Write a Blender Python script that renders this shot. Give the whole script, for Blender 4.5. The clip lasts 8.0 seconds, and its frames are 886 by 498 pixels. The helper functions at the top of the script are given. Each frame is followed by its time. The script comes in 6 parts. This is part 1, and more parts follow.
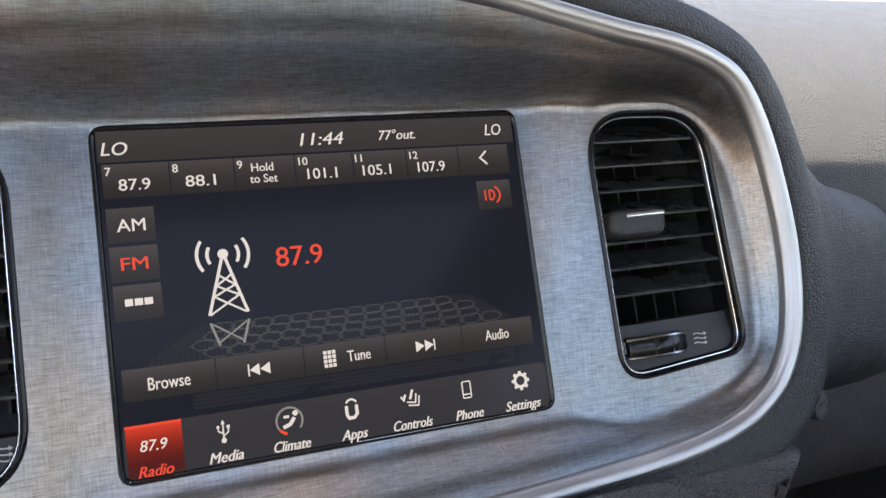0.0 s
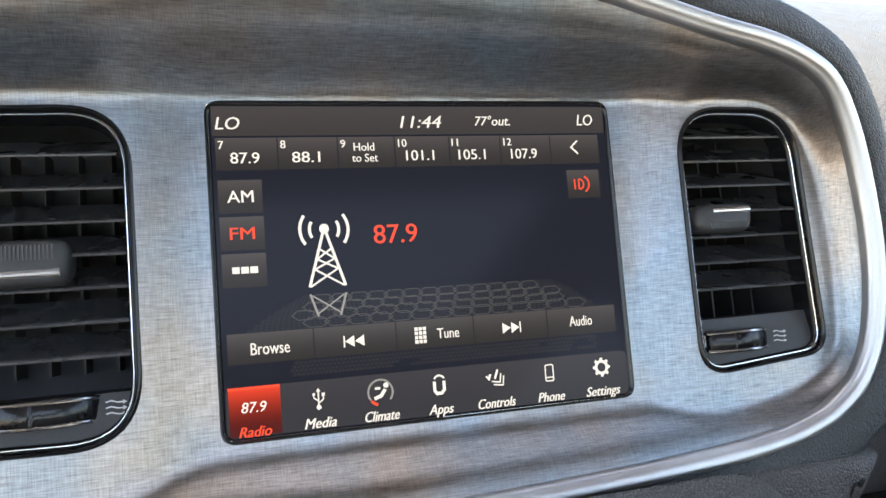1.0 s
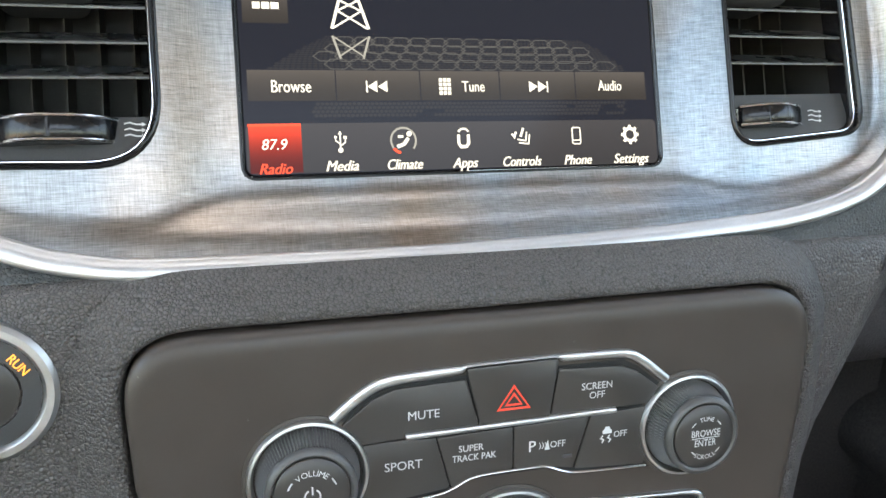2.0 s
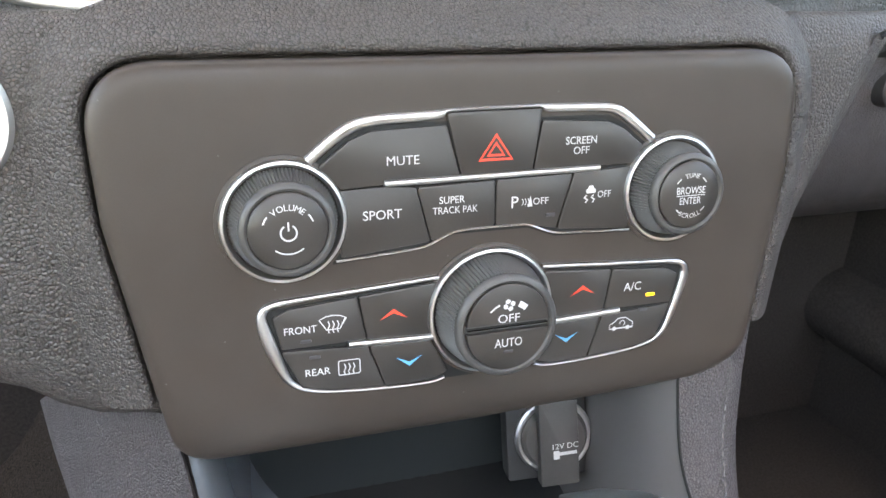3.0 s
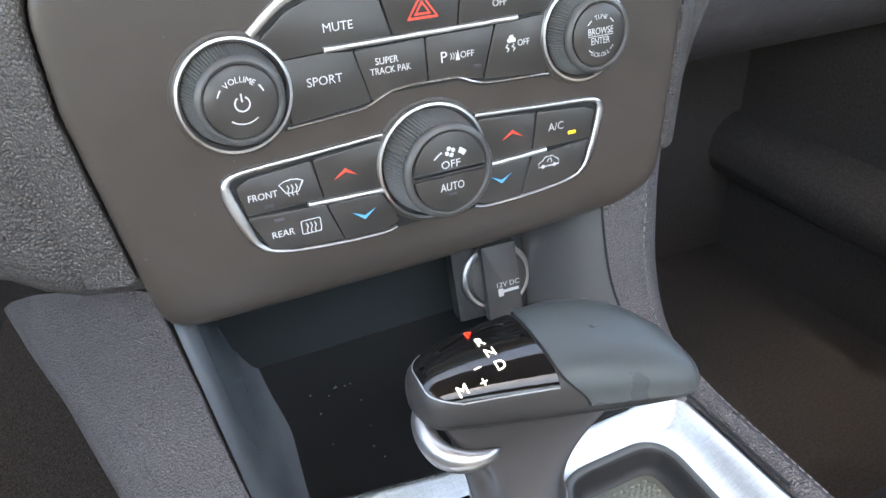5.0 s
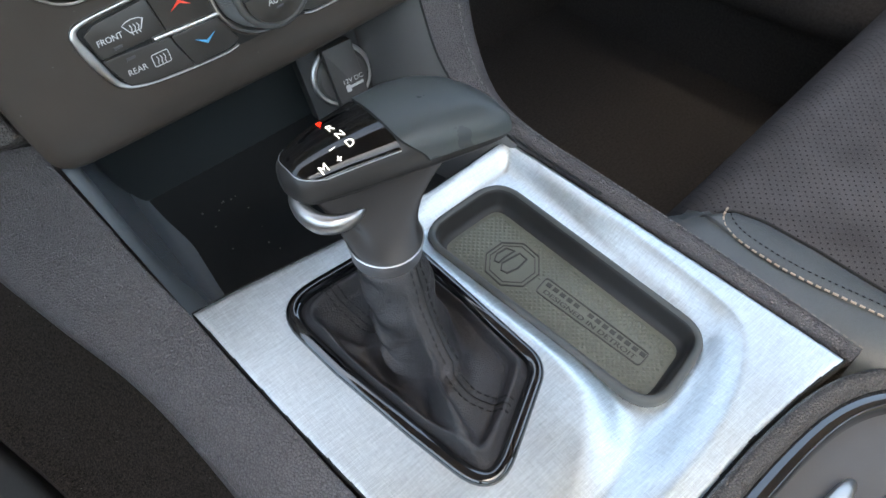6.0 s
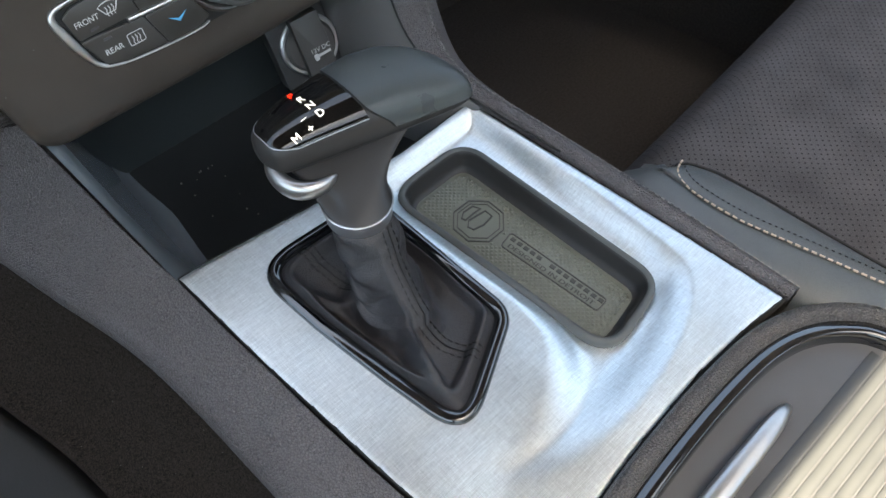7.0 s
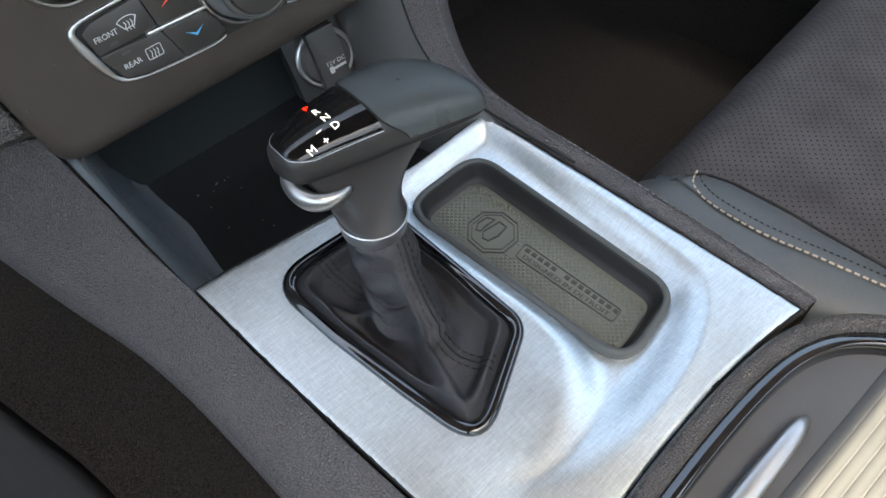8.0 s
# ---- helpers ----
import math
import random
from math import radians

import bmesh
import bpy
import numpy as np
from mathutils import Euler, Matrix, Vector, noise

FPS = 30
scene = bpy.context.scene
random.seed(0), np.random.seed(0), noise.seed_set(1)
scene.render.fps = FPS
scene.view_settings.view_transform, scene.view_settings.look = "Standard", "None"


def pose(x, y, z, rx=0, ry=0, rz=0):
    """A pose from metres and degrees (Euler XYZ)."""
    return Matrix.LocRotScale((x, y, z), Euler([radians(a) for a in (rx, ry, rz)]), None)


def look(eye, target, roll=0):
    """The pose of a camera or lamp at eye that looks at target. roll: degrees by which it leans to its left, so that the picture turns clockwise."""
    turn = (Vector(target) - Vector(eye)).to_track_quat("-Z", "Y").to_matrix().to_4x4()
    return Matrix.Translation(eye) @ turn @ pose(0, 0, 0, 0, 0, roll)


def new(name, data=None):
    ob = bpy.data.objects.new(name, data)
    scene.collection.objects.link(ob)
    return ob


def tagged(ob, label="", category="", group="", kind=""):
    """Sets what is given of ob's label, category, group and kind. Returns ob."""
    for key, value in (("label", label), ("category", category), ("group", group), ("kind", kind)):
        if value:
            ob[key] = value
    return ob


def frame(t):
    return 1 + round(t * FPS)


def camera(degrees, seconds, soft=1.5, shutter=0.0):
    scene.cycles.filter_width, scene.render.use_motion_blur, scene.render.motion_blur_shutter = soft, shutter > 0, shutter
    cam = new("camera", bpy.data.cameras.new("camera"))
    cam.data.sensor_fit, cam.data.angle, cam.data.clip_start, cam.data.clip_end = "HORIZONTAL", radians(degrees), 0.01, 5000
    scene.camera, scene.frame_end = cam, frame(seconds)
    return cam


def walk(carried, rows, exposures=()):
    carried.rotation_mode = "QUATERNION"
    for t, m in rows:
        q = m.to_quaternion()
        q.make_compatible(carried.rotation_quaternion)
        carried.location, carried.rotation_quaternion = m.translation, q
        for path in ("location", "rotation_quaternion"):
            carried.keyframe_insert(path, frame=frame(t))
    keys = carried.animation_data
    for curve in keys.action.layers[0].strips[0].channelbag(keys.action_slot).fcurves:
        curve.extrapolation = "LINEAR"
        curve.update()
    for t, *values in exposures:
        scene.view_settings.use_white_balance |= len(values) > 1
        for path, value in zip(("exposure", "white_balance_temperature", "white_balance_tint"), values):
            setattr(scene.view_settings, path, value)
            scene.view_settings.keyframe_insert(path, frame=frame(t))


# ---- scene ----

# ---------------------------------------------------------------- camera
cam = camera(59.5, 8.0, shutter=0.0)
PATH = [
    (0.0, -0.0635, -0.3000, 1.0834, 76.41, 0.73, -20.15),
    (0.5, -0.0837, -0.2991, 1.0826, 75.78, -0.78, -17.44),
    (1.0, -0.0881, -0.3018, 1.0807, 75.99, -1.25, -16.87),
    (1.5, -0.0906, -0.3079, 1.0535, 74.33, -1.91, -16.27),
    (2.0, -0.0944, -0.3144, 1.0012, 72.33, -1.69, -15.75),
    (2.2, -0.0955, -0.3174, 0.9849, 71.30, -1.62, -15.69),
    (3.3, -0.0988, -0.3249, 0.9306, 66.08, -2.14, -18.62),
    (3.5, -0.0989, -0.3243, 0.9287, 65.84, -2.22, -18.86),
    (4.0, -0.0990, -0.3238, 0.9298, 66.15, -2.27, -19.52),
    (4.2, -0.1008, -0.3245, 0.9313, 66.17, -2.16, -19.71),
    (5.3, -0.1275, -0.3662, 0.9456, 54.13, 3.32, -30.60),
    (5.5, -0.1319, -0.3783, 0.9523, 50.81, 4.50, -33.75),
    (6.0, -0.1358, -0.4039, 0.9645, 43.96, 5.47, -40.32),
    (6.5, -0.1431, -0.4196, 0.9813, 41.09, 5.68, -42.50),
    (7.0, -0.1428, -0.4205, 0.9827, 40.64, 5.62, -43.01),
    (7.5, -0.1419, -0.4196, 0.9822, 40.65, 5.65, -43.33),
    (8.0, -0.1428, -0.4210, 0.9835, 41.49, 6.51, -42.34),
]
EXPOSURES = [(0.0, 2.16, 7300, 13), (1.0, 2.68, 7300, 8), (1.5, 2.82, 7300, 4), (2.0, 3.36, 8100, 3), (3.4, 3.92, 8700, 11), (4.2, 3.92, 8700, 11),
             (5.4, 3.70, 7800, 4), (6.3, 2.90, 8050, 2), (8.0, 2.90, 8100, 3)]
walk(cam, [(t, pose(*p)) for t, *p in PATH], EXPOSURES)

# ---------------------------------------------------------------- light
SUN_UP, SUN_TURN = 72.0, 197.0          # height of the sun, and its turn to the right of straight ahead
world = bpy.data.worlds.new("sky")
scene.world = world
world.use_nodes = True
_bg = world.node_tree.nodes["Background"]
_sky = world.node_tree.nodes.new("ShaderNodeTexSky")
_sky.sky_type, _sky.sun_disc = "NISHITA", False
_sky.sun_elevation, _sky.sun_rotation = radians(SUN_UP), radians(SUN_TURN)
_sky.dust_density = 2.0
_bg.inputs["Strength"].default_value = 0.15
world.node_tree.links.new(_sky.outputs["Color"], _bg.inputs["Color"])
_sun = bpy.data.lights.new("sun", "SUN")
_sun.energy, _sun.angle, _sun.color = 4.5, radians(0.6), (1.0, 0.94, 0.86)
_way = Vector((math.sin(radians(SUN_TURN)) * math.cos(radians(SUN_UP)),
               math.cos(radians(SUN_TURN)) * math.cos(radians(SUN_UP)), math.sin(radians(SUN_UP))))
new("sun", _sun).matrix_world = look(_way * 20, (0, 0, 0))

# ---------------------------------------------------------------- frames of the three faces (x right, y up along the face, z out of it)
SCREEN = pose(0, 0, 1.0, 70)
PANEL = pose(0, -0.08757, 0.82968, 83.6)
CONSOLE = pose(0, -0.23595, 0.64411, 8.117)
MM = 0.001

# ---------------------------------------------------------------- materials
MATS = {}


def material(name, color, rough=0.5, metal=0.0, vary=0.12, vscale=60.0, bump=0.0, bscale=800.0, kind="noise", stretch=(1, 1, 1),
             coat=0.0, emit=0.0, emit_color=None, spec=0.5, rvary=0.08, speck=0.0, crease=1.0):
    """A surface with two scales of variation in colour and gloss, and a fine relief."""
    m = bpy.data.materials.new(name)
    m.use_nodes = True
    nt = m.node_tree
    p = nt.nodes["Principled BSDF"]
    ln = nt.links.new
    tc = nt.nodes.new("ShaderNodeTexCoord")
    mp = nt.nodes.new("ShaderNodeMapping")
    mp.inputs["Scale"].default_value = stretch
    ln(tc.outputs["Object"], mp.inputs["Vector"])
    big = nt.nodes.new("ShaderNodeTexNoise")
    big.inputs["Scale"].default_value, big.inputs["Detail"].default_value = vscale, 4
    ln(tc.outputs["Object"], big.inputs["Vector"])
    fine = nt.nodes.new("ShaderNodeTexNoise")
    fine.inputs["Scale"].default_value, fine.inputs["Detail"].default_value = bscale, 3
    ln(mp.outputs["Vector"], fine.inputs["Vector"])
    mixf = nt.nodes.new("ShaderNodeMath")
    mixf.operation = "ADD"
    ln(big.outputs["Fac"], mixf.inputs[0])
    ln(fine.outputs["Fac"], mixf.inputs[1])
    rng = nt.nodes.new("ShaderNodeMapRange")
    rng.inputs["From Min"].default_value, rng.inputs["From Max"].default_value = 0.6, 1.4
    rng.inputs["To Min"].default_value, rng.inputs["To Max"].default_value = 1 - vary, 1 + vary
    ln(mixf.outputs[0], rng.inputs["Value"])
    col = nt.nodes.new("ShaderNodeMix")
    col.data_type, col.blend_type = "RGBA", "MULTIPLY"
    col.inputs["Factor"].default_value = 1.0
    col.inputs["A"].default_value = (*color, 1)
    ln(rng.outputs["Result"], col.inputs["B"])
    out = col.outputs["Result"]
    if speck:
        vs = nt.nodes.new("ShaderNodeTexVoronoi")
        vs.inputs["Scale"].default_value = 110
        ln(tc.outputs["Object"], vs.inputs["Vector"])
        lt = nt.nodes.new("ShaderNodeMath")
        lt.operation = "LESS_THAN"
        lt.inputs[1].default_value = 0.035
        ln(vs.outputs["Distance"], lt.inputs[0])
        sm = nt.nodes.new("ShaderNodeMix")
        sm.data_type = "RGBA"
        ln(lt.outputs[0], sm.inputs["Factor"])
        ln(out, sm.inputs["A"])
        sm.inputs["B"].default_value = (speck, speck * 0.95, speck * 0.85, 1)
        out = sm.outputs["Result"]
    ln(out, p.inputs["Base Color"])
    rr = nt.nodes.new("ShaderNodeMapRange")
    rr.inputs["From Min"].default_value, rr.inputs["From Max"].default_value = 0.3, 0.7
    rr.inputs["To Min"].default_value, rr.inputs["To Max"].default_value = max(rough - rvary, 0.02), min(rough + rvary, 1)
    ln(big.outputs["Fac"], rr.inputs["Value"])
    ln(rr.outputs["Result"], p.inputs["Roughness"])
    p.inputs["Metallic"].default_value = metal
    p.inputs["Specular IOR Level"].default_value = spec
    p.inputs["Coat Weight"].default_value = coat
    p.inputs["Coat Roughness"].default_value = 0.05
    if emit:
        p.inputs["Emission Color"].default_value = (*(emit_color or color), 1)
        p.inputs["Emission Strength"].default_value = emit
    if bump:
        b = nt.nodes.new("ShaderNodeBump")
        b.inputs["Strength"].default_value, b.inputs["Distance"].default_value = 1.0, bump
        if kind == "noise":
            ln(fine.outputs["Fac"], b.inputs["Height"])
        else:
            # pebbles of two sizes with sunk creases between them
            soft = nt.nodes.new("ShaderNodeTexNoise")
            soft.inputs["Scale"].default_value, soft.inputs["Detail"].default_value = bscale * 0.55, 1
            ln(mp.outputs["Vector"], soft.inputs["Vector"])
            wob = nt.nodes.new("ShaderNodeVectorMath")
            wob.operation = "MULTIPLY_ADD"
            wob.inputs[1].default_value = (0.8 / bscale,) * 3
            ln(soft.outputs["Color"], wob.inputs[0])
            ln(mp.outputs["Vector"], wob.inputs[2])
            pebble = nt.nodes.new("ShaderNodeTexVoronoi")
            pebble.feature = "SMOOTH_F1"
            pebble.inputs["Scale"].default_value, pebble.inputs["Smoothness"].default_value = bscale, 0.35
            ln(wob.outputs["Vector"], pebble.inputs["Vector"])
            edge = nt.nodes.new("ShaderNodeTexVoronoi")
            edge.feature = "DISTANCE_TO_EDGE"
            edge.inputs["Scale"].default_value = bscale
            ln(wob.outputs["Vector"], edge.inputs["Vector"])
            line = nt.nodes.new("ShaderNodeMapRange")
            line.interpolation_type = "SMOOTHSTEP"
            line.inputs["From Max"].default_value = 0.16
            ln(edge.outputs["Distance"], line.inputs["Value"])
            both = nt.nodes.new("ShaderNodeMath")
            both.operation = "MULTIPLY_ADD"
            both.inputs[1].default_value = -1.1
            ln(pebble.outputs["Distance"], both.inputs[0])
            half = nt.nodes.new("ShaderNodeMath")
            half.operation = "MULTIPLY"
            half.inputs[1].default_value = 0.35
            ln(line.outputs[0], half.inputs[0])
            ln(half.outputs[0], both.inputs[2])
            ln(both.outputs[0], b.inputs["Height"])
            # shade in the creases, multiplied into the base colour
            crease_dark = nt.nodes.new("ShaderNodeMapRange")
            crease_dark.inputs["To Min"].default_value, crease_dark.inputs["To Max"].default_value = 0.2, 1.0
            ln(line.outputs[0], crease_dark.inputs["Value"])
            crease_shade = nt.nodes.new("ShaderNodeMix")
            crease_shade.data_type, crease_shade.blend_type = "RGBA", "MULTIPLY"
            crease_shade.inputs["Factor"].default_value = crease
            ln(out, crease_shade.inputs["A"])
            ln(crease_dark.outputs["Result"], crease_shade.inputs["B"])
            ln(crease_shade.outputs["Result"], p.inputs["Base Color"])
        ln(b.outputs["Normal"], p.inputs["Normal"])
    MATS[name] = m
    return m


def brushed(name, color, rough, deep=0.00005, weave=0.3, warm=0.1):
    """Satin metal film with a crossed weave of fine scratches."""
    m = material(name, color, rough, 1.0, vary=0.10, vscale=25, rvary=0.07)
    nt = m.node_tree
    p = nt.nodes["Principled BSDF"]
    ln = nt.links.new
    tc = nt.nodes.new("ShaderNodeTexCoord")
    total = None
    for sx, sy, w in ((120, 2600, 1.0), (2600, 120, 0.7), (160, 700, 0.45)):
        mp = nt.nodes.new("ShaderNodeMapping")
        mp.inputs["Scale"].default_value = (sx, sy, 300)
        ln(tc.outputs["Object"], mp.inputs["Vector"])
        n = nt.nodes.new("ShaderNodeTexNoise")
        n.inputs["Scale"].default_value, n.inputs["Detail"].default_value = 1.0, 2
        ln(mp.outputs["Vector"], n.inputs["Vector"])
        k = nt.nodes.new("ShaderNodeMath")
        k.operation = "MULTIPLY"
        k.inputs[1].default_value = w
        ln(n.outputs["Fac"], k.inputs[0])
        if total is None:
            total = k
        else:
            a = nt.nodes.new("ShaderNodeMath")
            a.operation = "ADD"
            ln(total.outputs[0], a.inputs[0])
            ln(k.outputs[0], a.inputs[1])
            total = a
    b = nt.nodes.new("ShaderNodeBump")
    b.inputs["Strength"].default_value, b.inputs["Distance"].default_value = 1.0, deep
    ln(total.outputs[0], b.inputs["Height"])
    ln(b.outputs["Normal"], p.inputs["Normal"])
    tint = nt.nodes.new("ShaderNodeMapRange")
    tint.inputs["From Min"].default_value, tint.inputs["From Max"].default_value = 0.7, 1.45
    tint.inputs["To Min"].default_value, tint.inputs["To Max"].default_value = 1 - weave, 1 + weave * 0.8
    ln(total.outputs[0], tint.inputs["Value"])
    mul = nt.nodes.new("ShaderNodeMix")
    mul.data_type, mul.blend_type = "RGBA", "MULTIPLY"
    mul.inputs["Factor"].default_value = 1.0
    # warm and cool reflections, put into the film's colour as broad noise
    reflect_noise = nt.nodes.new("ShaderNodeTexNoise")
    reflect_noise.inputs["Scale"].default_value, reflect_noise.inputs["Detail"].default_value = 13.0, 3
    ln(tc.outputs["Object"], reflect_noise.inputs["Vector"])
    reflect_tint = nt.nodes.new("ShaderNodeValToRGB")
    reflect_tint.color_ramp.elements[0].position, reflect_tint.color_ramp.elements[1].position = 0.36, 0.64
    reflect_tint.color_ramp.elements[0].color = (1 + warm, 1, 1 - warm, 1)
    reflect_tint.color_ramp.elements[1].color = (1 - warm, 1 + warm * 0.2, 1 + warm, 1)
    ln(reflect_noise.outputs["Fac"], reflect_tint.inputs["Fac"])
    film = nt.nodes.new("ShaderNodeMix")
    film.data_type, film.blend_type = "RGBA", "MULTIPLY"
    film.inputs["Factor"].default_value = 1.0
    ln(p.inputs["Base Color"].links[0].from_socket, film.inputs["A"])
    ln(reflect_tint.outputs["Color"], film.inputs["B"])
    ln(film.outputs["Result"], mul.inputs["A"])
    ln(tint.outputs["Result"], mul.inputs["B"])
    ln(mul.outputs["Result"], p.inputs["Base Color"])
    return m


LIT = 0.19          # how bright the display is beside the daylight


def glow(name, color, strength, grad=0.0):
    """A lit picture element of the display; grad darkens it towards its lower edge as the picture does."""
    m = bpy.data.materials.new(name)
    m.use_nodes = True
    nt = m.node_tree
    p = nt.nodes["Principled BSDF"]
    p.inputs["Base Color"].default_value = (0.004, 0.004, 0.005, 1)
    p.inputs["Roughness"].default_value = 0.12
    p.inputs["Specular IOR Level"].default_value = 0.07
    strength *= LIT
    p.inputs["Emission Strength"].default_value = strength
    p.inputs["Emission Color"].default_value = (*color, 1)
    if grad:
        tc = nt.nodes.new("ShaderNodeTexCoord")
        sp = nt.nodes.new("ShaderNodeSeparateXYZ")
        nt.links.new(tc.outputs["Generated"], sp.inputs[0])
        r = nt.nodes.new("ShaderNodeMapRange")
        r.inputs["To Min"].default_value, r.inputs["To Max"].default_value = strength * (1 - grad), strength
        bend = nt.nodes.new("ShaderNodeMath")
        bend.operation = "POWER"
        bend.inputs[1].default_value = 1.0 + 1.6 * grad * grad
        nt.links.new(sp.outputs["Y"], bend.inputs[0])
        nt.links.new(bend.outputs[0], r.inputs["Value"])
        nt.links.new(r.outputs["Result"], p.inputs["Emission Strength"])
    MATS[name] = m
    return m


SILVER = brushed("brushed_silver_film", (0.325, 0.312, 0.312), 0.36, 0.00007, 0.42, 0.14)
RIMSATIN = material("satin_rim_metal", (0.60, 0.59, 0.58), 0.44, 1.0, vary=0.05, rvary=0.05)
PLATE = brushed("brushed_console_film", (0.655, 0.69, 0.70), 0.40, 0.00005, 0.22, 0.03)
CHROME = material("satin_chrome", (0.57, 0.57, 0.57), 0.36, 1.0, vary=0.04, bump=0.00002, bscale=900)
BRIGHT = material("bright_chrome", (0.88, 0.88, 0.88), 0.2, 1.0, vary=0.03, rvary=0.04)
LEATHER = material("grained_black_vinyl", (0.088, 0.077, 0.072), 0.42, vary=0.10, bump=0.00062, bscale=760, kind="grain", crease=0.8)
TRIM = material("fine_grained_black_vinyl", (0.116, 0.103, 0.104), 0.40, vary=0.10, bump=0.00070, bscale=760, kind="grain", crease=0.7)
DASHSKIN = material("grained_dash_skin", (0.052, 0.055, 0.056), 0.46, vary=0.10, bump=0.00050, bscale=760, kind="grain", crease=0.5)
SOFT = material("soft_touch_dark_plastic", (0.050, 0.040, 0.034), 0.42, vary=0.12, bump=0.00003, bscale=2500, speck=0.10, spec=0.36)
BUTTON = material("button_black_plastic", (0.040, 0.036, 0.033), 0.36, vary=0.1, bump=0.00002, bscale=2500)
CAPSKIN = material("satin_grip_skin", (0.115, 0.127, 0.127), 0.32, vary=0.06, bump=0.00003, bscale=2500)
COLUMN = material("satin_grey_trim", (0.125, 0.119, 0.118), 0.26, vary=0.0, vscale=5, rvary=0.01)
GRIPSKIN = material("grip_black", (0.030, 0.027, 0.026), 0.44, spec=0.36, vary=0.1, bump=0.00004, bscale=1800)
COLLAR = material("dark_satin_metal", (0.50, 0.49, 0.50), 0.44, 1.0, vary=0.06)
VENTBLACK = material("satin_vent_black", (0.010, 0.010, 0.011), 0.2, vary=0.1, rvary=0.04, spec=0.35)
BINWALL = material("bluish_satin_bin_plastic", (0.120, 0.134, 0.146), 0.26, vary=0.0, vscale=5, rvary=0.01)
BARREL = material("knurled_grey_plastic", (0.12, 0.118, 0.116), 0.36, vary=0.1)
BINMAT = material("black_bin_rubber", (0.017, 0.018, 0.019), 0.48, vary=0.15, bump=0.00006, bscale=1500, spec=0.3)
BINBACK = material("dark_teal_bin_plastic", (0.027, 0.032, 0.034), 0.42, vary=0.1, vscale=8, rvary=0.03, spec=0.4)
# tray split into tones; the wall's shade is put into its colour
TRAYWALL = material("shaded_tray_wall", (0.022, 0.021, 0.021), 0.5, spec=0.35, vary=0.1, bump=0.00003, bscale=1800)
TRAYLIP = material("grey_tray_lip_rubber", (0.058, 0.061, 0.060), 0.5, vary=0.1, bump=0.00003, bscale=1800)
DARKRUBBER = material("dark_rubber", (0.035, 0.034, 0.03), 0.55, vary=0.15, bump=0.00006, bscale=1500)
SATIN = material("satin_silver", (0.46, 0.445, 0.435), 0.40, 1.0, vary=0.05)
GAP = material("dark_gap", (0.006, 0.006, 0.006), 0.7)
KNOB = material("knob_black_rubber", (0.07, 0.067, 0.065), 0.4, vary=0.15, bump=0.00004, bscale=1800)
GLOSS = material("gloss_black", (0.006, 0.006, 0.007), 0.06, vary=0.1, coat=1.0, rvary=0.03)
SLAT = material("vent_slat_plastic", (0.050, 0.050, 0.053), 0.27, vary=0.1)
DARK = material("dark_plastic", (0.038, 0.038, 0.039), 0.5, vary=0.15, bump=0.00006, bscale=1500)
GREYPLASTIC = material("grey_satin_plastic", (0.060, 0.059, 0.062), 0.38, vary=0.08, bump=0.00003, bscale=2000)
BOOT = material("soft_black_leather", (0.033, 0.030, 0.032), 0.44, vary=0.10, bump=0.00016, bscale=1000, kind="grain", stretch=(1, 1, 1.5), crease=0.4, spec=0.45)
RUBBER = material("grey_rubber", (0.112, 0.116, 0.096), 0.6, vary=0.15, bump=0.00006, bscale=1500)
SUEDE = material("black_suede", (0.074, 0.070, 0.073), 0.95, vary=0.45, vscale=22, bump=0.0006, bscale=1700, spec=0.15)
SEATLEATHER = material("seat_leather", (0.085, 0.096, 0.103), 0.42, vary=0.08, bump=0.00006, bscale=1100, kind="grain", crease=0.3)
CARPET = material("brown_black_carpet", (0.034, 0.027, 0.023), 0.95, vary=1.0, vscale=700, bump=0.004, bscale=1400, spec=0.1, speck=0.16)
LID = material("ribbed_grey_plastic", (0.035, 0.036, 0.037), 0.5, vary=0.06, bump=0.00004, bscale=1500)
THREAD = material("grey_thread", (0.17, 0.16, 0.155), 0.8)
DARKTHREAD = material("black_thread", (0.005, 0.005, 0.005), 0.8)
TANTHREAD = material("tan_thread", (0.52, 0.43, 0.34), 0.8)
PRINT = material("white_print", (0.56, 0.56, 0.55), 0.6, vary=0.04)
# red and blue print carry a faint added glow
REDPRINT = material("red_print", (0.75, 0.06, 0.035), 0.5, vary=0.05, emit=0.04)
BLUEPRINT = material("blue_print", (0.08, 0.36, 0.62), 0.5, vary=0.05, emit=0.02)
AMBER = material("amber_lamp", (0.9, 0.45, 0.02), 0.4, emit=0.3)
ORANGE = material("orange_lamp", (1.0, 0.34, 0.06), 0.4, emit=0.16)
REDLAMP = material("red_lit_letter", (1.0, 0.02, 0.01), 0.4, emit=0.6)
WHITELAMP = material("white_lit_letter", (1.0, 0.97, 0.92), 0.4, emit=0.28)


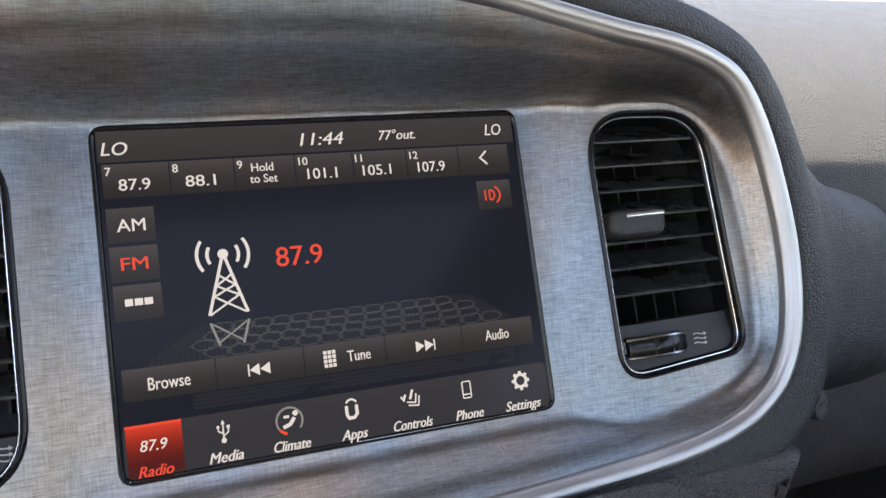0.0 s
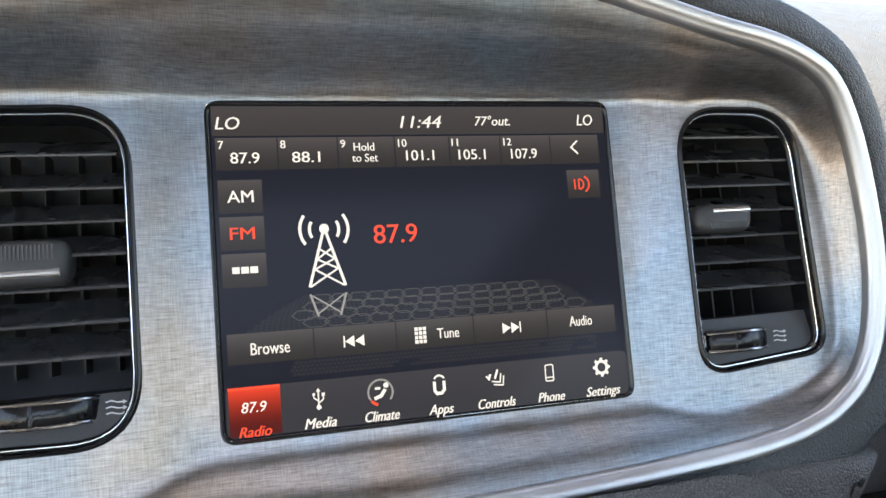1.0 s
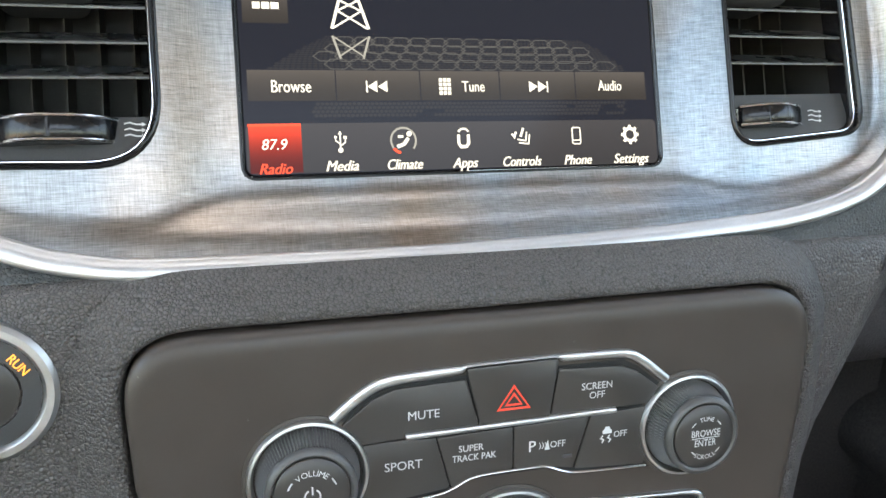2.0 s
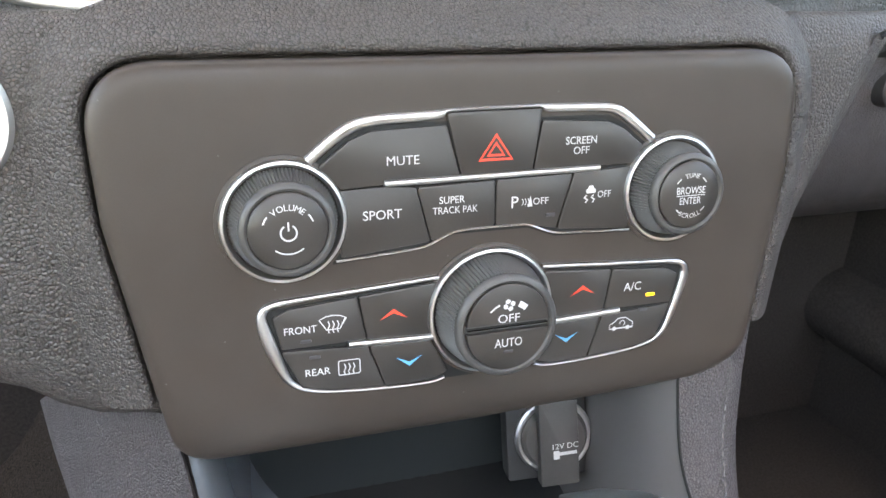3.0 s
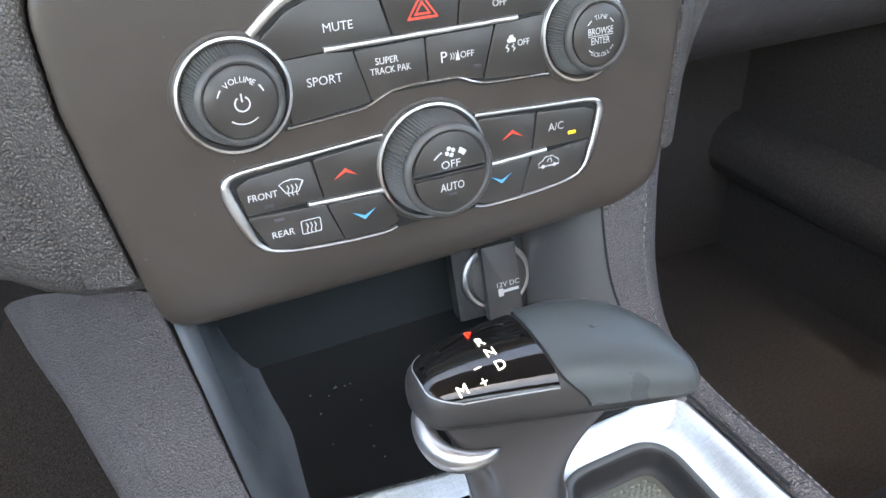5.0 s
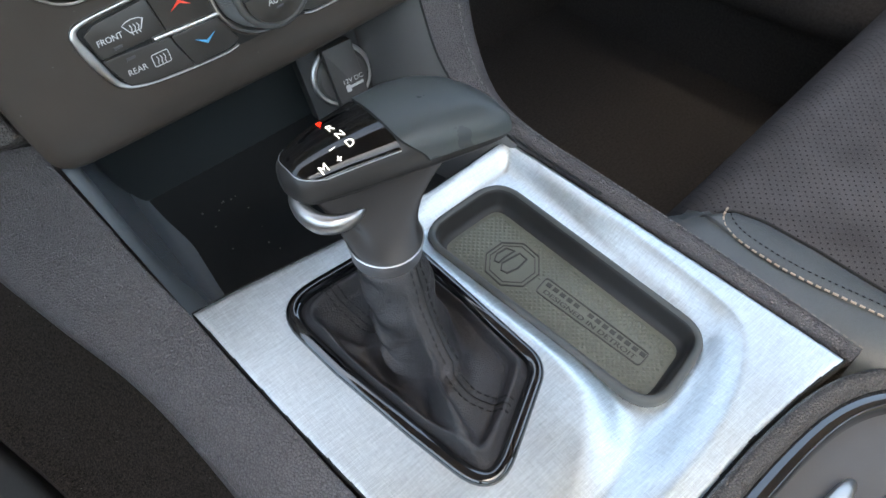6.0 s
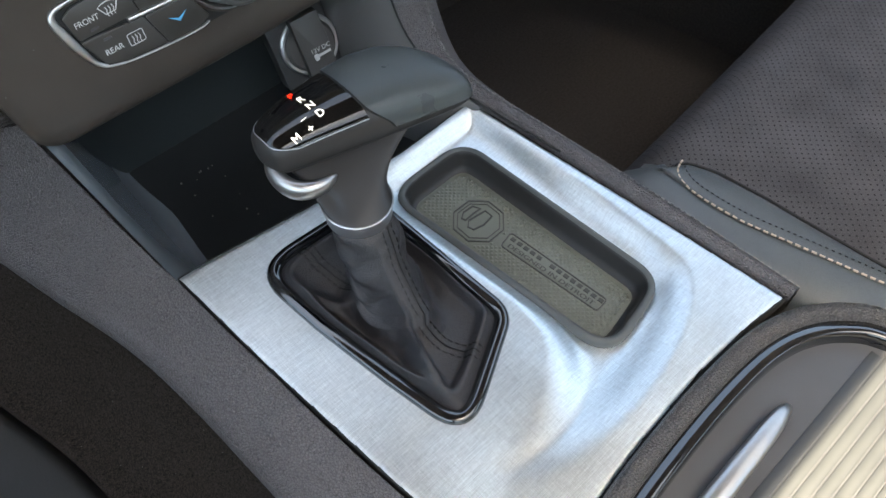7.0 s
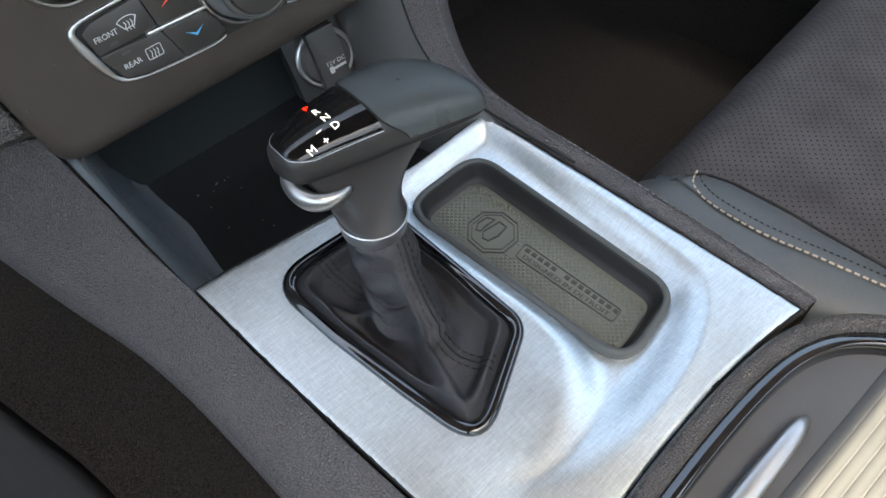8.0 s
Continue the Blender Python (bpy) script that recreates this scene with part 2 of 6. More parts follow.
def perforate(m, pitch, size):
    """Punches rows of small dark holes into a surface."""
    nt = m.node_tree
    p = nt.nodes["Principled BSDF"]
    ln = nt.links.new
    tc = nt.nodes.new("ShaderNodeTexCoord")
    mp = nt.nodes.new("ShaderNodeMapping")
    mp.inputs["Scale"].default_value = (1 / pitch, 1 / pitch, 0)
    mp.inputs["Rotation"].default_value = (0, 0, radians(45))
    ln(tc.outputs["Object"], mp.inputs["Vector"])
    fr = nt.nodes.new("ShaderNodeVectorMath")
    fr.operation = "FRACTION"
    ln(mp.outputs["Vector"], fr.inputs[0])
    sub = nt.nodes.new("ShaderNodeVectorMath")
    sub.operation = "DISTANCE"
    sub.inputs[1].default_value = (0.5, 0.5, 0)
    ln(fr.outputs["Vector"], sub.inputs[0])
    lt = nt.nodes.new("ShaderNodeMath")
    lt.operation = "LESS_THAN"
    lt.inputs[1].default_value = size
    ln(sub.outputs["Value"], lt.inputs[0])
    mix = nt.nodes.new("ShaderNodeMix")
    mix.data_type = "RGBA"
    ln(lt.outputs[0], mix.inputs["Factor"])
    ln(p.inputs["Base Color"].links[0].from_socket, mix.inputs["A"])
    mix.inputs["B"].default_value = (0.016, 0.016, 0.017, 1)
    ln(mix.outputs["Result"], p.inputs["Base Color"])


perforate(SUEDE, 0.0044, 0.15)
FOOTWELL = material("dark_footwell_carpet", (0.062, 0.056, 0.053), 0.95, vary=0.5, vscale=300, bump=0.002, bscale=1400, spec=0.1)
FLOORCOVER = material("black_floor_cover", (0.012, 0.012, 0.012), 0.6, vary=0.2, bump=0.0001, bscale=900, spec=0.25)
GLOWSTRIP = material("dim_orange_strip", (0.85, 0.42, 0.14), 0.4, emit=0.05)
HEADLINER = material("grey_headliner", (0.16, 0.165, 0.17), 0.9, vary=0.08, bump=0.0006, bscale=700)
GROUND = material("tan_bounce_ground", (0.39, 0.31, 0.245), 0.9, vary=0.3, vscale=0.8, bump=0.01, bscale=40)
# assumed tan for the unseen rear wall, to warm reflections
TANREFLECT = material("tan_reflection_wall", (0.58, 0.38, 0.28), 0.85, vary=0.12, vscale=12, bump=0.0006, bscale=700)
G_GLASS = glow("display_glass", (0.013, 0.015, 0.025), 1.0)
G_BAR = glow("display_status_bar", (0.058, 0.054, 0.058), 1.0, 0.25)
G_KEY = glow("display_key", (0.075, 0.07, 0.074), 1.0, 0.6)
G_LOW = glow("display_lower_bar", (0.045, 0.045, 0.055), 1.0, 0.3)
G_WHITE = glow("display_white", (0.88, 0.86, 0.86), 1.0)
G_GREY = glow("display_grey", (0.30, 0.30, 0.31), 1.0)
G_RED = glow("display_red", (0.95, 0.09, 0.045), 1.0)
G_REDKEY = glow("display_red_key", (0.75, 0.06, 0.03), 1.0, 0.9)
G_HEX = glow("display_hexagon", (0.028, 0.029, 0.037), 1.0)
G_HEXLINE = glow("display_hexagon_line", (0.078, 0.080, 0.088), 1.0)

# ---------------------------------------------------------------- mesh helpers
def smooth(bm, angle=40):
    lim = radians(angle)
    for f in bm.faces:
        f.smooth = True
    for e in bm.edges:
        if len(e.link_faces) == 2 and e.calc_face_angle(0) > lim:
            e.smooth = False


def link(name, bm, mat, parent=None, label="", matrix=None, angle=40):
    bm.normal_update()
    smooth(bm, angle)
    me = bpy.data.meshes.new(name)
    bm.to_mesh(me)
    bm.free()
    for m in (mat if isinstance(mat, (list, tuple)) else [mat]):
        me.materials.append(m)
    ob = new(name, me)
    if parent is not None:
        ob.parent = parent
    if matrix is not None:
        ob.matrix_basis = matrix
    if label:
        ob["label"] = label
    return ob


def part(name, bm, mat, parent, label="", angle=40):
    return link(name, bm, mat, parent, label, None, angle)


def thing(name, matrix, label, category, group="", kind=""):
    ob = new(name)
    ob.empty_display_size = 0.02
    ob.matrix_basis = matrix
    return tagged(ob, label, category, group, kind)


def setting(name, bm, mat, matrix, label, category, angle=40):
    return tagged(link(name, bm, mat, None, "", matrix, angle), label, category, kind="structure")


def mm(pts):
    return [(x * MM, y * MM) for x, y in pts]


def roundpoly(pts, r, seg=5):
    """A polygon with its corners rounded; r: one radius, or one for each corner."""
    out = []
    k = len(pts)
    for i in range(k):
        a, b, c = Vector(pts[i - 1]), Vector(pts[i]), Vector(pts[(i + 1) % k])
        u, w = (a - b), (c - b)
        lu, lw = u.length, w.length
        u.normalize(), w.normalize()
        rad = r[i] if isinstance(r, (list, tuple)) else r
        half = math.acos(max(-1, min(1, u.dot(w)))) / 2
        if rad <= 0 or half > 1.5:
            out.append(tuple(b))
            continue
        t = min(rad / math.tan(half), lu * 0.49, lw * 0.49)
        p, q = b + u * t, b + w * t
        for j in range(seg + 1):
            s = j / seg
            out.append(tuple(p * (1 - s) ** 2 + b * 2 * s * (1 - s) + q * s * s))
    return out


def ccw(pts):
    a = sum(pts[i - 1][0] * pts[i][1] - pts[i][0] * pts[i - 1][1] for i in range(len(pts)))
    return list(pts) if a > 0 else list(pts)[::-1]


def offset(pts, d):
    """Moves a counter-clockwise outline inwards by d."""
    out = []
    k = len(pts)
    for i in range(k):
        a, b, c = Vector(pts[i - 1]), Vector(pts[i]), Vector(pts[(i + 1) % k])
        u, w = (b - a), (c - b)
        if u.length < 1e-9:
            u = w
        if w.length < 1e-9:
            w = u
        nu, nw = Vector((-u.y, u.x)).normalized(), Vector((-w.y, w.x)).normalized()
        n = (nu + nw)
        n = n / max(n.length_squared / 2, 0.3) if n.length > 1e-6 else nu
        out.append((b.x + n.x * d, b.y + n.y * d))
    return out


def resample(pts, step, closed=True):
    p = [Vector(q) for q in pts] + ([Vector(pts[0])] if closed else [])
    out = []
    for a, b in zip(p, p[1:]):
        k = max(1, round((b - a).length / step))
        out += [tuple(a.lerp(b, j / k)) for j in range(k)]
    if not closed:
        out.append(tuple(p[-1]))
    return out


def catmull(pts, per=8, closed=True):
    p = [Vector(q) for q in pts]
    k = len(p)
    out = []
    for i in range(k if closed else k - 1):
        a, b, c, d = (p[(i + j) % k] if closed else p[max(0, min(k - 1, i + j))] for j in (-1, 0, 1, 2))
        for j in range(per):
            t = j / per
            out.append(tuple(0.5 * (2 * b + (c - a) * t + (2 * a - 5 * b + 4 * c - d) * t * t + (3 * b - a - 3 * c + d) * t ** 3)))
    if not closed:
        out.append(tuple(p[-1]))
    return out


def ring_faces(bm, a, b, closed=True):
    k = len(a)
    for i in range(k if closed else k - 1):
        j = (i + 1) % k
        try:
            bm.faces.new((a[i], a[j], b[j], b[i]))
        except ValueError:
            pass


def layers(bm, rings, bottom=True, top=True, closed=True):
    """Joins rings of points, low to high, into a skin."""
    vs = [[bm.verts.new(p) for p in r] for r in rings]
    for a, b in zip(vs, vs[1:]):
        ring_faces(bm, a, b, closed)
    if bottom:
        bm.faces.new(vs[0][::-1])
    if top:
        bm.faces.new(vs[-1])
    return vs


def slab(pts, z0, z1, bevel=0.0, bm=None, steps=2):
    """A plate of that outline between two heights, with a rounded upper edge."""
    bm = bm or bmesh.new()
    pts = ccw(pts)
    rings = [[(x, y, z0) for x, y in pts]]
    if bevel:
        for j in range(steps + 1):
            a = math.pi / 2 * j / steps
            q = offset(pts, bevel * (1 - math.cos(a)))
            rings.append([(x, y, z1 - bevel * (1 - math.sin(a))) for x, y in q])
    else:
        rings.append([(x, y, z1) for x, y in pts])
    layers(bm, rings)
    return bm


def sweep(path, profile, bm=None, closed=True, up=(0, 0, 1), caps=True):
    """Carries a cross-section (across to the path's right, up) along a path of 3D points."""
    bm = bm or bmesh.new()
    k = len(path)
    up = Vector(up)
    rings = []
    for i in range(k):
        a = Vector(path[(i - 1) % k] if closed else path[max(i - 1, 0)])
        c = Vector(path[(i + 1) % k] if closed else path[min(i + 1, k - 1)])
        t = (c - a).normalized()
        side = t.cross(up).normalized()
        u2 = side.cross(t).normalized()
        rings.append([bm.verts.new(Vector(path[i]) + side * x + u2 * y) for x, y in profile])
    for i in range(k if closed else k - 1):
        ring_faces(bm, rings[i], rings[(i + 1) % k])
    if caps and not closed:
        bm.faces.new(rings[0])
        bm.faces.new(rings[-1][::-1])
    bmesh.ops.recalc_face_normals(bm, faces=bm.faces[:])
    return bm


def circle_profile(r, k=8):
    return [(r * math.cos(2 * math.pi * i / k), r * math.sin(2 * math.pi * i / k)) for i in range(k)]


def lathe(profile, seg=48, bm=None, cx=0.0, cy=0.0):
    """Turns (radius, height) pairs about the z axis; a radius of 0 closes an end."""
    bm = bm or bmesh.new()
    rings = []
    for r, z in profile:
        if r <= 0:
            rings.append([bm.verts.new((cx, cy, z))])
        else:
            rings.append([bm.verts.new((cx + r * math.cos(2 * math.pi * i / seg), cy + r * math.sin(2 * math.pi * i / seg), z)) for i in range(seg)])
    for a, b in zip(rings, rings[1:]):
        for i in range(seg):
            j = (i + 1) % seg
            q = [a[i % len(a)], a[j % len(a)], b[j % len(b)], b[i % len(b)]]
            q = [v for n, v in enumerate(q) if v not in q[:n]]
            if len(q) > 2:
                bm.faces.new(q)
    bmesh.ops.recalc_face_normals(bm, faces=bm.faces[:])
    return bm


def box(x0, x1, y0, y1, z0, z1, bm=None):
    return slab([(x0, y0), (x1, y0), (x1, y1), (x0, y1)], z0, z1, 0, bm)


def join(bm, other):
    me = bpy.data.meshes.new("tmp")
    other.to_mesh(me)
    other.free()
    bm.from_mesh(me)
    bpy.data.meshes.remove(me)
    return bm


def heightfield(xs, ys, zfun, keep, thick=0.0):
    """A surface z = zfun(x, y) over a grid, where keep(x, y) holds; numpy arrays in and out."""
    X, Y = np.meshgrid(xs, ys)
    Z, K = zfun(X, Y), keep(X, Y)
    kx, ky = len(xs), len(ys)
    cell = K[:-1, :-1] & K[1:, :-1] & K[:-1, 1:] & K[1:, 1:]
    used = np.zeros_like(K)
    for dy in (0, 1):
        for dx in (0, 1):
            used[dy:ky - 1 + dy, dx:kx - 1 + dx] |= cell
    idx = -np.ones(K.shape, int)
    idx[used] = np.arange(used.sum())
    co = np.stack([X[used], Y[used], Z[used]], 1)
    jj, ii = np.nonzero(cell)
    fs = np.stack([idx[jj, ii], idx[jj, ii + 1], idx[jj + 1, ii + 1], idx[jj + 1, ii]], 1)
    me = bpy.data.meshes.new("grid")
    me.from_pydata(co.tolist(), [], fs.tolist())
    bm = bmesh.new()
    bm.from_mesh(me)
    bpy.data.meshes.remove(me)
    return bm


def poly_distance(X, Y, poly):
    """Distance to an outline (positive inside), and the index of the nearest side."""
    P = np.array(poly, float)
    Q = np.roll(P, -1, 0)
    shape = X.shape
    x, y = X.ravel(), Y.ravel()
    best = np.full(x.shape, 1e9)
    near = np.zeros(x.shape, int)
    inside = np.zeros(x.shape, bool)
    for i, ((ax, ay), (bx, by)) in enumerate(zip(P, Q)):
        dx, dy = bx - ax, by - ay
        L = dx * dx + dy * dy + 1e-18
        t = np.clip(((x - ax) * dx + (y - ay) * dy) / L, 0, 1)
        d = np.hypot(x - ax - t * dx, y - ay - t * dy)
        m = d < best
        best[m], near[m] = d[m], i
        if dy:
            c = ((ay > y) != (by > y)) & (x < (bx - ax) * (y - ay) / dy + ax)
            inside ^= c
    return np.where(inside, best, -best).reshape(shape), near.reshape(shape)


def sstep(a, b, x):
    t = np.clip((x - a) / (b - a), 0, 1)
    return t * t * (3 - 2 * t)


_CAP = []


def text_mesh(body, shear=0.0, weight=0.0):
    cu = bpy.data.curves.new("words", "FONT")
    cu.body, cu.align_x, cu.align_y, cu.shear, cu.offset = body, "CENTER", "BOTTOM_BASELINE", shear, weight
    cu.resolution_u = 3
    ob = new("words", cu)
    me = bpy.data.meshes.new_from_object(ob)
    bpy.data.objects.remove(ob)
    bpy.data.curves.remove(cu)
    bm = bmesh.new()
    bm.from_mesh(me)
    bpy.data.meshes.remove(me)
    return bm


def words(name, body, at, cap, mat, parent, width=None, shear=0.0, weight=0.0, z=0.0, turn=0.0, label="", bold=None):
    """Lettering centred on a point of the face, with its capital height and, where known, its width, in mm."""
    if not _CAP:
        b = text_mesh("H")
        _CAP.append(max(v.co.y for v in b.verts))
        b.free()
    bold = bold if bold is not None else (0.015 if mat is PRINT else 0.06)
    bm = text_mesh(body, shear, weight)
    sy = cap / _CAP[0]
    xs = [v.co.x for v in bm.verts]
    sx = width / (max(xs) - min(xs)) if width else sy
    mid = (max(xs) + min(xs)) / 2
    c, s = math.cos(radians(turn)), math.sin(radians(turn))
    if bold:
        thick = bmesh.new()
        for k in (-1, 1, 0):
            copy = bm.copy()
            bmesh.ops.translate(copy, verts=copy.verts[:], vec=(k * bold / sx, 0, k * 0.012))
            join(thick, copy)
        bm.free()
        bm = thick
    for v in bm.verts:
        x, y = (v.co.x - mid) * sx, v.co.y * sy - cap / 2
        v.co = ((at[0] + x * c - y * s) * MM, (at[1] + x * s + y * c) * MM, (z + v.co.z) * MM)
    return part(name, bm, mat, parent, label)


def arc_words(name, body, centre, radius, cap, start, step, mat, parent, z, weight=0.0):
    """Lettering round an arc: start is the angle of the first letter, step that to the next, in degrees; a positive step reads along the lower side."""
    if not _CAP:
        b = text_mesh("H")
        _CAP.append(max(v.co.y for v in b.verts))
        b.free()
    bm = bmesh.new()
    k = cap / _CAP[0]
    wide = []
    for ch in body:
        b = text_mesh(ch)
        xs = [v.co.x for v in b.verts]
        wide.append((max(xs) - min(xs)) * k + cap * 0.16)
        b.free()
    middle = start + step * (len(body) - 1) / 2
    at = -sum(wide) / 2
    for ch, w in zip(body, wide):
        b = text_mesh(ch, 0, weight)
        xs = [v.co.x for v in b.verts]
        half = (max(xs) + min(xs)) / 2
        for v in b.verts:
            v.co.x -= half
        a = radians(middle) + (at + w / 2) / radius * (1 if step > 0 else -1)
        at += w
        face = a - math.pi / 2 if step < 0 else a + math.pi / 2
        c, s = math.cos(face), math.sin(face)
        for v in b.verts:
            x, y = v.co.x * k, v.co.y * k - cap / 2
            v.co = ((centre[0] + radius * math.cos(a) + x * c - y * s) * MM, (centre[1] + radius * math.sin(a) + x * s + y * c) * MM, z * MM)
        join(bm, b)
    return part(name, bm, mat, parent)


def stroke(pts, w, z, bm=None, closed=False, h=0.00005):
    """A flat printed line of width w (mm) through points (mm) at height z (mm)."""
    bm = bm or bmesh.new()
    P = [Vector((x * MM, y * MM)) for x, y in pts]
    k = len(P)
    L, R = [], []
    for i in range(k):
        a = P[(i - 1) % k] if closed else P[max(i - 1, 0)]
        c = P[(i + 1) % k] if closed else P[min(i + 1, k - 1)]
        t = (c - a).normalized()
        n = Vector((-t.y, t.x)) * w * MM / 2
        if closed or 0 < i < k - 1:
            u = (P[i] - a).normalized()
            n = n / max(0.5, abs(t.dot(u)))
        L.append(bm.verts.new((*(P[i] + n), z * MM)))
        R.append(bm.verts.new((*(P[i] - n), z * MM)))
    for i in range(k if closed else k - 1):
        j = (i + 1) % k
        bm.faces.new((L[i], R[i], R[j], L[j]))
    return bm


def dashes(bm, pts, dash, gap, r):
    """Stitches of that length and gap along a line of points, all in mm."""
    P = [Vector(p) for p in pts]
    run, drawn = 0.0, []
    for p, q in zip(P, P[1:]):
        k = max(1, math.ceil((q - p).length / 0.4))
        for i in range(k):
            run += (q - p).length / k
            if run % (dash + gap) < dash:
                drawn.append(p.lerp(q, i / k))
            elif drawn:
                if len(drawn) > 2:
                    sweep([tuple(v * MM) for v in (drawn[0], drawn[len(drawn) // 2], drawn[-1])], mm(circle_profile(r, 6)), bm, closed=False)
                drawn = []
    return bm


def arc(cx, cy, r, a0, a1, k=12):
    return [(cx + r * math.cos(radians(a0 + (a1 - a0) * i / k)), cy + r * math.sin(radians(a0 + (a1 - a0) * i / k))) for i in range(k + 1)]


def patch(pts, z, bm=None):
    bm = bm or bmesh.new()
    bm.faces.new([bm.verts.new((x * MM, y * MM, z * MM)) for x, y in ccw(pts)])
    return bm


def rect(x0, y0, x1, y1, r=0.0):
    p = [(x0, y0), (x1, y0), (x1, y1), (x0, y1)]
    return roundpoly(p, r, 4) if r else p


# ---------------------------------------------------------------- the dash bezel round screen and vents
# rim of the bezel in the screen's frame: x, y, height (mm)
RIM = [(0, -104.6, 23), (50, -103.2, 21.5), (100, -100.7, 20), (130, -98.3, 20), (150, -95.2, 20.5), (166, -91, 21), (181, -84, 22), (196, -70.5, 23.5),
       (206, -48, 25), (210.5, -13, 26), (207, 25, 28), (199, 51.5, 31.5), (188, 69, 35), (174, 78.5, 37), (153, 86, 39), (125, 92, 40),
       (99, 99, 40), (60, 107, 43), (0, 113, 45), (-80, 113, 45), (-150, 104, 43), (-196, 88, 38), (-220, 50, 32), (-226, 0, 28),
       (-216, -50, 24), (-190, -82, 20), (-162, -96, 18), (-140, -101.8, 17.8), (-120, -104, 18.2), (-80, -104.8, 20.5), (-40, -105, 23)]
RIM_FINE = [tuple(c * MM for c in p) for p in catmull(RIM, 10)]
RIM_XY = [(p[0], p[1]) for p in RIM_FINE]
RIM_Z = np.array([p[2] for p in RIM_FINE])

VENT_R = resample(roundpoly(ccw(mm([(118.5, 60), (181.5, 59), (186, -56), (119, -61.5)])), [13 * MM, 12 * MM, 25 * MM, 23 * MM], 10), 2.0 * MM)
VENT_L = resample(roundpoly(ccw(mm([(-115.5, 60), (-182.5, 59), (-187, -62), (-115, -63.5)])), [23 * MM, 13 * MM, 15 * MM, 25 * MM], 10), 2.0 * MM)
SCREEN_EDGE = roundpoly(mm([(-87, -67.6), (87, -67), (87, 64.5), (-87, 64)]), 5 * MM)


def blurred(m, turns):
    for _ in range(turns):
        p = np.pad(m, 1, mode="edge")
        m = (p[:-2, 1:-1] + p[2:, 1:-1] + p[1:-1, :-2] + p[1:-1, 2:] + 2 * m) / 6
    return m


# cross-section of the hood over the screen: steep at first, then easing out to the rim
HOOD = np.convolve(np.interp(np.linspace(0, 1, 201), [0, 0.1, 0.42, 0.55, 0.7, 0.85, 1], [0, 0.1, 0.68, 0.80, 0.88, 0.945, 1]), np.ones(21) / 21, "valid")


def bezel_height(X, Y):
    d = poly_distance(X, Y, RIM_XY)[0] / MM
    x, y = X / MM, Y / MM
    # the rim's height, carried inward as a soft mean of the rim round about
    rx, ry = np.array(RIM_XY)[::3, 0], np.array(RIM_XY)[::3, 1]
    num, den = np.zeros_like(X), np.zeros_like(X)
    for px, py, pz in zip(rx, ry, np.array(RIM_Z)[::3]):
        w = ((X - px) ** 2 + (Y - py) ** 2 + 9e-6) ** -1.5
        num, den = num + w * pz, den + w
    nr = blurred(num / den / MM, 20)
    # floor round screen and vents; between it and the rim a smooth rise u from 0 to 1
    qx, qy = np.abs(x) - 118, np.abs(y + 0.6) - 67.2
    gap = np.hypot(np.maximum(qx, 0), np.maximum(qy, 0)) + np.minimum(np.maximum(qx, qy), 0)
    for hole in (VENT_R, VENT_L):
        gap = np.minimum(gap, -poly_distance(X, Y, ccw(hole))[0] / MM - 6.5)
    gap = blurred(gap, 24)
    inside, out = gap <= 0, d <= 0
    u = np.clip(gap / (np.maximum(gap, 0) + np.maximum(d, 0) + 1e-6), 0, 1)
    for _ in range(900):
        p = np.pad(u, 1, mode="edge")
        u = (p[:-2, 1:-1] + p[2:, 1:-1] + p[1:-1, :-2] + p[1:-1, 2:]) / 4
        u[inside], u[out] = 0, 1
    low = np.interp(u, [0, 0.12, 0.24, 0.52, 0.62, 0.85, 1], [0, 0.04, 0.14, 0.66, 0.77, 0.91, 1])
    hood = np.interp(u, np.linspace(0.05, 0.95, 181), HOOD)
    hood = np.where(u < 0.05, u / 0.05 * HOOD[0], np.where(u > 0.95, 1 - (1 - u) / 0.05 * (1 - HOOD[-1]), hood))
    top = sstep(20, 80, y)
    rise = low * (1 - top) + hood * top
    pad = 10.2 * sstep(82, 124, np.abs(x))
    k = 1.4
    floor = np.logaddexp(pad / k, 1.0 / k) * k - 0.6
    up = sstep(30, 62, y)
    lip = floor + np.maximum(nr - 1.5 - floor, 0) * rise
    low_lip = np.logaddexp((1.0 + (nr - 2.5) * rise) / k, floor / k) * k - 0.6
    m = lip * up + low_lip * (1 - up)
    return blurred(m, 5) * MM


BX, BY = np.arange(-228, 213, 1.5) * MM, np.arange(-106, 116, 1.5) * MM
BEZEL_Z = bezel_height(*np.meshgrid(BX, BY))


def on_bezel(x, y):
    """The bezel's height at a point, from its grid."""
    i = min(max((x - BX[0]) / (BX[1] - BX[0]), 0), len(BX) - 1.001)
    j = min(max((y - BY[0]) / (BY[1] - BY[0]), 0), len(BY) - 1.001)
    a, b = int(i), int(j)
    u, v = i - a, j - b
    z = BEZEL_Z
    return (z[b, a] * (1 - u) + z[b, a + 1] * u) * (1 - v) + (z[b + 1, a] * (1 - u) + z[b + 1, a + 1] * u) * v


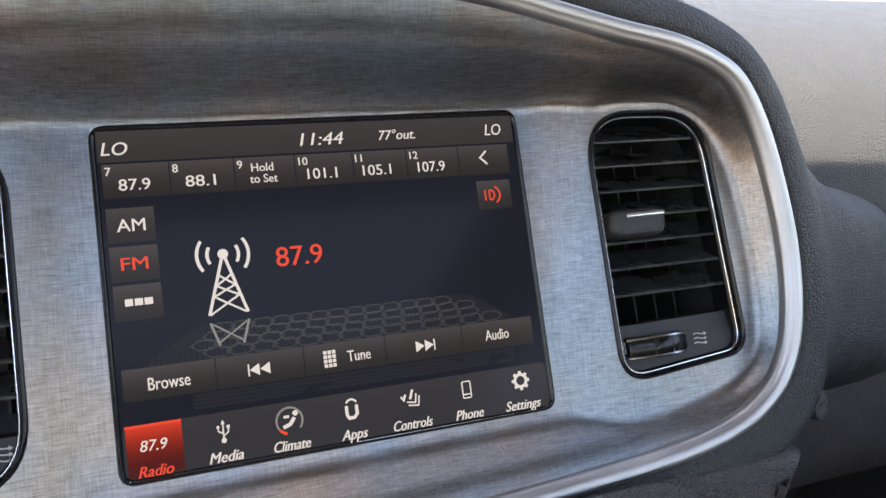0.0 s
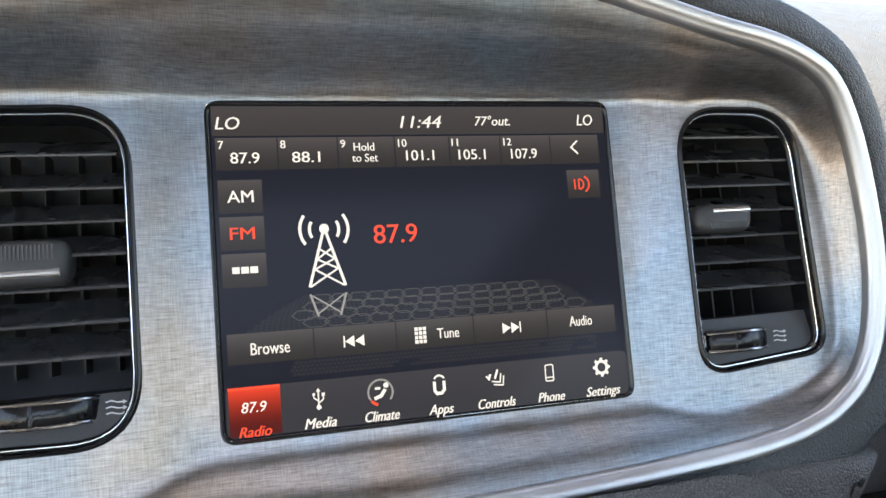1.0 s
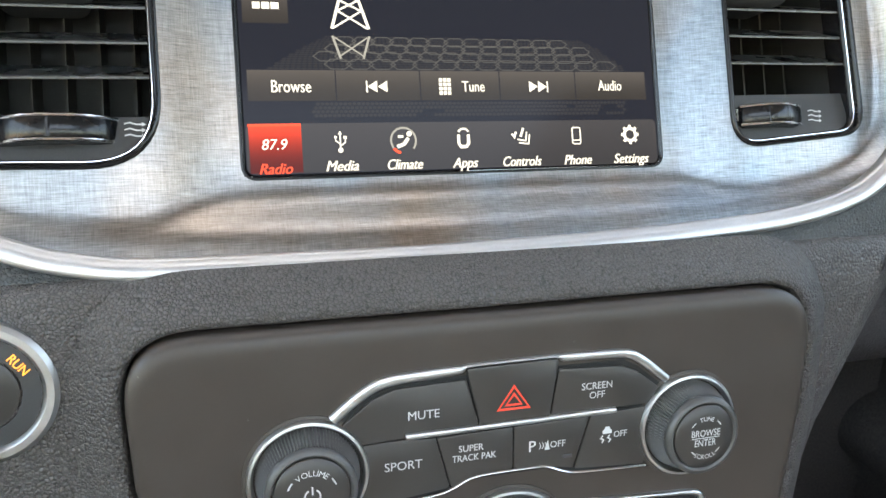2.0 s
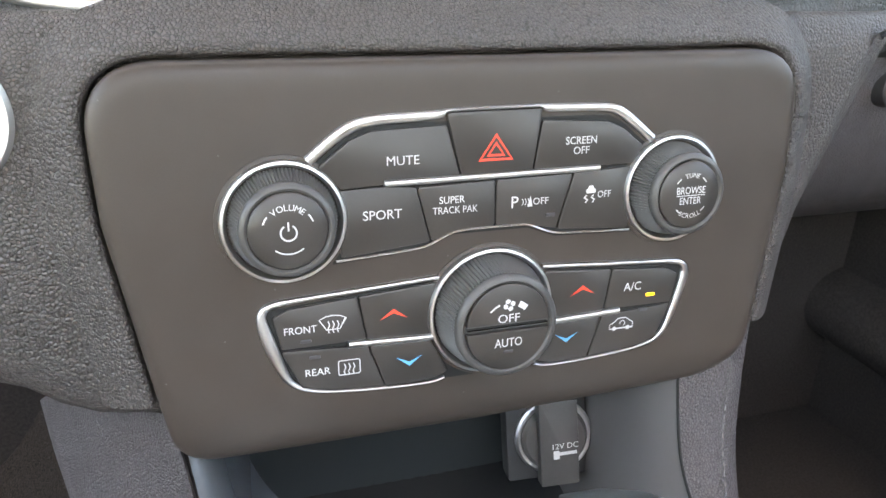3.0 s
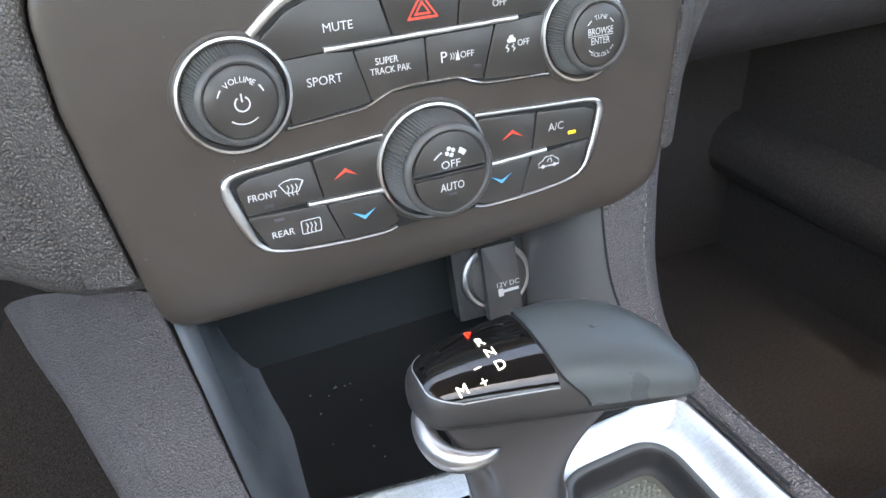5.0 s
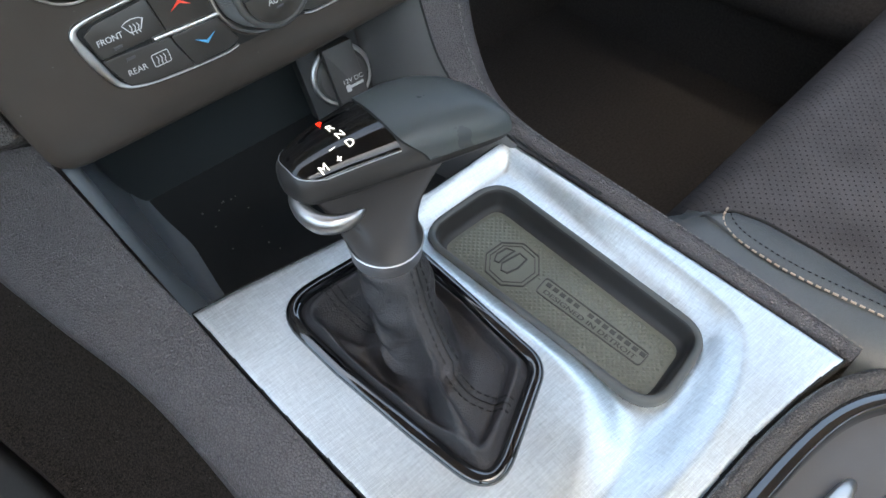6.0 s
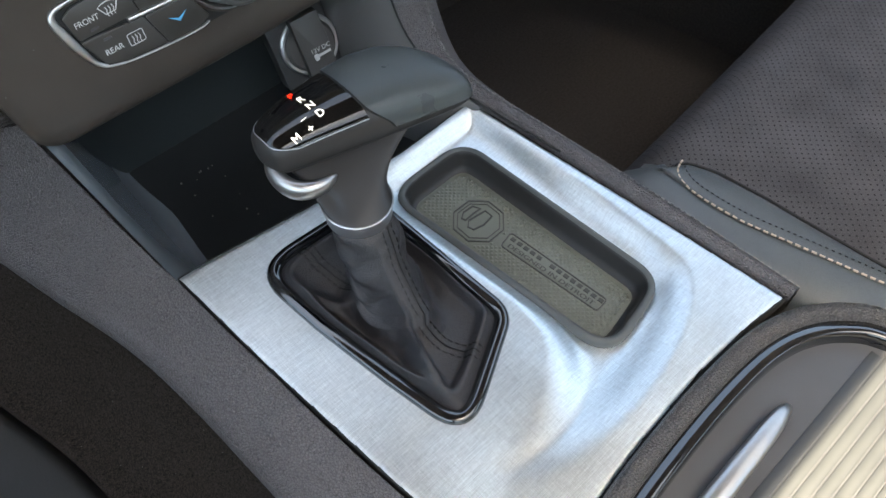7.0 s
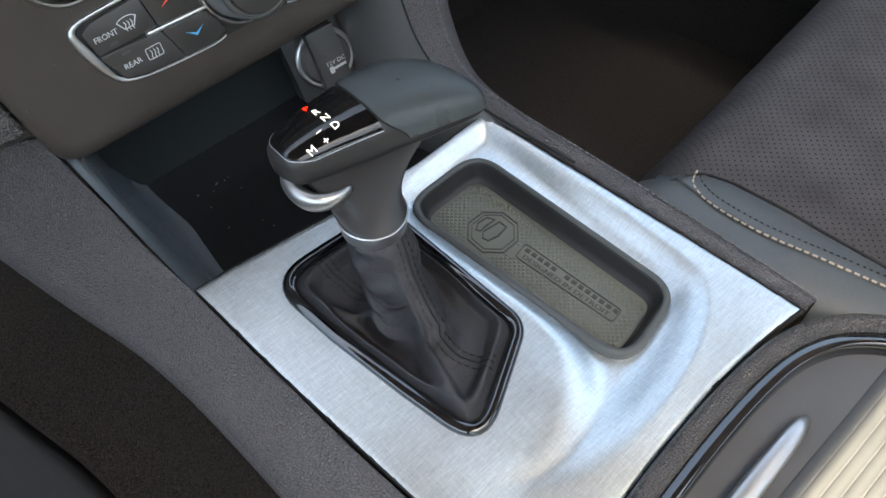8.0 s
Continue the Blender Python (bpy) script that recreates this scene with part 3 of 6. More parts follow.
def frame_round(outline, rows):
    """A frame that rides on the bezel: rows of (inset, height, whether the height is over the bezel), mm."""
    b = bmesh.new()
    o = ccw(outline)
    base = [on_bezel(x, y) for x, y in offset(o, -2.0 * MM)]
    k = len(base)
    base = [(base[i - 2] + base[i - 1] + base[i] + base[(i + 1) % k] + base[(i + 2) % k]) / 5 for i in range(k)]
    layers(b, [[(x, y, (h * MM + (z if over else 0))) for (x, y), z in zip(offset(o, d * MM), base)] for d, h, over in rows], False, False)
    bmesh.ops.recalc_face_normals(b, faces=b.faces[:])
    return b


def bezel_keep(X, Y):
    k = poly_distance(X, Y, RIM_XY)[0] > 1.2 * MM
    for hole in (VENT_R, VENT_L):
        k &= poly_distance(X, Y, ccw(hole))[0] < 0.7 * MM
    return k & (poly_distance(X, Y, SCREEN_EDGE)[0] < 0.3 * MM)


bezel = thing("dash_bezel", SCREEN, "brushed silver bezel framing touchscreen and air vents", "dash trim")
part("bezel_face", heightfield(BX, BY, lambda X, Y: BEZEL_Z, bezel_keep), SILVER, bezel, "", 180)
# chrome rim: an inner bead and a wide outer face
_prof = [(-0.2, -5), (-0.2, 0.2), (-0.8, 1.0), (-2.4, 1.3), (-4.6, 0.9), (-5.6, 0.35), (-6.2, -0.3), (-7.0, -0.5), (-7.9, -1.2), (-8.4, -2.6), (-8.4, -6)]
part("chrome_rim", sweep(RIM_FINE, mm(_prof)), RIMSATIN, bezel, "satin chrome rim strip", 60)

# soft brow of the dash outside the rim
_brow = bmesh.new()
_rings = []
_slim = ((-6, -8), (0.4, -4.5), (1.6, -1.6), (4, -0.6), (11, -1.5), (17, -3.5), (21, -8), (24, -16), (26, -30), (34, -80), (44, -150))
_flare = ((-6, -8), (0.4, -4.5), (1.6, -1.6), (4, -0.6), (11, -1.8), (18, -5), (27, -11), (40, -20), (62, -31), (95, -45), (150, -75))
for (out, drop), (out2, drop2) in zip(_slim, _flare):
    q, q2 = offset(ccw(RIM_XY), -out * MM), offset(ccw(RIM_XY), -out2 * MM)
    zz = RIM_Z if ccw(RIM_XY)[1] == RIM_XY[1] else RIM_Z[::-1]
    row = []
    for (x, y), (x2, y2), (x0, y0), z in zip(q, q2, ccw(RIM_XY), zz):
        g = float(sstep(0.16, 0.20, np.array(x0)) * sstep(0.06, -0.01, np.array(y0)) * sstep(-0.075, -0.045, np.array(y0)))
        low = 1.0 if y0 > -0.06 else (0.45 if drop > -9 else 1.0)
        row.append((x + (x2 - x) * g, y + (y2 - y) * g, z + (drop * low + (drop2 - drop * low) * g) * MM))
    _rings.append(row)
layers(_brow, _rings, False, False)
bmesh.ops.recalc_face_normals(_brow, faces=_brow.faces[:])
setting("dash_brow", _brow, DASHSKIN, SCREEN, "black grained padded brow round the bezel", "dashboard", 60)

# ---------------------------------------------------------------- touchscreen
screen = thing("touchscreen", SCREEN, "lit radio touchscreen set in the silver bezel", "touchscreen")
part("housing", frame_round(resample(SCREEN_EDGE, 4 * MM), ((-1.2, -14, 0), (-1.2, -0.2, 1), (-0.9, 0.45, 1), (-0.4, 0.5, 1), (0.2, 1.1, 0), (0.9, 0.7, 0), (1.4, -3, 0))), VENTBLACK, screen)
part("glass", slab(offset(ccw(SCREEN_EDGE), 1.0 * MM), 0.0, 0.0011), G_GLASS, screen, "dark lit display glass")
part("status_bar", patch(rect(-85.5, 50.8, 85.5, 62.8), 1.2), G_BAR, screen)
for _i, (_a, _b) in enumerate(zip((-84.5, -60.4, -36.2, -12.3, 11.6, 34.9, 58.5), (-60.8, -36.6, -12.7, 11.2, 34.5, 58.1, 82))):
    part("preset_key", patch(rect(_a, 37, _b, 50), 1.2), G_KEY, screen)
for _n, _f, _x in (("7", "87.9", -83), ("8", "88.1", -59), ("9", "", -34.8), ("10", "101.1", -9.7), ("11", "105.1", 13.4), ("12", "107.9", 37.5)):
    words("preset_number", _n, (_x + 0.6, 47.2), 3.2, G_WHITE, screen, z=1.3)
    if _f:
        words("preset_station", _f, (_x + (9.6 if len(_f) < 5 else 8.0), 41.9), 4.3, G_WHITE, screen, width=11.2 if len(_f) < 5 else 12.2, z=1.3)
words("preset_words", "Hold", (-25.5, 45.8), 3.3, G_WHITE, screen, width=8.6, z=1.3)
words("preset_words", "to Set", (-25.3, 41.2), 3.3, G_WHITE, screen, width=10.8, z=1.3)
part("back_arrow", stroke([(71.6, 47.4), (68.4, 44.4), (71.6, 41.4)], 0.8, 1.3), G_WHITE, screen)
words("temperature", "LO", (-79.5, 55.9), 4.9, G_WHITE, screen, width=9.4, shear=0.2, z=1.3)
words("temperature", "LO", (76.2, 56.8), 4.9, G_WHITE, screen, width=7.8, shear=0.2, z=1.3)
words("clock", "11:44", (-0.4, 56.2), 5.1, G_WHITE, screen, width=18.2, shear=0.22, z=1.3)
words("outside_temperature", "77\u00b0out.", (31.9, 56.5), 4.0, G_WHITE, screen, width=16.2, shear=0.22, z=1.3)
for _w, _y, _m in (("AM", 26.5, G_WHITE), ("FM", 11.9, G_RED), ("", -2.6, G_WHITE)):
    part("band_key", patch(rect(-84.4, _y - 6.6, -67.5, _y + 6.6), 1.2), G_KEY, screen)
    if _w:
        words("band", _w, (-76, _y), 4.7, _m, screen, width=10.0 if _w == "AM" else 9.4, z=1.3)
for _k in range(3):
    part("band_mark", stroke([(-80.6 + 3.4 * _k, -2.5), (-77.8 + 3.5 * _k, -2.5)], 2.6, 1.3), G_WHITE, screen)
part("sound_key", patch(rect(65, 21.4, 80.8, 34), 1.2), G_KEY, screen)
_b = stroke(arc(71.6, 27.6, 3.9, -62, 62), 0.8, 1.3)
stroke(arc(70.6, 27.6, 2.3, -85, 85), 0.7, 1.3, _b)
stroke([(70.6, 29.9), (70.6, 25.3)], 0.7, 1.3, _b)
stroke([(68.6, 29.9), (68.6, 25.3)], 0.7, 1.3, _b)
part("sound_mark", _b, G_RED, screen)
words("station", "87.9", (-14.8, 9.2), 7.6, G_RED, screen, width=18.4, z=1.3, weight=0.0)
# radio mast and its mirror image in the picture
_b = patch(arc(-44.1, 12.4, 2.0, 0, 360, 18)[:-1], 1.34)
for _s in (-1, 1):
    stroke([(-44.1 + _s * 0.4, 11.6), (-44.0 + _s * 7.2, -10.8)], 1.15, 1.32, _b)
    for _r, _h in ((5.9, 33), (9.7, 37)):
        stroke(arc(-44.1, 12.2, _r, 90 - _s * 90 - _h, 90 - _s * 90 + _h), 1.25, 1.32, _b)
    stroke([(-44.1 - _s * 2.2, 4.2), (-44.1 + _s * 3.6, 0.2)], 0.75, 1.31, _b)
    stroke([(-44.1 - _s * 3.4, 0.2), (-44.1 + _s * 5.0, -4.0)], 0.75, 1.315, _b)
    stroke([(-44.1 - _s * 5.0, -3.6), (-44.1 + _s * 6.6, -10.6)], 0.75, 1.325, _b)
part("mast_sign", _b, G_WHITE, screen)
_b = bmesh.new()
for _s in (-1, 1):
    stroke([(-44.0 + _s * 7.2, -13.6), (-44.0 + _s * 4.4, -22.5)], 0.9, 1.32, _b)
    stroke([(-44.0 - _s * 6.4, -14.2), (-44.0 + _s * 4.6, -21.5)], 0.6, 1.33, _b)
part("mast_reflection", _b, G_GREY, screen)
# honeycomb floor of the picture
_b = bmesh.new()
for _row in range(18):
    for _col in range(74):
        _v = -14.0 - 0.58 * _row - 0.012 * _row * _row
        _sz = 0.66 + 0.03 * _row
        _u = -66 + 1.85 * _col + (0.92 if _row % 2 else 0)
        _u = -4 + (_u + 4) * (0.80 + 0.022 * _row)
        if abs(_u + 2) < 56 + _row * 1.2 and _v > -27:
            patch([(_u + _sz * math.cos(math.pi / 3 * q), _v + 0.36 * _sz * math.sin(math.pi / 3 * q)) for q in range(6)], 1.16, _b)
for _row in range(4):
    for _col in range(78):
        _u, _v = -60 + 1.75 * _col + (0.87 if _row % 2 else 0), -40.0 - 1.5 * _row
        if noise.noise(Vector((_u * 0.09, _v * 0.2, 9))) > -0.3 and _u < 72:
            patch([(_u + 0.8 * math.cos(math.pi / 3 * q + 0.52), _v + 0.72 * math.sin(math.pi / 3 * q + 0.52)) for q in range(6)], 1.16, _b)
tagged(part("honeycomb_picture", _b, G_HEX, screen), kind="stuff")
_b = bmesh.new()
for _row in range(4):
    for _col in range(14):
        _u, _v, _sz = -54 + 8.6 * _col * (0.86 + 0.05 * _row) + (4.3 if _row % 2 else 0), -15.6 - 3.0 * _row, 4.5 + 0.25 * _row
        if abs(_u + 2) < 52 + _row * 5:
            stroke([(_u + _sz * math.cos(math.pi / 3 * q), _v + 0.42 * _sz * math.sin(math.pi / 3 * q)) for q in range(6)], 0.35, 1.18 + 0.002 * _row, _b, closed=True)
tagged(part("honeycomb_outline", _b, G_HEXLINE, screen), kind="stuff")
for _a, _b2 in zip((-84, -50.8, -17.4, 15.9, 49.4), (-51.2, -17.8, 15.5, 49.0, 82)):
    part("menu_key", patch(rect(_a, -38.8, _b2, -27), 1.2), G_KEY, screen)
words("menu_word", "Browse", (-67.9, -33.2), 4.6, G_WHITE, screen, width=14.8, z=1.3)
words("menu_word", "Tune", (4.4, -33.2), 4.2, G_WHITE, screen, width=9.4, z=1.3)
words("menu_word", "Audio", (65.1, -32.8), 4.3, G_WHITE, screen, width=10.8, z=1.3)
for _s, _x in ((-1, -34.5), (1, 32.1)):
    _b = bmesh.new()
    for _o in (-3.6, 0.4):
        patch([(_x + _s * _o, -31.0), (_x + _s * _o, -35.6), (_x + _s * (_o + 3.8), -33.3)], 1.3, _b)
    stroke([(_x + _s * 4.5, -31.0), (_x + _s * 4.5, -35.6)], 0.6, 1.3, _b)
    part("seek_sign", _b, G_WHITE, screen)
_b = bmesh.new()
for _i in range(3):
    for _j in range(4):
        patch(rect(-9.9 + 1.75 * _i, -36.6 + 1.75 * _j, -8.5 + 1.75 * _i, -35.2 + 1.75 * _j), 1.3, _b)
part("keypad_sign", _b, G_WHITE, screen)
part("bottom_bar", patch(rect(-85.6, -66.2, 85.6, -47.4, 3), 1.17), G_LOW, screen)
part("radio_key", patch(rect(-84.6, -66, -65.2, -48.2), 1.2), G_REDKEY, screen)
part("radio_key_light", patch(rect(-84.8, -48.4, -65.2, -47.4), 1.25), G_RED, screen)
words("radio_station", "87.9", (-75.3, -55.2), 3.9, G_WHITE, screen, width=9.4, shear=0.2, z=1.3)
for _w, _x, _k, _m in (("Radio", -75.2, 12.2, G_RED), ("Media", -50.3, 12.4, G_WHITE), ("Climate", -25.6, 14.0, G_WHITE), ("Apps", -1.0, 10.6, G_WHITE),
                       ("Controls", 23.4, 16.6, G_WHITE), ("Phone", 48.2, 12.4, G_WHITE), ("Settings", 72.9, 16.4, G_WHITE)):
    words("menu_label", _w, (_x, -64.4 if _m is G_RED else -63.9), 3.9, _m, screen, width=_k, shear=0.32, bold=0.12, z=1.3)
_b = stroke([(-50.6, -58.0), (-50.6, -51.0)], 0.55, 1.3)
stroke([(-50.6, -56.3), (-48.7, -54.9), (-48.7, -53.4)], 0.5, 1.31, _b)
stroke([(-50.6, -55.5), (-52.4, -54.2), (-52.4, -53.0)], 0.5, 1.32, _b)
patch(arc(-50.6, -57.9, 1.0, 0, 360, 12)[:-1], 1.33, _b)
patch([(-51.4, -51.8), (-49.8, -51.8), (-50.6, -50.3)], 1.33, _b)
patch(arc(-52.4, -52.8, 0.6, 0, 360, 8)[:-1], 1.33, _b)
patch(rect(-49.3, -53.6, -48.1, -52.4), 1.33, _b)
part("menu_sign", _b, G_WHITE, screen)
part("menu_ring", stroke(arc(-25.8, -54.6, 5.0, -40, 215, 24), 0.8, 1.3), G_GREY, screen)
part("menu_ring_mark", stroke(arc(-25.8, -54.6, 5.0, 218, 255, 6), 1.1, 1.3), G_RED, screen)
_b = stroke([(-28.4, -57.0), (-25.6, -56.0), (-23.8, -53.6)], 1.4, 1.32)
patch(arc(-23.4, -52.0, 1.1, 0, 360, 10)[:-1], 1.33, _b)
stroke([(-28.0, -53.0), (-25.8, -53.0)], 1.0, 1.33, _b)
part("menu_sign", _b, G_WHITE, screen)
_b = stroke([(-3.2, -52.6), (-3.2, -56.2), (-2.4, -57.5), (-0.2, -57.5), (0.9, -56.2), (0.9, -52.6)], 1.25, 1.3)
stroke(arc(-1.1, -52.6, 2.3, 25, 155), 0.8, 1.3, _b)
part("menu_sign", _b, G_WHITE, screen)
_b = stroke([(24.6, -50.3), (23.2, -54.0)], 1.0, 1.3)
stroke([(21.8, -55.0), (25.4, -55.6), (26.0, -51.9)], 0.6, 1.31, _b)
stroke([(22.4, -56.4), (26.6, -56.9), (27.2, -53.0)], 0.6, 1.31, _b)
stroke([(19.4, -52.6), (20.4, -54.0), (21.4, -51.9)], 0.9, 1.31, _b)
part("menu_sign", _b, G_WHITE, screen)
_b = stroke(rect(46.3, -57.3, 49.9, -50.5, 0.7), 0.55, 1.3, closed=True)
stroke([(46.3, -55.8), (49.9, -55.8)], 0.5, 1.31, _b)
part("menu_sign", _b, G_WHITE, screen)
_b = stroke(arc(73, -53.8, 2.6, 0, 360, 28)[:-1], 1.3, 1.3, closed=True)
for _i in range(8):
    _a = math.pi / 4 * _i
    stroke([(73 + 3.0 * math.cos(_a), -53.8 + 3.0 * math.sin(_a)), (73 + 4.1 * math.cos(_a), -53.8 + 4.1 * math.sin(_a))], 1.3, 1.32, _b)
part("menu_sign", _b, G_WHITE, screen)


# ---------------------------------------------------------------- air vents
def air_vent(outline, x0, x1, slat_y, knob, wheel, arrows, cross, ribs, label):
    """A vent: gloss frame, duct, slats, vanes behind them, the sliding knob on a slat and the shut-off wheel below."""
    v = thing("air_vent", SCREEN, label, "air vent", "air vents in the dash bezel")
    o = ccw(outline)
    part("vent_frame", frame_round(o, ((-1.0, -8, 1), (-1.0, 0.9, 1), (-0.6, 1.6, 1), (0.3, 1.9, 1), (0.9, 1.3, 1), (1.3, 8.4, 0), (1.6, 7.6, 0), (2.2, 7.2, 0), (2.8, 5.5, 0), (3.0, -4, 0))), VENTBLACK, v, "", 50)
    part("vent_frame_bead", sweep([(x, y, 0.0078) for x, y in offset(o, 1.8 * MM)], mm(circle_profile(0.3, 6))), BRIGHT, v, "thin bright bead")
    b = bmesh.new()
    layers(b, [[(x, y, 0.006) for x, y in offset(o, 1.0 * MM)], [(x, y, -0.045) for x, y in offset(o, 2.5 * MM)]], False, False)
    b.faces.new([b.verts.new((x, y, -0.045)) for x, y in offset(o, 2.5 * MM)])
    bmesh.ops.reverse_faces(b, faces=b.faces[:])
    part("duct", b, DARK, v)
    for k, y in enumerate(slat_y):
        inset = 3.0 if y > 40 else 0.6
        prof = [(-12, 8.4), (-12, 9.8), (5.0, 1.95), (6.8, 1.45), (7.7, 1.1), (8.2, 0.4), (8.0, -0.3), (6.0, 0.3)]     # depth, rise
        path = [((x0 + inset) * MM, y * MM, 0.0), ((x1 - inset) * MM, y * MM, 0.0)]
        b = bmesh.new()
        rings = [[b.verts.new((px, py + r * MM, (d - 2.6) * MM)) for d, r in prof] for px, py, _ in path]
        ring_faces(b, rings[0], rings[1])
        b.faces.new(rings[0]), b.faces.new(rings[1][::-1])
        bmesh.ops.recalc_face_normals(b, faces=b.faces[:])
        part("slat", b, SLAT, v)
    k = 5
    for i in range(k):
        x = x0 + (x1 - x0) * (i + 0.7) / (k + 0.4)
        part("vane", box((x - 0.5) * MM, (x + 0.5) * MM, -0.038, 0.052, -0.044, -0.026), DARKRUBBER, v)
    kx, ky, kw, kh = knob
    b = bmesh.new()
    rings = []
    for z, g in ((-14, 0.9), (0, 1.0), (6, 1.0), (9, 0.97), (11, 0.9), (12.2, 0.78), (12.7, 0.6)):
        q = roundpoly([((kx - kw * g) * MM, (ky - kh * g) * MM), ((kx + kw * g * 0.9) * MM, (ky - kh * g) * MM), ((kx + kw * g) * MM, (ky + kh * g) * MM), ((kx - kw * g * 0.9) * MM, (ky + kh * g) * MM)], min(6.2, kh * 0.95) * g * MM, 7)
        rings.append([(x, y, z * MM) for x, y in q])
    layers(b, rings)
    slider = part("slider", b, DARK, v)
    # the left inlay's darker reflection is put into a duller metal
    part("slider_inlay", sweep([((kx - kw * 0.45) * MM, (ky + kh * (0.45 if ribs > 0 else -0.5)) * MM, 0.0118), ((kx + kw * 0.78) * MM, (ky + kh * (0.5 if ribs > 0 else -0.45)) * MM, 0.0118)], mm([(-1.6, -1), (-1.6, 0.2), (-1.3, 0.8), (-0.7, 1.25), (0, 1.4), (0.7, 1.25), (1.3, 0.8), (1.6, 0.2), (1.6, -1)]), closed=False), BRIGHT if ribs > 0 else SATIN, slider, "chrome inlay")
    rib = bmesh.new()
    for i in range(17):
        x = kx - kw * 0.55 + i * kw * 0.075
        box((x - 0.3) * MM, (x + 0.3) * MM, (ky + kh * (-0.75 if ribs > 0 else 0.1)) * MM, (ky + kh * (-0.35 if ribs > 0 else 0.72)) * MM, 0.0105, 0.0130, rib)
    part("slider_ribs", rib, KNOB, slider)
    # shelf with the wheel
    ys = slat_y[-1] - 11.5
    b = bmesh.new()
    low = [p for p in resample(ccw(offset(o, 2.2 * MM)), 3 * MM) if p[1] < ys * MM]
    low.sort(key=lambda p: math.atan2(p[1] - (ys + 8) * MM, p[0] - (x0 + x1) / 2 * MM))
    layers(b, [[(x, y, -0.02) for x, y in low], [(x, y, 0.0020 + 0.0030 * sstep(ys * MM, (ys - 16) * MM, y)) for x, y in low]], False, True)
    part("shelf", b, DARK, v)
    wx0, wx1, wy = wheel
    b = bmesh.new()
    r = 26.0
    cx = (wx0 + wx1) / 2
    half = math.asin((wx1 - wx0) / 2 / r)
    rings = []
    for i in range(49):
        a = -half + 2 * half * i / 48
        bumpy = 0.25 if i % 2 else 0.0
        g = 0.45 + 0.55 * min(1.0, min(i, 48 - i) / 4.0) ** 0.5
        rings.append([b.verts.new(((cx + (r + bumpy) * math.sin(a)) * MM, (wy + h * g) * MM, (12.5 - r + (r + bumpy + c) * math.cos(a)) * MM)) for h, c in ((-5.2, -6), (-4.9, -0.8), (-3.4, 0.5), (3.4, 0.5), (4.9, -0.8), (5.2, -6))])
    for p, q in zip(rings, rings[1:]):
        ring_faces(b, p, q)
    b.faces.new(rings[0]), b.faces.new(rings[-1][::-1])
    bmesh.ops.recalc_face_normals(b, faces=b.faces[:])
    wh = part("shutoff_wheel", b, VENTBLACK, v)
    for h in (-4.0, 4.0):
        part("wheel_band", sweep([((cx + r * math.sin(-half + 2 * half * i / 16)) * MM, (wy + h) * MM, (12.3 - r + r * math.cos(-half + 2 * half * i / 16)) * MM) for i in range(17)],
                                 mm(circle_profile(0.75, 8)), closed=False), BRIGHT, wh, "chrome band")
    b = bmesh.new()
    ax, ay = arrows
    for i in range(3):
        y = ay + 2.1 - 2.1 * i
        stroke([(ax - 3.4, y), (ax - 1.6, y + 0.5), (ax + 0.6, y - 0.2), (ax + 3.2, y - 0.2)], 0.5, 5.6, b)
        patch([(ax + 2.4, y + 0.6), (ax + 2.4, y - 1.0), (ax + 3.9, y - 0.2)], 5.62, b)
    part("airflow_sign", b, PRINT, v, "white airflow arrows")
    b = stroke(rect(cross[0] - 1.3, cross[1] - 2.4, cross[0] + 1.3, cross[1] + 2.4), 0.35, 5.6, closed=True)
    stroke([(cross[0] - 1.3, cross[1] - 2.4), (cross[0] + 1.3, cross[1] + 2.4)], 0.3, 5.62, b)
    stroke([(cross[0] - 1.3, cross[1] + 2.4), (cross[0] + 1.3, cross[1] - 2.4)], 0.3, 5.64, b)
    part("closed_sign", b, PRINT, v)
    return v


air_vent(VENT_R, 121, 184, (47, 35.6, 23.8, 11.8, 0, -12, -24), (137.5, 8.5, 16.0, 6.6), (124, 155, -47.6), (164, -47.5), (122.6, -46.8), 1, "gloss black air vent with open slats and chrome-inlaid slider")
air_vent(VENT_L, -184, -117, (43, 30.4, 18, 5.8, -6.4, -19, -31.4), (-153, 3.5, 17.5, 8.5), (-172, -128.5, -49.6), (-123.6, -49.8), (-176, -49), -1, "gloss black air vent with dark slats and ribbed slider")

# ---------------------------------------------------------------- centre stack: surround, panel, switches
PANEL_EDGE = resample(roundpoly(ccw(mm([(x, y) for x, y in ((-112, -71), (0, -71.5), (98, -67), (117, -57), (127.5, 20), (129, 70), (0, 69.2), (-129.5, 69), (-127.5, 20))])), [19 * MM, 0, 22 * MM, 22 * MM, 0, 25 * MM, 0, 31 * MM, 0], 10), 4 * MM)

# grained surround behind the panel, with its outer edges
_sur = bmesh.new()
_left = [(-260, 84), (-260, -30), (-185, -30), (-160, -40), (-150, -47.5), (-137, -53.5), (-114, -57)]
_right = [(121, -51), (134, -49.5), (139, -46), (143, -41), (148, -22), (155, 0), (172, 34), (183, 55), (190, 68), (198, 84)]
_out = ccw(mm(_left + _right))
_rings = []
for d, z in ((0, -70), (0, -27), (1.0, -23), (3.5, -20), (8, -17.5), (15, -14.5)):
    _rings.append([(x, y, z * MM) for x, y in offset(_out, d * MM)])
layers(_sur, _rings, False, True)
# rounded edge of the surround along the panel
_edge = ccw(PANEL_EDGE)
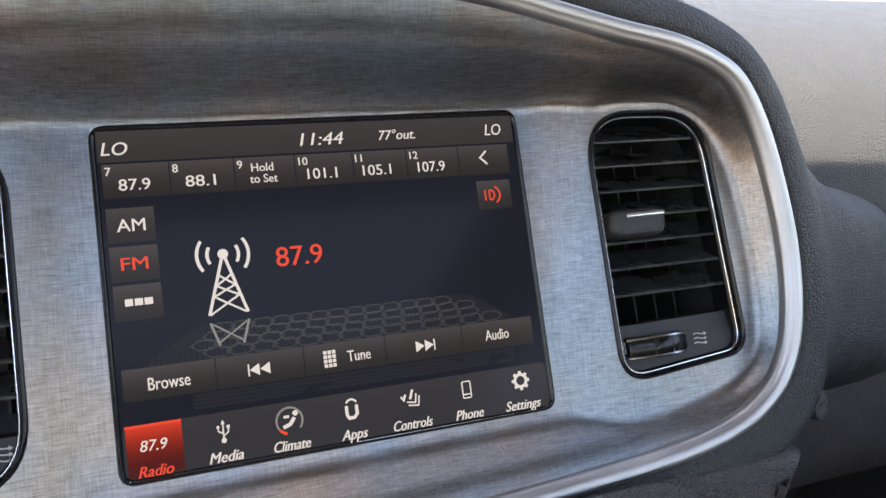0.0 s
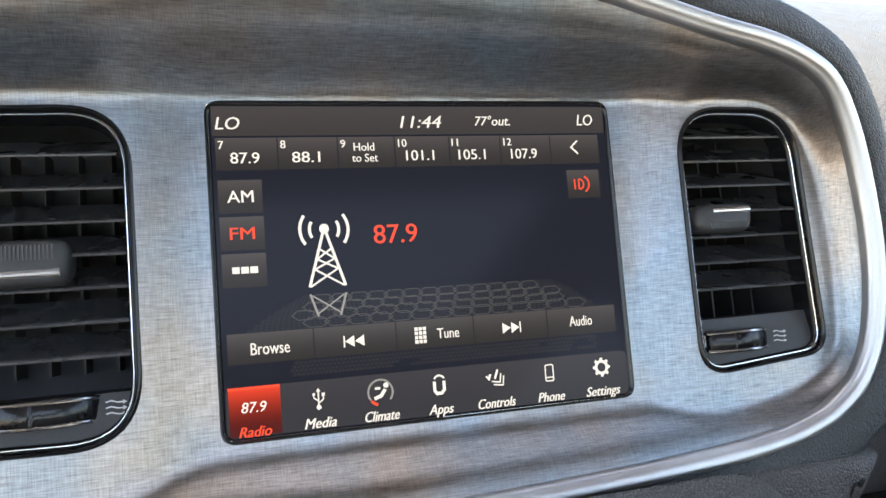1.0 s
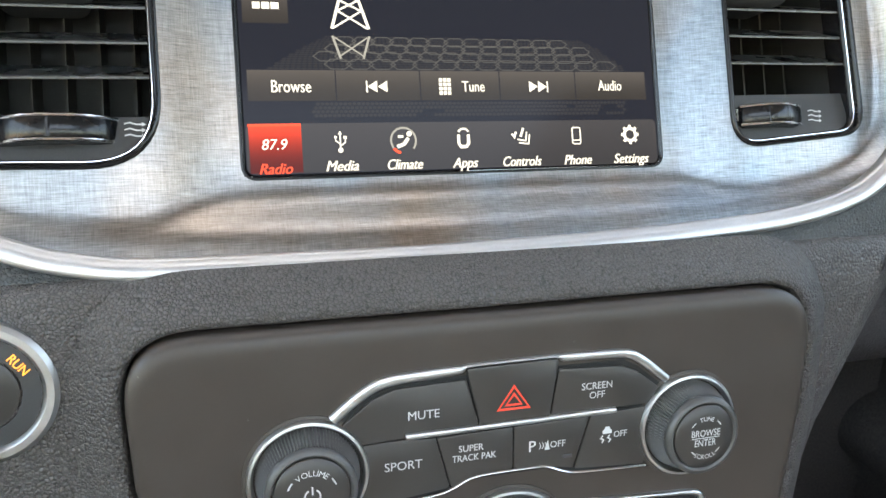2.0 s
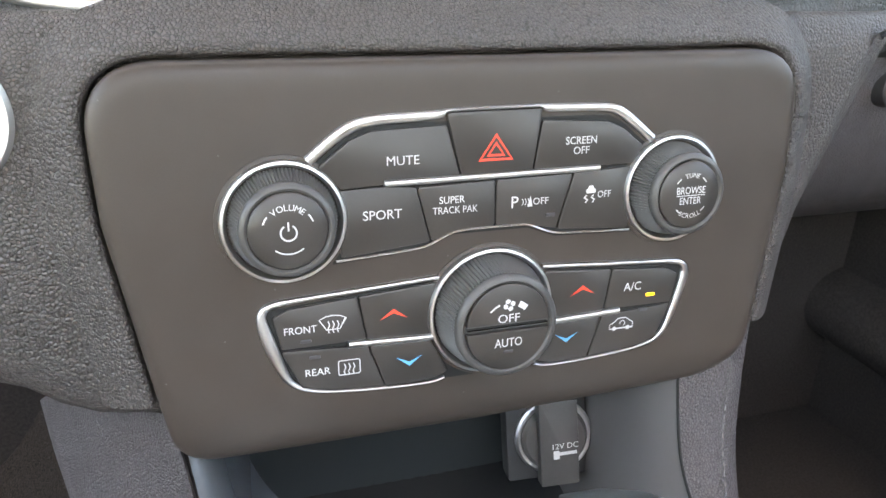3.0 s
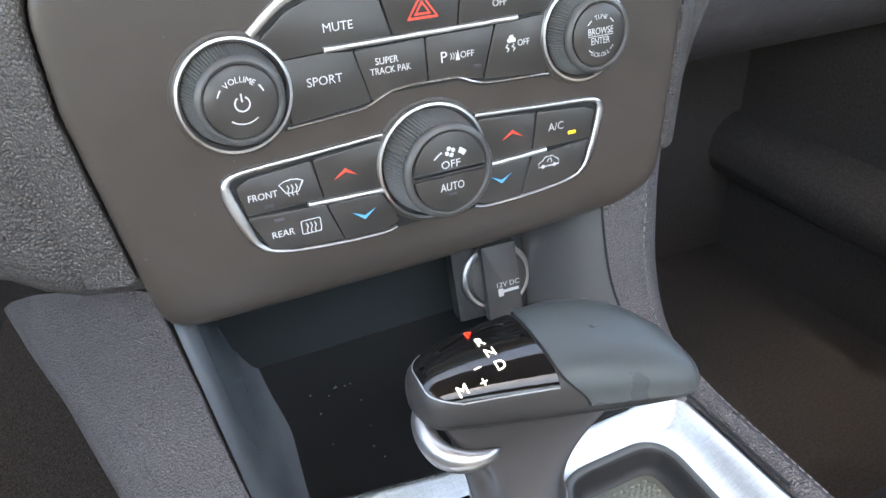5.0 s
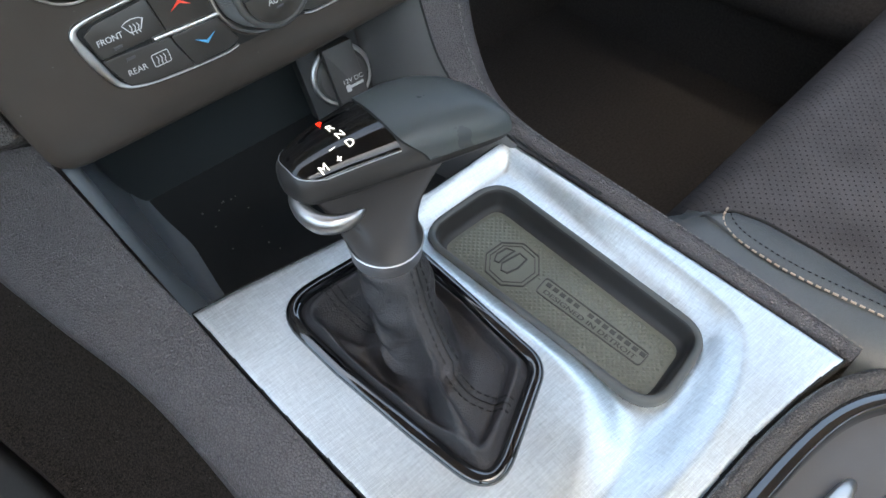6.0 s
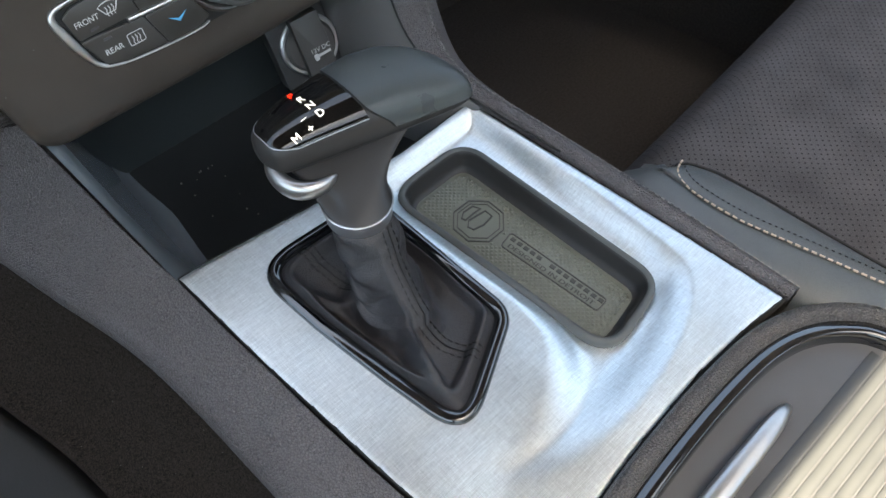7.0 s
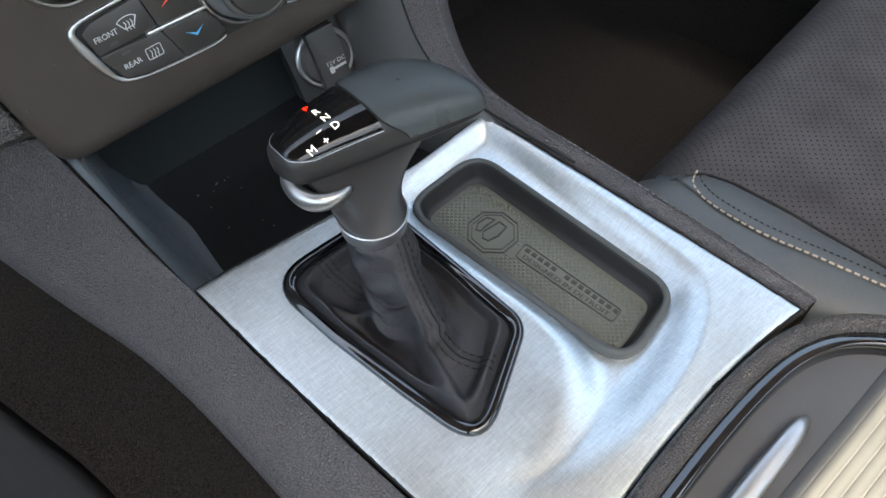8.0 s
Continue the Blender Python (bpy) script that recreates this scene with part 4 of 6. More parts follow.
_rings = [[(x, y, z * MM) for x, y in offset(_edge, -o * MM)] for o, z in ((1.0, -16), (1.1, -6.5), (1.6, -5.0), (2.6, -4.2), (4.5, -4.4), (8, -6.2), (13, -9.8), (19, -15.2))]
for _a, _c in zip(_rings, _rings[1:]):
    for _i in range(len(_edge)):
        _j = (_i + 1) % len(_edge)
        if min(_edge[_i][1], _edge[_j][1]) > -0.046:
            _sur.faces.new([_sur.verts.new(p) for p in (_a[_i], _a[_j], _c[_j], _c[_i])])
bmesh.ops.remove_doubles(_sur, verts=_sur.verts[:], dist=1e-6)
bmesh.ops.recalc_face_normals(_sur, faces=_sur.faces[:])
setting("dash_centre_surround", _sur, LEATHER, PANEL, "black grained vinyl surround of the centre stack", "dashboard", 50)

panel = thing("climate_panel", PANEL, "matte dark radio and climate control panel", "control panel")
_b = bmesh.new()
_rows = ((0, -30), (0, -4.6), (0.15, -3.2), (0.6, -2.1), (1.4, -1.25), (2.7, -0.6), (4.4, -0.18), (6.5, 0), (9.0, 0.001))
_flat = [(offset(PANEL_EDGE, d * MM), z) for d, z in _rows]
_flat += [([(x * f, y * f) for x, y in _flat[-1][0]], 0.002) for f in (0.96, 0.92, 0.87, 0.82, 0.77)]
# the face rolls back towards its lower edge
layers(_b, [[(x, y, (z - 0.0125 * max(0.0, -46 - y / MM) ** 2) * MM) for x, y in row] for row, z in _flat], False, True)
part("panel_face", _b, SOFT, panel, "", 60)
# under-curl of the panel's lower edge
_b = bmesh.new()
_low = [(-108 + 214 * i / 20, -70.8 + 4.5 * (abs(i - 9) / 10) ** 6) for i in range(21)]
_rings = [[(x * MM, (y + dy) * MM, z * MM) for x, y in _low] for dy, z in ((1, -17), (-0.5, -22), (-1, -30), (0, -50))]
layers(_b, _rings, False, False, closed=False)
part("panel_underside", _b, SOFT, panel)


def button(name, pts, parent, r=1.2, high=1.5):
    return part(name, slab(roundpoly(offset(ccw(mm(pts)), -0.25 * MM), r * MM, 3), -0.001, high * MM, 0.4 * MM), BUTTON, parent)


def strip(pts, w, z, parent, mat=None, rounded=8, closed=False, name="chrome_trim"):
    p = catmull(pts, rounded, closed) if rounded else pts
    prof = mm([(-w / 2, -2), (-w / 2, 0.2), (-w / 2 * 0.7, 0.75), (0, 0.95), (w / 2 * 0.7, 0.75), (w / 2, 0.2), (w / 2, -2)])
    return part(name, sweep([(x * MM, y * MM, z * MM) for x, y in p], prof, closed=closed), mat or CHROME, parent, "", 50)


def band(pts, z, parent):
    """A bright trim line whose width changes along it: x, y, width in mm."""
    p = catmull(pts, 6, False)
    b = bmesh.new()
    rings = []
    for k, (x, y, w) in enumerate(p):
        a, c = p[max(k - 1, 0)], p[min(k + 1, len(p) - 1)]
        t = Vector((c[0] - a[0], c[1] - a[1])).normalized()
        rings.append([b.verts.new(((x - t.y * w * o) * MM, (y + t.x * w * o) * MM, (z + h) * MM)) for o, h in ((-0.5, -2), (-0.5, 0.1), (-0.36, 0.6), (0, 0.8), (0.36, 0.6), (0.5, 0.1), (0.5, -2))])
    for q, r in zip(rings, rings[1:]):
        ring_faces(b, q, r)
    bmesh.ops.recalc_face_normals(b, faces=b.faces[:])
    return part("chrome_trim", b, CHROME, parent, "", 50)


# dark wells in which the switches sit
part("switch_well", slab(mm([(-62, 36), (-50, 45), (-44, 48), (44, 48), (50, 45), (60, 37), (57, 3.5), (25, 4.5), (14, 8.5), (-15, 8.5), (-24, 4.5), (-57, 1.5)]), -0.002, 0.0003), GAP, panel)
part("switch_well", slab(mm([(-81, -12.5), (-20, -7.5), (20, -7.5), (80, -11), (80, -17), (73, -39), (66, -43), (40, -46), (-40, -46.5), (-70, -43.5), (-76, -39), (-82, -17)]), -0.002, 0.0003), GAP, panel)
button("mute_button", [(-60.5, 35), (-50, 43), (-43, 45.6), (-17.3, 46.6), (-12.4, 29.4), (-53.5, 27.4)], panel)
button("hazard_button", [(-16.8, 50.6), (17.4, 51.0), (14.3, 29.8), (-11.7, 29.5)], panel, high=2.0)
button("screen_off_button", [(18.2, 46.8), (43, 45.6), (50, 42.5), (58.5, 36), (55, 30.2), (15.3, 29.8)], panel)
button("sport_button", [(-54, 26.6), (-39, 27), (-28.2, 26), (-23.3, 7), (-54, 4)], panel)
button("track_button", [(-27.4, 26), (0.4, 26.8), (0.4, 11), (-14, 9.8), (-22.5, 7.3)], panel)
button("parking_sensor_button", [(1.4, 26.8), (30.4, 27.3), (24.4, 8), (13, 10.4), (1.4, 11)], panel)
button("stability_button", [(31.4, 27.4), (54, 28.6), (54, 5.6), (25.4, 7.6)], panel)
# the upper trim thins out where it passes over the taller hazard switch
band([(-64, 37, 3.4), (-55, 44.2, 3.6), (-48, 48, 3.6), (-40, 49.4, 3.4), (-28, 49.9, 3.2), (-19.5, 50.4, 2.8), (-17.6, 51.2, 1.5), (-15, 51.6, 1.1), (0, 51.9, 1.1), (15.5, 52.0, 1.1), (18, 51.8, 1.5),
      (20, 51.2, 2.6), (28, 51.0, 2.8), (38, 50.8, 3.0), (46, 50, 3.2), (52, 46.8, 3.4), (62.5, 38.5, 3.0)], 1.0, panel)
strip([(-39, 28.3), (0, 28.7), (41, 29.1)], 2.2, 1.7, panel, rounded=2, name="chrome_bar")
strip([(-56, 2.8), (-30, 4.6), (-23, 6), (-15, 9.4), (-6, 10.2), (8, 10.2), (14, 9.8), (20, 7.4), (26, 5.9), (40, 5.2), (55, 4.6)], 1.0, 1.0, panel, BRIGHT, 4)
for _s, _names in ((-1, ("front_defrost_button", "driver_warmer_button", "rear_defrost_button", "driver_cooler_button")),
                   (1, ("air_conditioning_button", "passenger_warmer_button", "recirculation_button", "passenger_cooler_button"))):
    for _n, _p in zip(_names, ([(78, -15.3), (73, -12.8), (49.6, -10.9), (46.8, -26.4), (75.6, -26.6)], [(48.6, -10.8), (21, -8.6), (23.6, -27.6), (46, -26.6)],
                               [(75.8, -27.7), (46.4, -29.3), (40.6, -45.4), (60, -44.2), (69.5, -41.6)], [(45.4, -29.6), (23.4, -30.2), (17, -43), (24, -45.4), (39.7, -45.6)])):
        button(_n, [(_s * x, y) for x, y in _p], panel)
    band([(_s * x, y, w) for x, y, w in ((20, -6.6, 1.6), (35, -7.5, 1.6), (50, -8.4, 1.6), (66, -9.3, 1.7), (75, -10.0, 1.9), (79.6, -11.2, 2.3), (81.6, -13.6, 2.9), (81.6, -17, 3.6), (80.2, -22.5, 4.2 if _s < 0 else 3.2),
                                      (77.8, -30, 4.0 if _s < 0 else 3.0), (75.2, -36.6, 3.0 if _s < 0 else 2.4), (72.6, -40.2, 2.0), (68, -42.9, 1.3), (58, -44.9, 1.1), (40, -46.3, 1.1), (24, -46.6, 1.0), (18, -45.4, 0.9))], 1.0, panel)
    strip([(_s * 53, -27.6), (_s * 40, -28.1), (_s * 22, -28.6)], 2.4, 1.8, panel, CHROME, 2, name="chrome_bar")

T = 1.62
words("legend", "MUTE", (-32.4, 35.8), 3.06, PRINT, panel, width=11.2, z=T)
words("legend", "SCREEN", (33.2, 39.4), 2.61, PRINT, panel, width=12.2, z=T)
words("legend", "OFF", (33.4, 35.8), 2.61, PRINT, panel, width=6.2, z=T)
words("legend", "SPORT", (-39.8, 17.8), 3.15, PRINT, panel, width=13.4, z=T)
words("legend", "SUPER", (-15.2, 21.2), 2.43, PRINT, panel, width=9.2, z=T)
words("legend", "TRACK PAK", (-14.0, 17.6), 2.43, PRINT, panel, width=16.4, z=T)
words("legend", "P", (8.2, 18.6), 4.14, PRINT, panel, z=T)
words("legend", "OFF", (18.2, 18.4), 2.43, PRINT, panel, width=6.0, z=T)
words("legend", "OFF", (43.6, 19.2), 2.43, PRINT, panel, width=5.4, z=T)
_b = bmesh.new()
for _i in range(3):
    stroke(arc(9.8 + _i * 1.1, 18.4, 1.6, -50, 50, 5), 0.3, T, _b)
patch([(13.0, 16.6), (15.0, 16.6), (14.2, 20.6)], T, _b)
part("sensor_sign", _b, PRINT, panel)
_b = patch(rect(36.2, 19.8, 40.0, 21.4, 0.5), T)
patch([(36.8, 21.4), (39.4, 21.4), (38.9, 22.6), (37.3, 22.6)], T, _b)
for _o in (36.4, 39.2):
    stroke([(_o, 19.2), (_o - 0.8, 18.2), (_o + 0.4, 17.4), (_o - 0.4, 16.3)], 0.5, T, _b)
part("skid_sign", _b, PRINT, panel)
_HZ = 2.12
_tri = [(-5.4, 34.4), (6.4, 34.4), (0.5, 42.8)]
_b = stroke(_tri, 0.75, _HZ, closed=True)
stroke([(-2.4, 35.9), (3.4, 35.9), (0.5, 40.0)], 0.7, _HZ, _b, closed=True)
part("hazard_sign", _b, REDPRINT, panel, "red warning triangle")


def chevron(x, y, s, mat):
    part("temperature_arrow", patch([(x - 5.0, y - s * 1.9), (x, y + s * 1.9), (x + 5.0, y - s * 1.9), (x, y + s * 0.3)], T), mat, panel)


chevron(-36.7, -18.2, 1, REDPRINT), chevron(37.0, -17.6, 1, REDPRINT)
chevron(-31.2, -36.9, -1, BLUEPRINT), chevron(31.0, -36.2, -1, BLUEPRINT)
words("legend", "FRONT", (-69.2, -20.2), 2.52, PRINT, panel, width=11.0, z=T)
words("legend", "REAR", (-64.0, -36.4), 2.52, PRINT, panel, width=8.6, z=T)
words("legend", "A/C", (58.4, -18.4), 3.24, PRINT, panel, width=7.6, z=T)
_b = stroke([(-62.8, -17.4), (-60.6, -16.4), (-58, -16.1), (-55.6, -16.4), (-53.6, -17.4), (-55.8, -21.2), (-60.4, -21.2)], 0.4, T, closed=True)
stroke(rect(-56.8, -38.8, -49.2, -33.4, 0.8), 0.4, T, _b, closed=True)
for _x, _y in ((-58, -20.5), (-53, -37)):
    for _i in (-1.6, 0, 1.6):
        stroke([(_x + _i - 0.2, _y + 2.4), (_x + _i + 0.35, _y + 1.0), (_x + _i - 0.35, _y - 0.6), (_x + _i + 0.1, _y - 2.0)], 0.4, T + 0.02, _b)
part("defrost_sign", _b, PRINT, panel)
_b = stroke([(49.4, -35.2), (49.6, -33.4), (51.4, -32.6), (53.0, -31.0), (56.4, -31.0), (58.4, -32.4), (59.6, -33.2), (59.6, -35.2)], 0.4, T, closed=True)
for _x in (51.6, 57.4):
    patch(arc(_x, -35.2, 0.9, 0, 360, 10)[:-1], T + 0.02, _b)
stroke(arc(55, -33.2, 1.1, -60, 200, 8), 0.35, T + 0.02, _b)
part("car_sign", _b, PRINT, panel)
for _x, _y, _m in ((-67.6, -24.6, GREYPLASTIC), (-64.8, -30.8, GREYPLASTIC), (22.2, 13.0, GREYPLASTIC), (66.6, -22.6, AMBER), (64.0, -28.6, GREYPLASTIC)):
    part("indicator_lamp", slab(mm(rect(_x - 1.9, _y - 0.65, _x + 1.9, _y + 0.65, 0.4)), 0.001, 0.00175, 0.0002), _m, panel, "lit amber indicator" if _m is AMBER else "")


def knob(name, cx, cy, ring, foot, head, cap, high, split, label):
    """A rotary knob: chrome seat ring, knurled barrel that tapers, smooth shoulder and a cap."""
    k = thing(name, PANEL @ pose(cx * MM, cy * MM, 0), label, "rotary knob", "rotary knobs of the control panel")
    part("seat", lathe([((ring + 1.6) * MM, -0.001), ((ring + 1.4) * MM, 0.0004), (ring * MM, 0.0009), ((ring - 2) * MM, 0.0006), ((ring - 4) * MM, -0.001)], 64), SOFT, k)
    part("chrome_ring", lathe([((ring + 0.2) * MM, 0), ((ring + 0.2) * MM, 0.0014), ((ring - 0.3) * MM, 0.0026), ((ring - 1.2) * MM, 0.0028), ((ring - 1.9) * MM, 0.0018), ((ring - 2.3) * MM, 0.0002), ((ring - 2.4) * MM, -0.001)], 72), CHROME, k)
    b = bmesh.new()
    seg = 184
    rings = []
    for i, z in enumerate(np.linspace(0, high - 3.6, 9)):
        r0 = foot + (head - foot) * (i / 8)
        row = []
        for j in range(seg):
            a = 2 * math.pi * j / seg
            rr = r0 + (0.45 if j % 2 else -0.45) - (0.3 if i % 2 else 0.0)
            row.append((rr * math.cos(a) * MM, rr * math.sin(a) * MM, z * MM))
        rings.append(row)
    layers(b, rings, False, False)
    part("knurled_barrel", b, BARREL, k, "finely knurled barrel", 15)
    part("shoulder", lathe([(head * MM, (high - 3.6) * MM), ((head + 0.3) * MM, (high - 3.0) * MM), ((head + 0.2) * MM, (high - 1.4) * MM), ((head - 0.6) * MM, (high - 0.5) * MM), ((cap + 1.1) * MM, (high - 0.3) * MM),
                            ((cap + 0.35) * MM, (high - 0.9) * MM), ((cap + 0.2) * MM, (high - 2.0) * MM), (0, (high - 2.0) * MM)], 72), KNOB, k)
    if not split:
        part("cap", lathe([(cap * MM, (high - 2) * MM), (cap * MM, (high - 0.6) * MM), ((cap - 0.7) * MM, high * MM), (cap * 0.5 * MM, (high + 0.25) * MM), (0, (high + 0.3) * MM)], 64), BUTTON, k)
    else:
        for s in (-1, 1):
            pts = [(x, y) for x, y in arc(0, s * 0.6, cap - 0.3, 3 if s > 0 else 183, 177 if s > 0 else 357, 36)]
            part("push_button", slab(mm(pts), (high - 2) * MM, (high + 0.1) * MM, 0.6 * MM), BUTTON, k)
        part("divider", box(-(cap - 0.6) * MM, (cap - 0.6) * MM, -0.00025, 0.00025, (high - 2) * MM, (high - 0.5) * MM), GLOSS, k)
    return k


vol = knob("volume_knob", -72.5, 17.8, 20.4, 17.6, 15.0, 12.4, 13.2, False, "knurled black volume knob with chrome ring")
tune = knob("tune_knob", 72.3, 19.2, 20.4, 17.6, 15.0, 12.4, 13.2, False, "knurled black tuning knob with chrome ring")
fan = knob("fan_knob", 0, -21.4, 24.0, 21.4, 18.6, 15.6, 18.0, True, "large knurled black fan knob with split push buttons")
arc_words("legend", "VOLUME", (0, 0), 7.7, 1.95, 127, -15.0, PRINT, vol, 13.6)
_b = stroke(arc(0, -0.4, 2.5, 120, 420, 20), 0.55, 13.6)
stroke([(0, 3.1), (0, 0.2)], 0.55, 13.62, _b)
stroke(arc(0, 0, 7.2, 232, 308, 12), 0.45, 13.6, _b)
stroke(arc(0, 0, 8.2, 141, 160, 4), 0.5, 13.6, _b)
stroke(arc(0, 0, 8.2, 39, 20, 4), 0.5, 13.6, _b)
part("power_sign", _b, PRINT, vol)
words("legend", "BROWSE", (0, 1.8), 2.6, PRINT, tune, width=12.0, z=13.6)
words("legend", "ENTER", (0, -2.0), 2.6, PRINT, tune, width=9.0, z=13.6)
arc_words("legend", "TUNE", (0, 0), 7.4, 1.7, 108, -12.5, PRINT, tune, 13.6)
arc_words("legend", "SCROLL", (0, 0), 7.7, 1.7, 241, 11.6, PRINT, tune, 13.6)
_b = stroke([(-6, -0.1), (6, -0.1)], 0.3, 13.6)
for _a in (126, 36, 222, 306):
    stroke(arc(0, 0, 7.6, _a, _a + 18, 4), 0.4, 13.6, _b)
part("tune_sign", _b, PRINT, tune)
words("legend", "OFF", (0, 3.4), 3.0, PRINT, fan, width=8.0, z=18.25)
words("legend", "AUTO", (0, -5.6), 3.1, PRINT, fan, width=10.2, z=18.25)
_b = bmesh.new()
for _i in range(4):
    _a = 90 * _i + 20
    patch([(0 + 0.5 * math.cos(radians(_a)), 8.2 + 0.5 * math.sin(radians(_a)))] + arc(1.3 * math.cos(radians(_a)), 8.2 + 1.3 * math.sin(radians(_a)), 0.95, _a - 110, _a + 110, 8), 18.25 + 0.01 * _i, _b)
stroke(arc(0, 0, 9.2, 138, 112, 5), 0.6, 18.25, _b)
patch(arc(0, 0, 10.2, 66, 46, 5) + arc(0, 0, 8.0, 46, 66, 5), 18.25, _b)
part("fan_sign", _b, PRINT, fan)
part("indicator_lamp", slab(mm(rect(-1.8, -9.6, 1.8, -8.5, 0.4)), 0.018, 0.01835, 0.0001), GREYPLASTIC, fan)

# engine start switch
start = thing("start_button", PANEL @ pose(-0.172, 0.0525, -0.015), "black engine start switch in a satin silver ring", "start switch")
part("silver_ring", lathe([(0.0238, -0.004), (0.0236, 0.0008), (0.0222, 0.0022), (0.0200, 0.0022), (0.0187, 0.0008), (0.0184, -0.003)], 64), CHROME, start)
part("position_ring", lathe([(0.0185, -0.002), (0.0182, 0.0006), (0.0128, 0.0010), (0.0124, -0.001)], 64), DARK, start)
part("push_cap", lathe([(0.0122, -0.002), (0.0120, 0.0012), (0.0110, 0.0018), (0, 0.0012)], 48), BUTTON, start)
words("switch_position", "RUN", (12.4, 8.6), 3.0, ORANGE, start, width=7.0, z=1.05, turn=-52, label="lit orange lettering")

# ---------------------------------------------------------------- console: storage bin, plate, tray
PLATE_H = 31.0
bin_ = thing("storage_bin", CONSOLE, "open dark storage bin below the control panel", "storage bin")
part("bin_mat", heightfield(np.linspace(-92, 92, 47) * MM, np.linspace(96, 240, 37) * MM,
     lambda X, Y: (-15 + 0.0 * X + 4 * sstep(0.18, 0.24, Y)) * MM - 0.0008 * np.sin(X * 400) ** 20, lambda X, Y: X > -9), BINMAT, bin_, "black rubber mat")
_b = bmesh.new()
layers(_b, [[(x * MM, (y + o) * MM, z * MM) for x, y in ((-97, 110), (-72, 108.5), (-19, 101.5), (42, 96.5), (98, 98))] for o, z in ((10, -18), (9, 5), (8, 15), (6.6, 21), (4, 25.5), (0, 28))], False, False, closed=False)
bmesh.ops.recalc_face_normals(_b, faces=_b.faces[:])
part("bin_rear_wall", _b, DARK, bin_, "dark rounded front lip", 80)
_b = bmesh.new()
_rows = [catmull(r, 5, False) for r in (
    [(-66, 100, -17), (-65.5, 144, -16.5), (-64, 204, -15), (-63, 260, -13)],
    [(-75.5, 101, -12), (-75, 144, -11), (-74, 204, -8), (-73, 260, -5)],
    [(-83, 104, 6), (-85, 144, 12), (-86, 204, 22), (-86, 260, 34)],
    [(-91, 107, 20), (-96, 140, 42), (-101, 172, 80), (-104, 196, 106)],
    [(-97, 108, 31.0), (-102.4, 140, 54.5), (-110, 169, 94.5), (-113, 188, 114)])]
_cols = [catmull(list(c), 6, False) for c in zip(*_rows)]
layers(_b, [[tuple(v * MM for v in c[k]) for c in _cols] for k in range(len(_cols[0]))], False, False, closed=False)
bmesh.ops.recalc_face_normals(_b, faces=_b.faces[:])
part("bin_side_wall", _b, BINWALL, bin_, "satin grey side wall")
_lo = [(96, 95, -17), (88, 112, -17), (80, 135, -17), (75, 158, -16), (73, 182, -14), (73, 206, -12), (71, 236, -10)]
_hi = [(99, 90, 32.5), (92, 112, 41), (87.6, 128, 52), (86.2, 145, 70), (88, 160, 93), (92, 174, 116), (90, 200, 125)]
_b = bmesh.new()
layers(_b, [[tuple(c * MM for c in p) for p in catmull([tuple(a + (b - a) * f + (o if i == 0 else 0) for i, (a, b) in enumerate(zip(l, h))) for l, h in zip(_lo, _hi)], 5, False)]
            for f, o in ((0, 0), (0.12, -2.5), (0.3, -6), (0.5, -8), (0.7, -7.5), (0.86, -4.6), (1, 0))], False, False, closed=False)
bmesh.ops.recalc_face_normals(_b, faces=_b.faces[:])
part("bin_side_column", _b, COLUMN, bin_, "satin grey rounded column", 80)
_b = bmesh.new()
layers(_b, [[(-100 * MM, 232 * MM, -20 * MM), (0, 232 * MM, -20 * MM), (100 * MM, 232 * MM, -20 * MM)], [(-100 * MM, 212 * MM, 150 * MM), (0, 212 * MM, 150 * MM), (100 * MM, 212 * MM, 150 * MM)]], False, False, closed=False)
part("bin_back_wall", _b, BINBACK, bin_)
_b = bmesh.new()
for _i in range(14):
    _x, _y = random.uniform(-60, -20), random.uniform(125, 210)
    _r = random.uniform(0.35, 0.7)
    bmesh.ops.create_icosphere(_b, subdivisions=1, radius=_r * MM, matrix=Matrix.Translation((_x * MM, _y * MM, (-14.2 + 4 * float(sstep(0.18, 0.24, np.array(_y * MM)))) * MM)))
tagged(link("crumbs", _b, THREAD, None, "", CONSOLE), "pale crumbs scattered on the rubber bin mat", "crumbs", kind="stuff")

# power socket on the bin's back wall
sock = thing("power_socket", PANEL @ pose(0.0560, -0.114, -0.055, -6, -9, 3), "black twelve volt socket with a folding cover", "power socket")
part("socket_plate", slab(mm(rect(-23, -22, 17, 22, 2)), -0.012, 0.0, 0.001), DARK, sock)
part("silver_ring", lathe([(0.0192, -0.001), (0.0192, 0.0018), (0.0180, 0.0026), (0.0158, 0.0022), (0.0150, 0.0004)], 56), CHROME, sock)
part("round_cover", lathe([(0.0166, 0.0), (0.0163, 0.0035), (0.0145, 0.0052), (0, 0.0060)], 48), KNOB, sock)
part("cover_strap", slab(mm(rect(-9, -22, 10, 21, 1.2)), 0.003, 0.0096, 0.0008), KNOB, sock)
words("legend", "12V DC", (3.4, -1.6), 2.7, PRINT, sock, width=12.6, z=9.75)
_b = patch(rect(-2.6, -8.2, 0.4, -3.8, 0.8), 9.75)
stroke([(0.2, -5.6), (9.0, -5.4)], 1.7, 9.76, _b)
part("key_sign", _b, PRINT, sock)

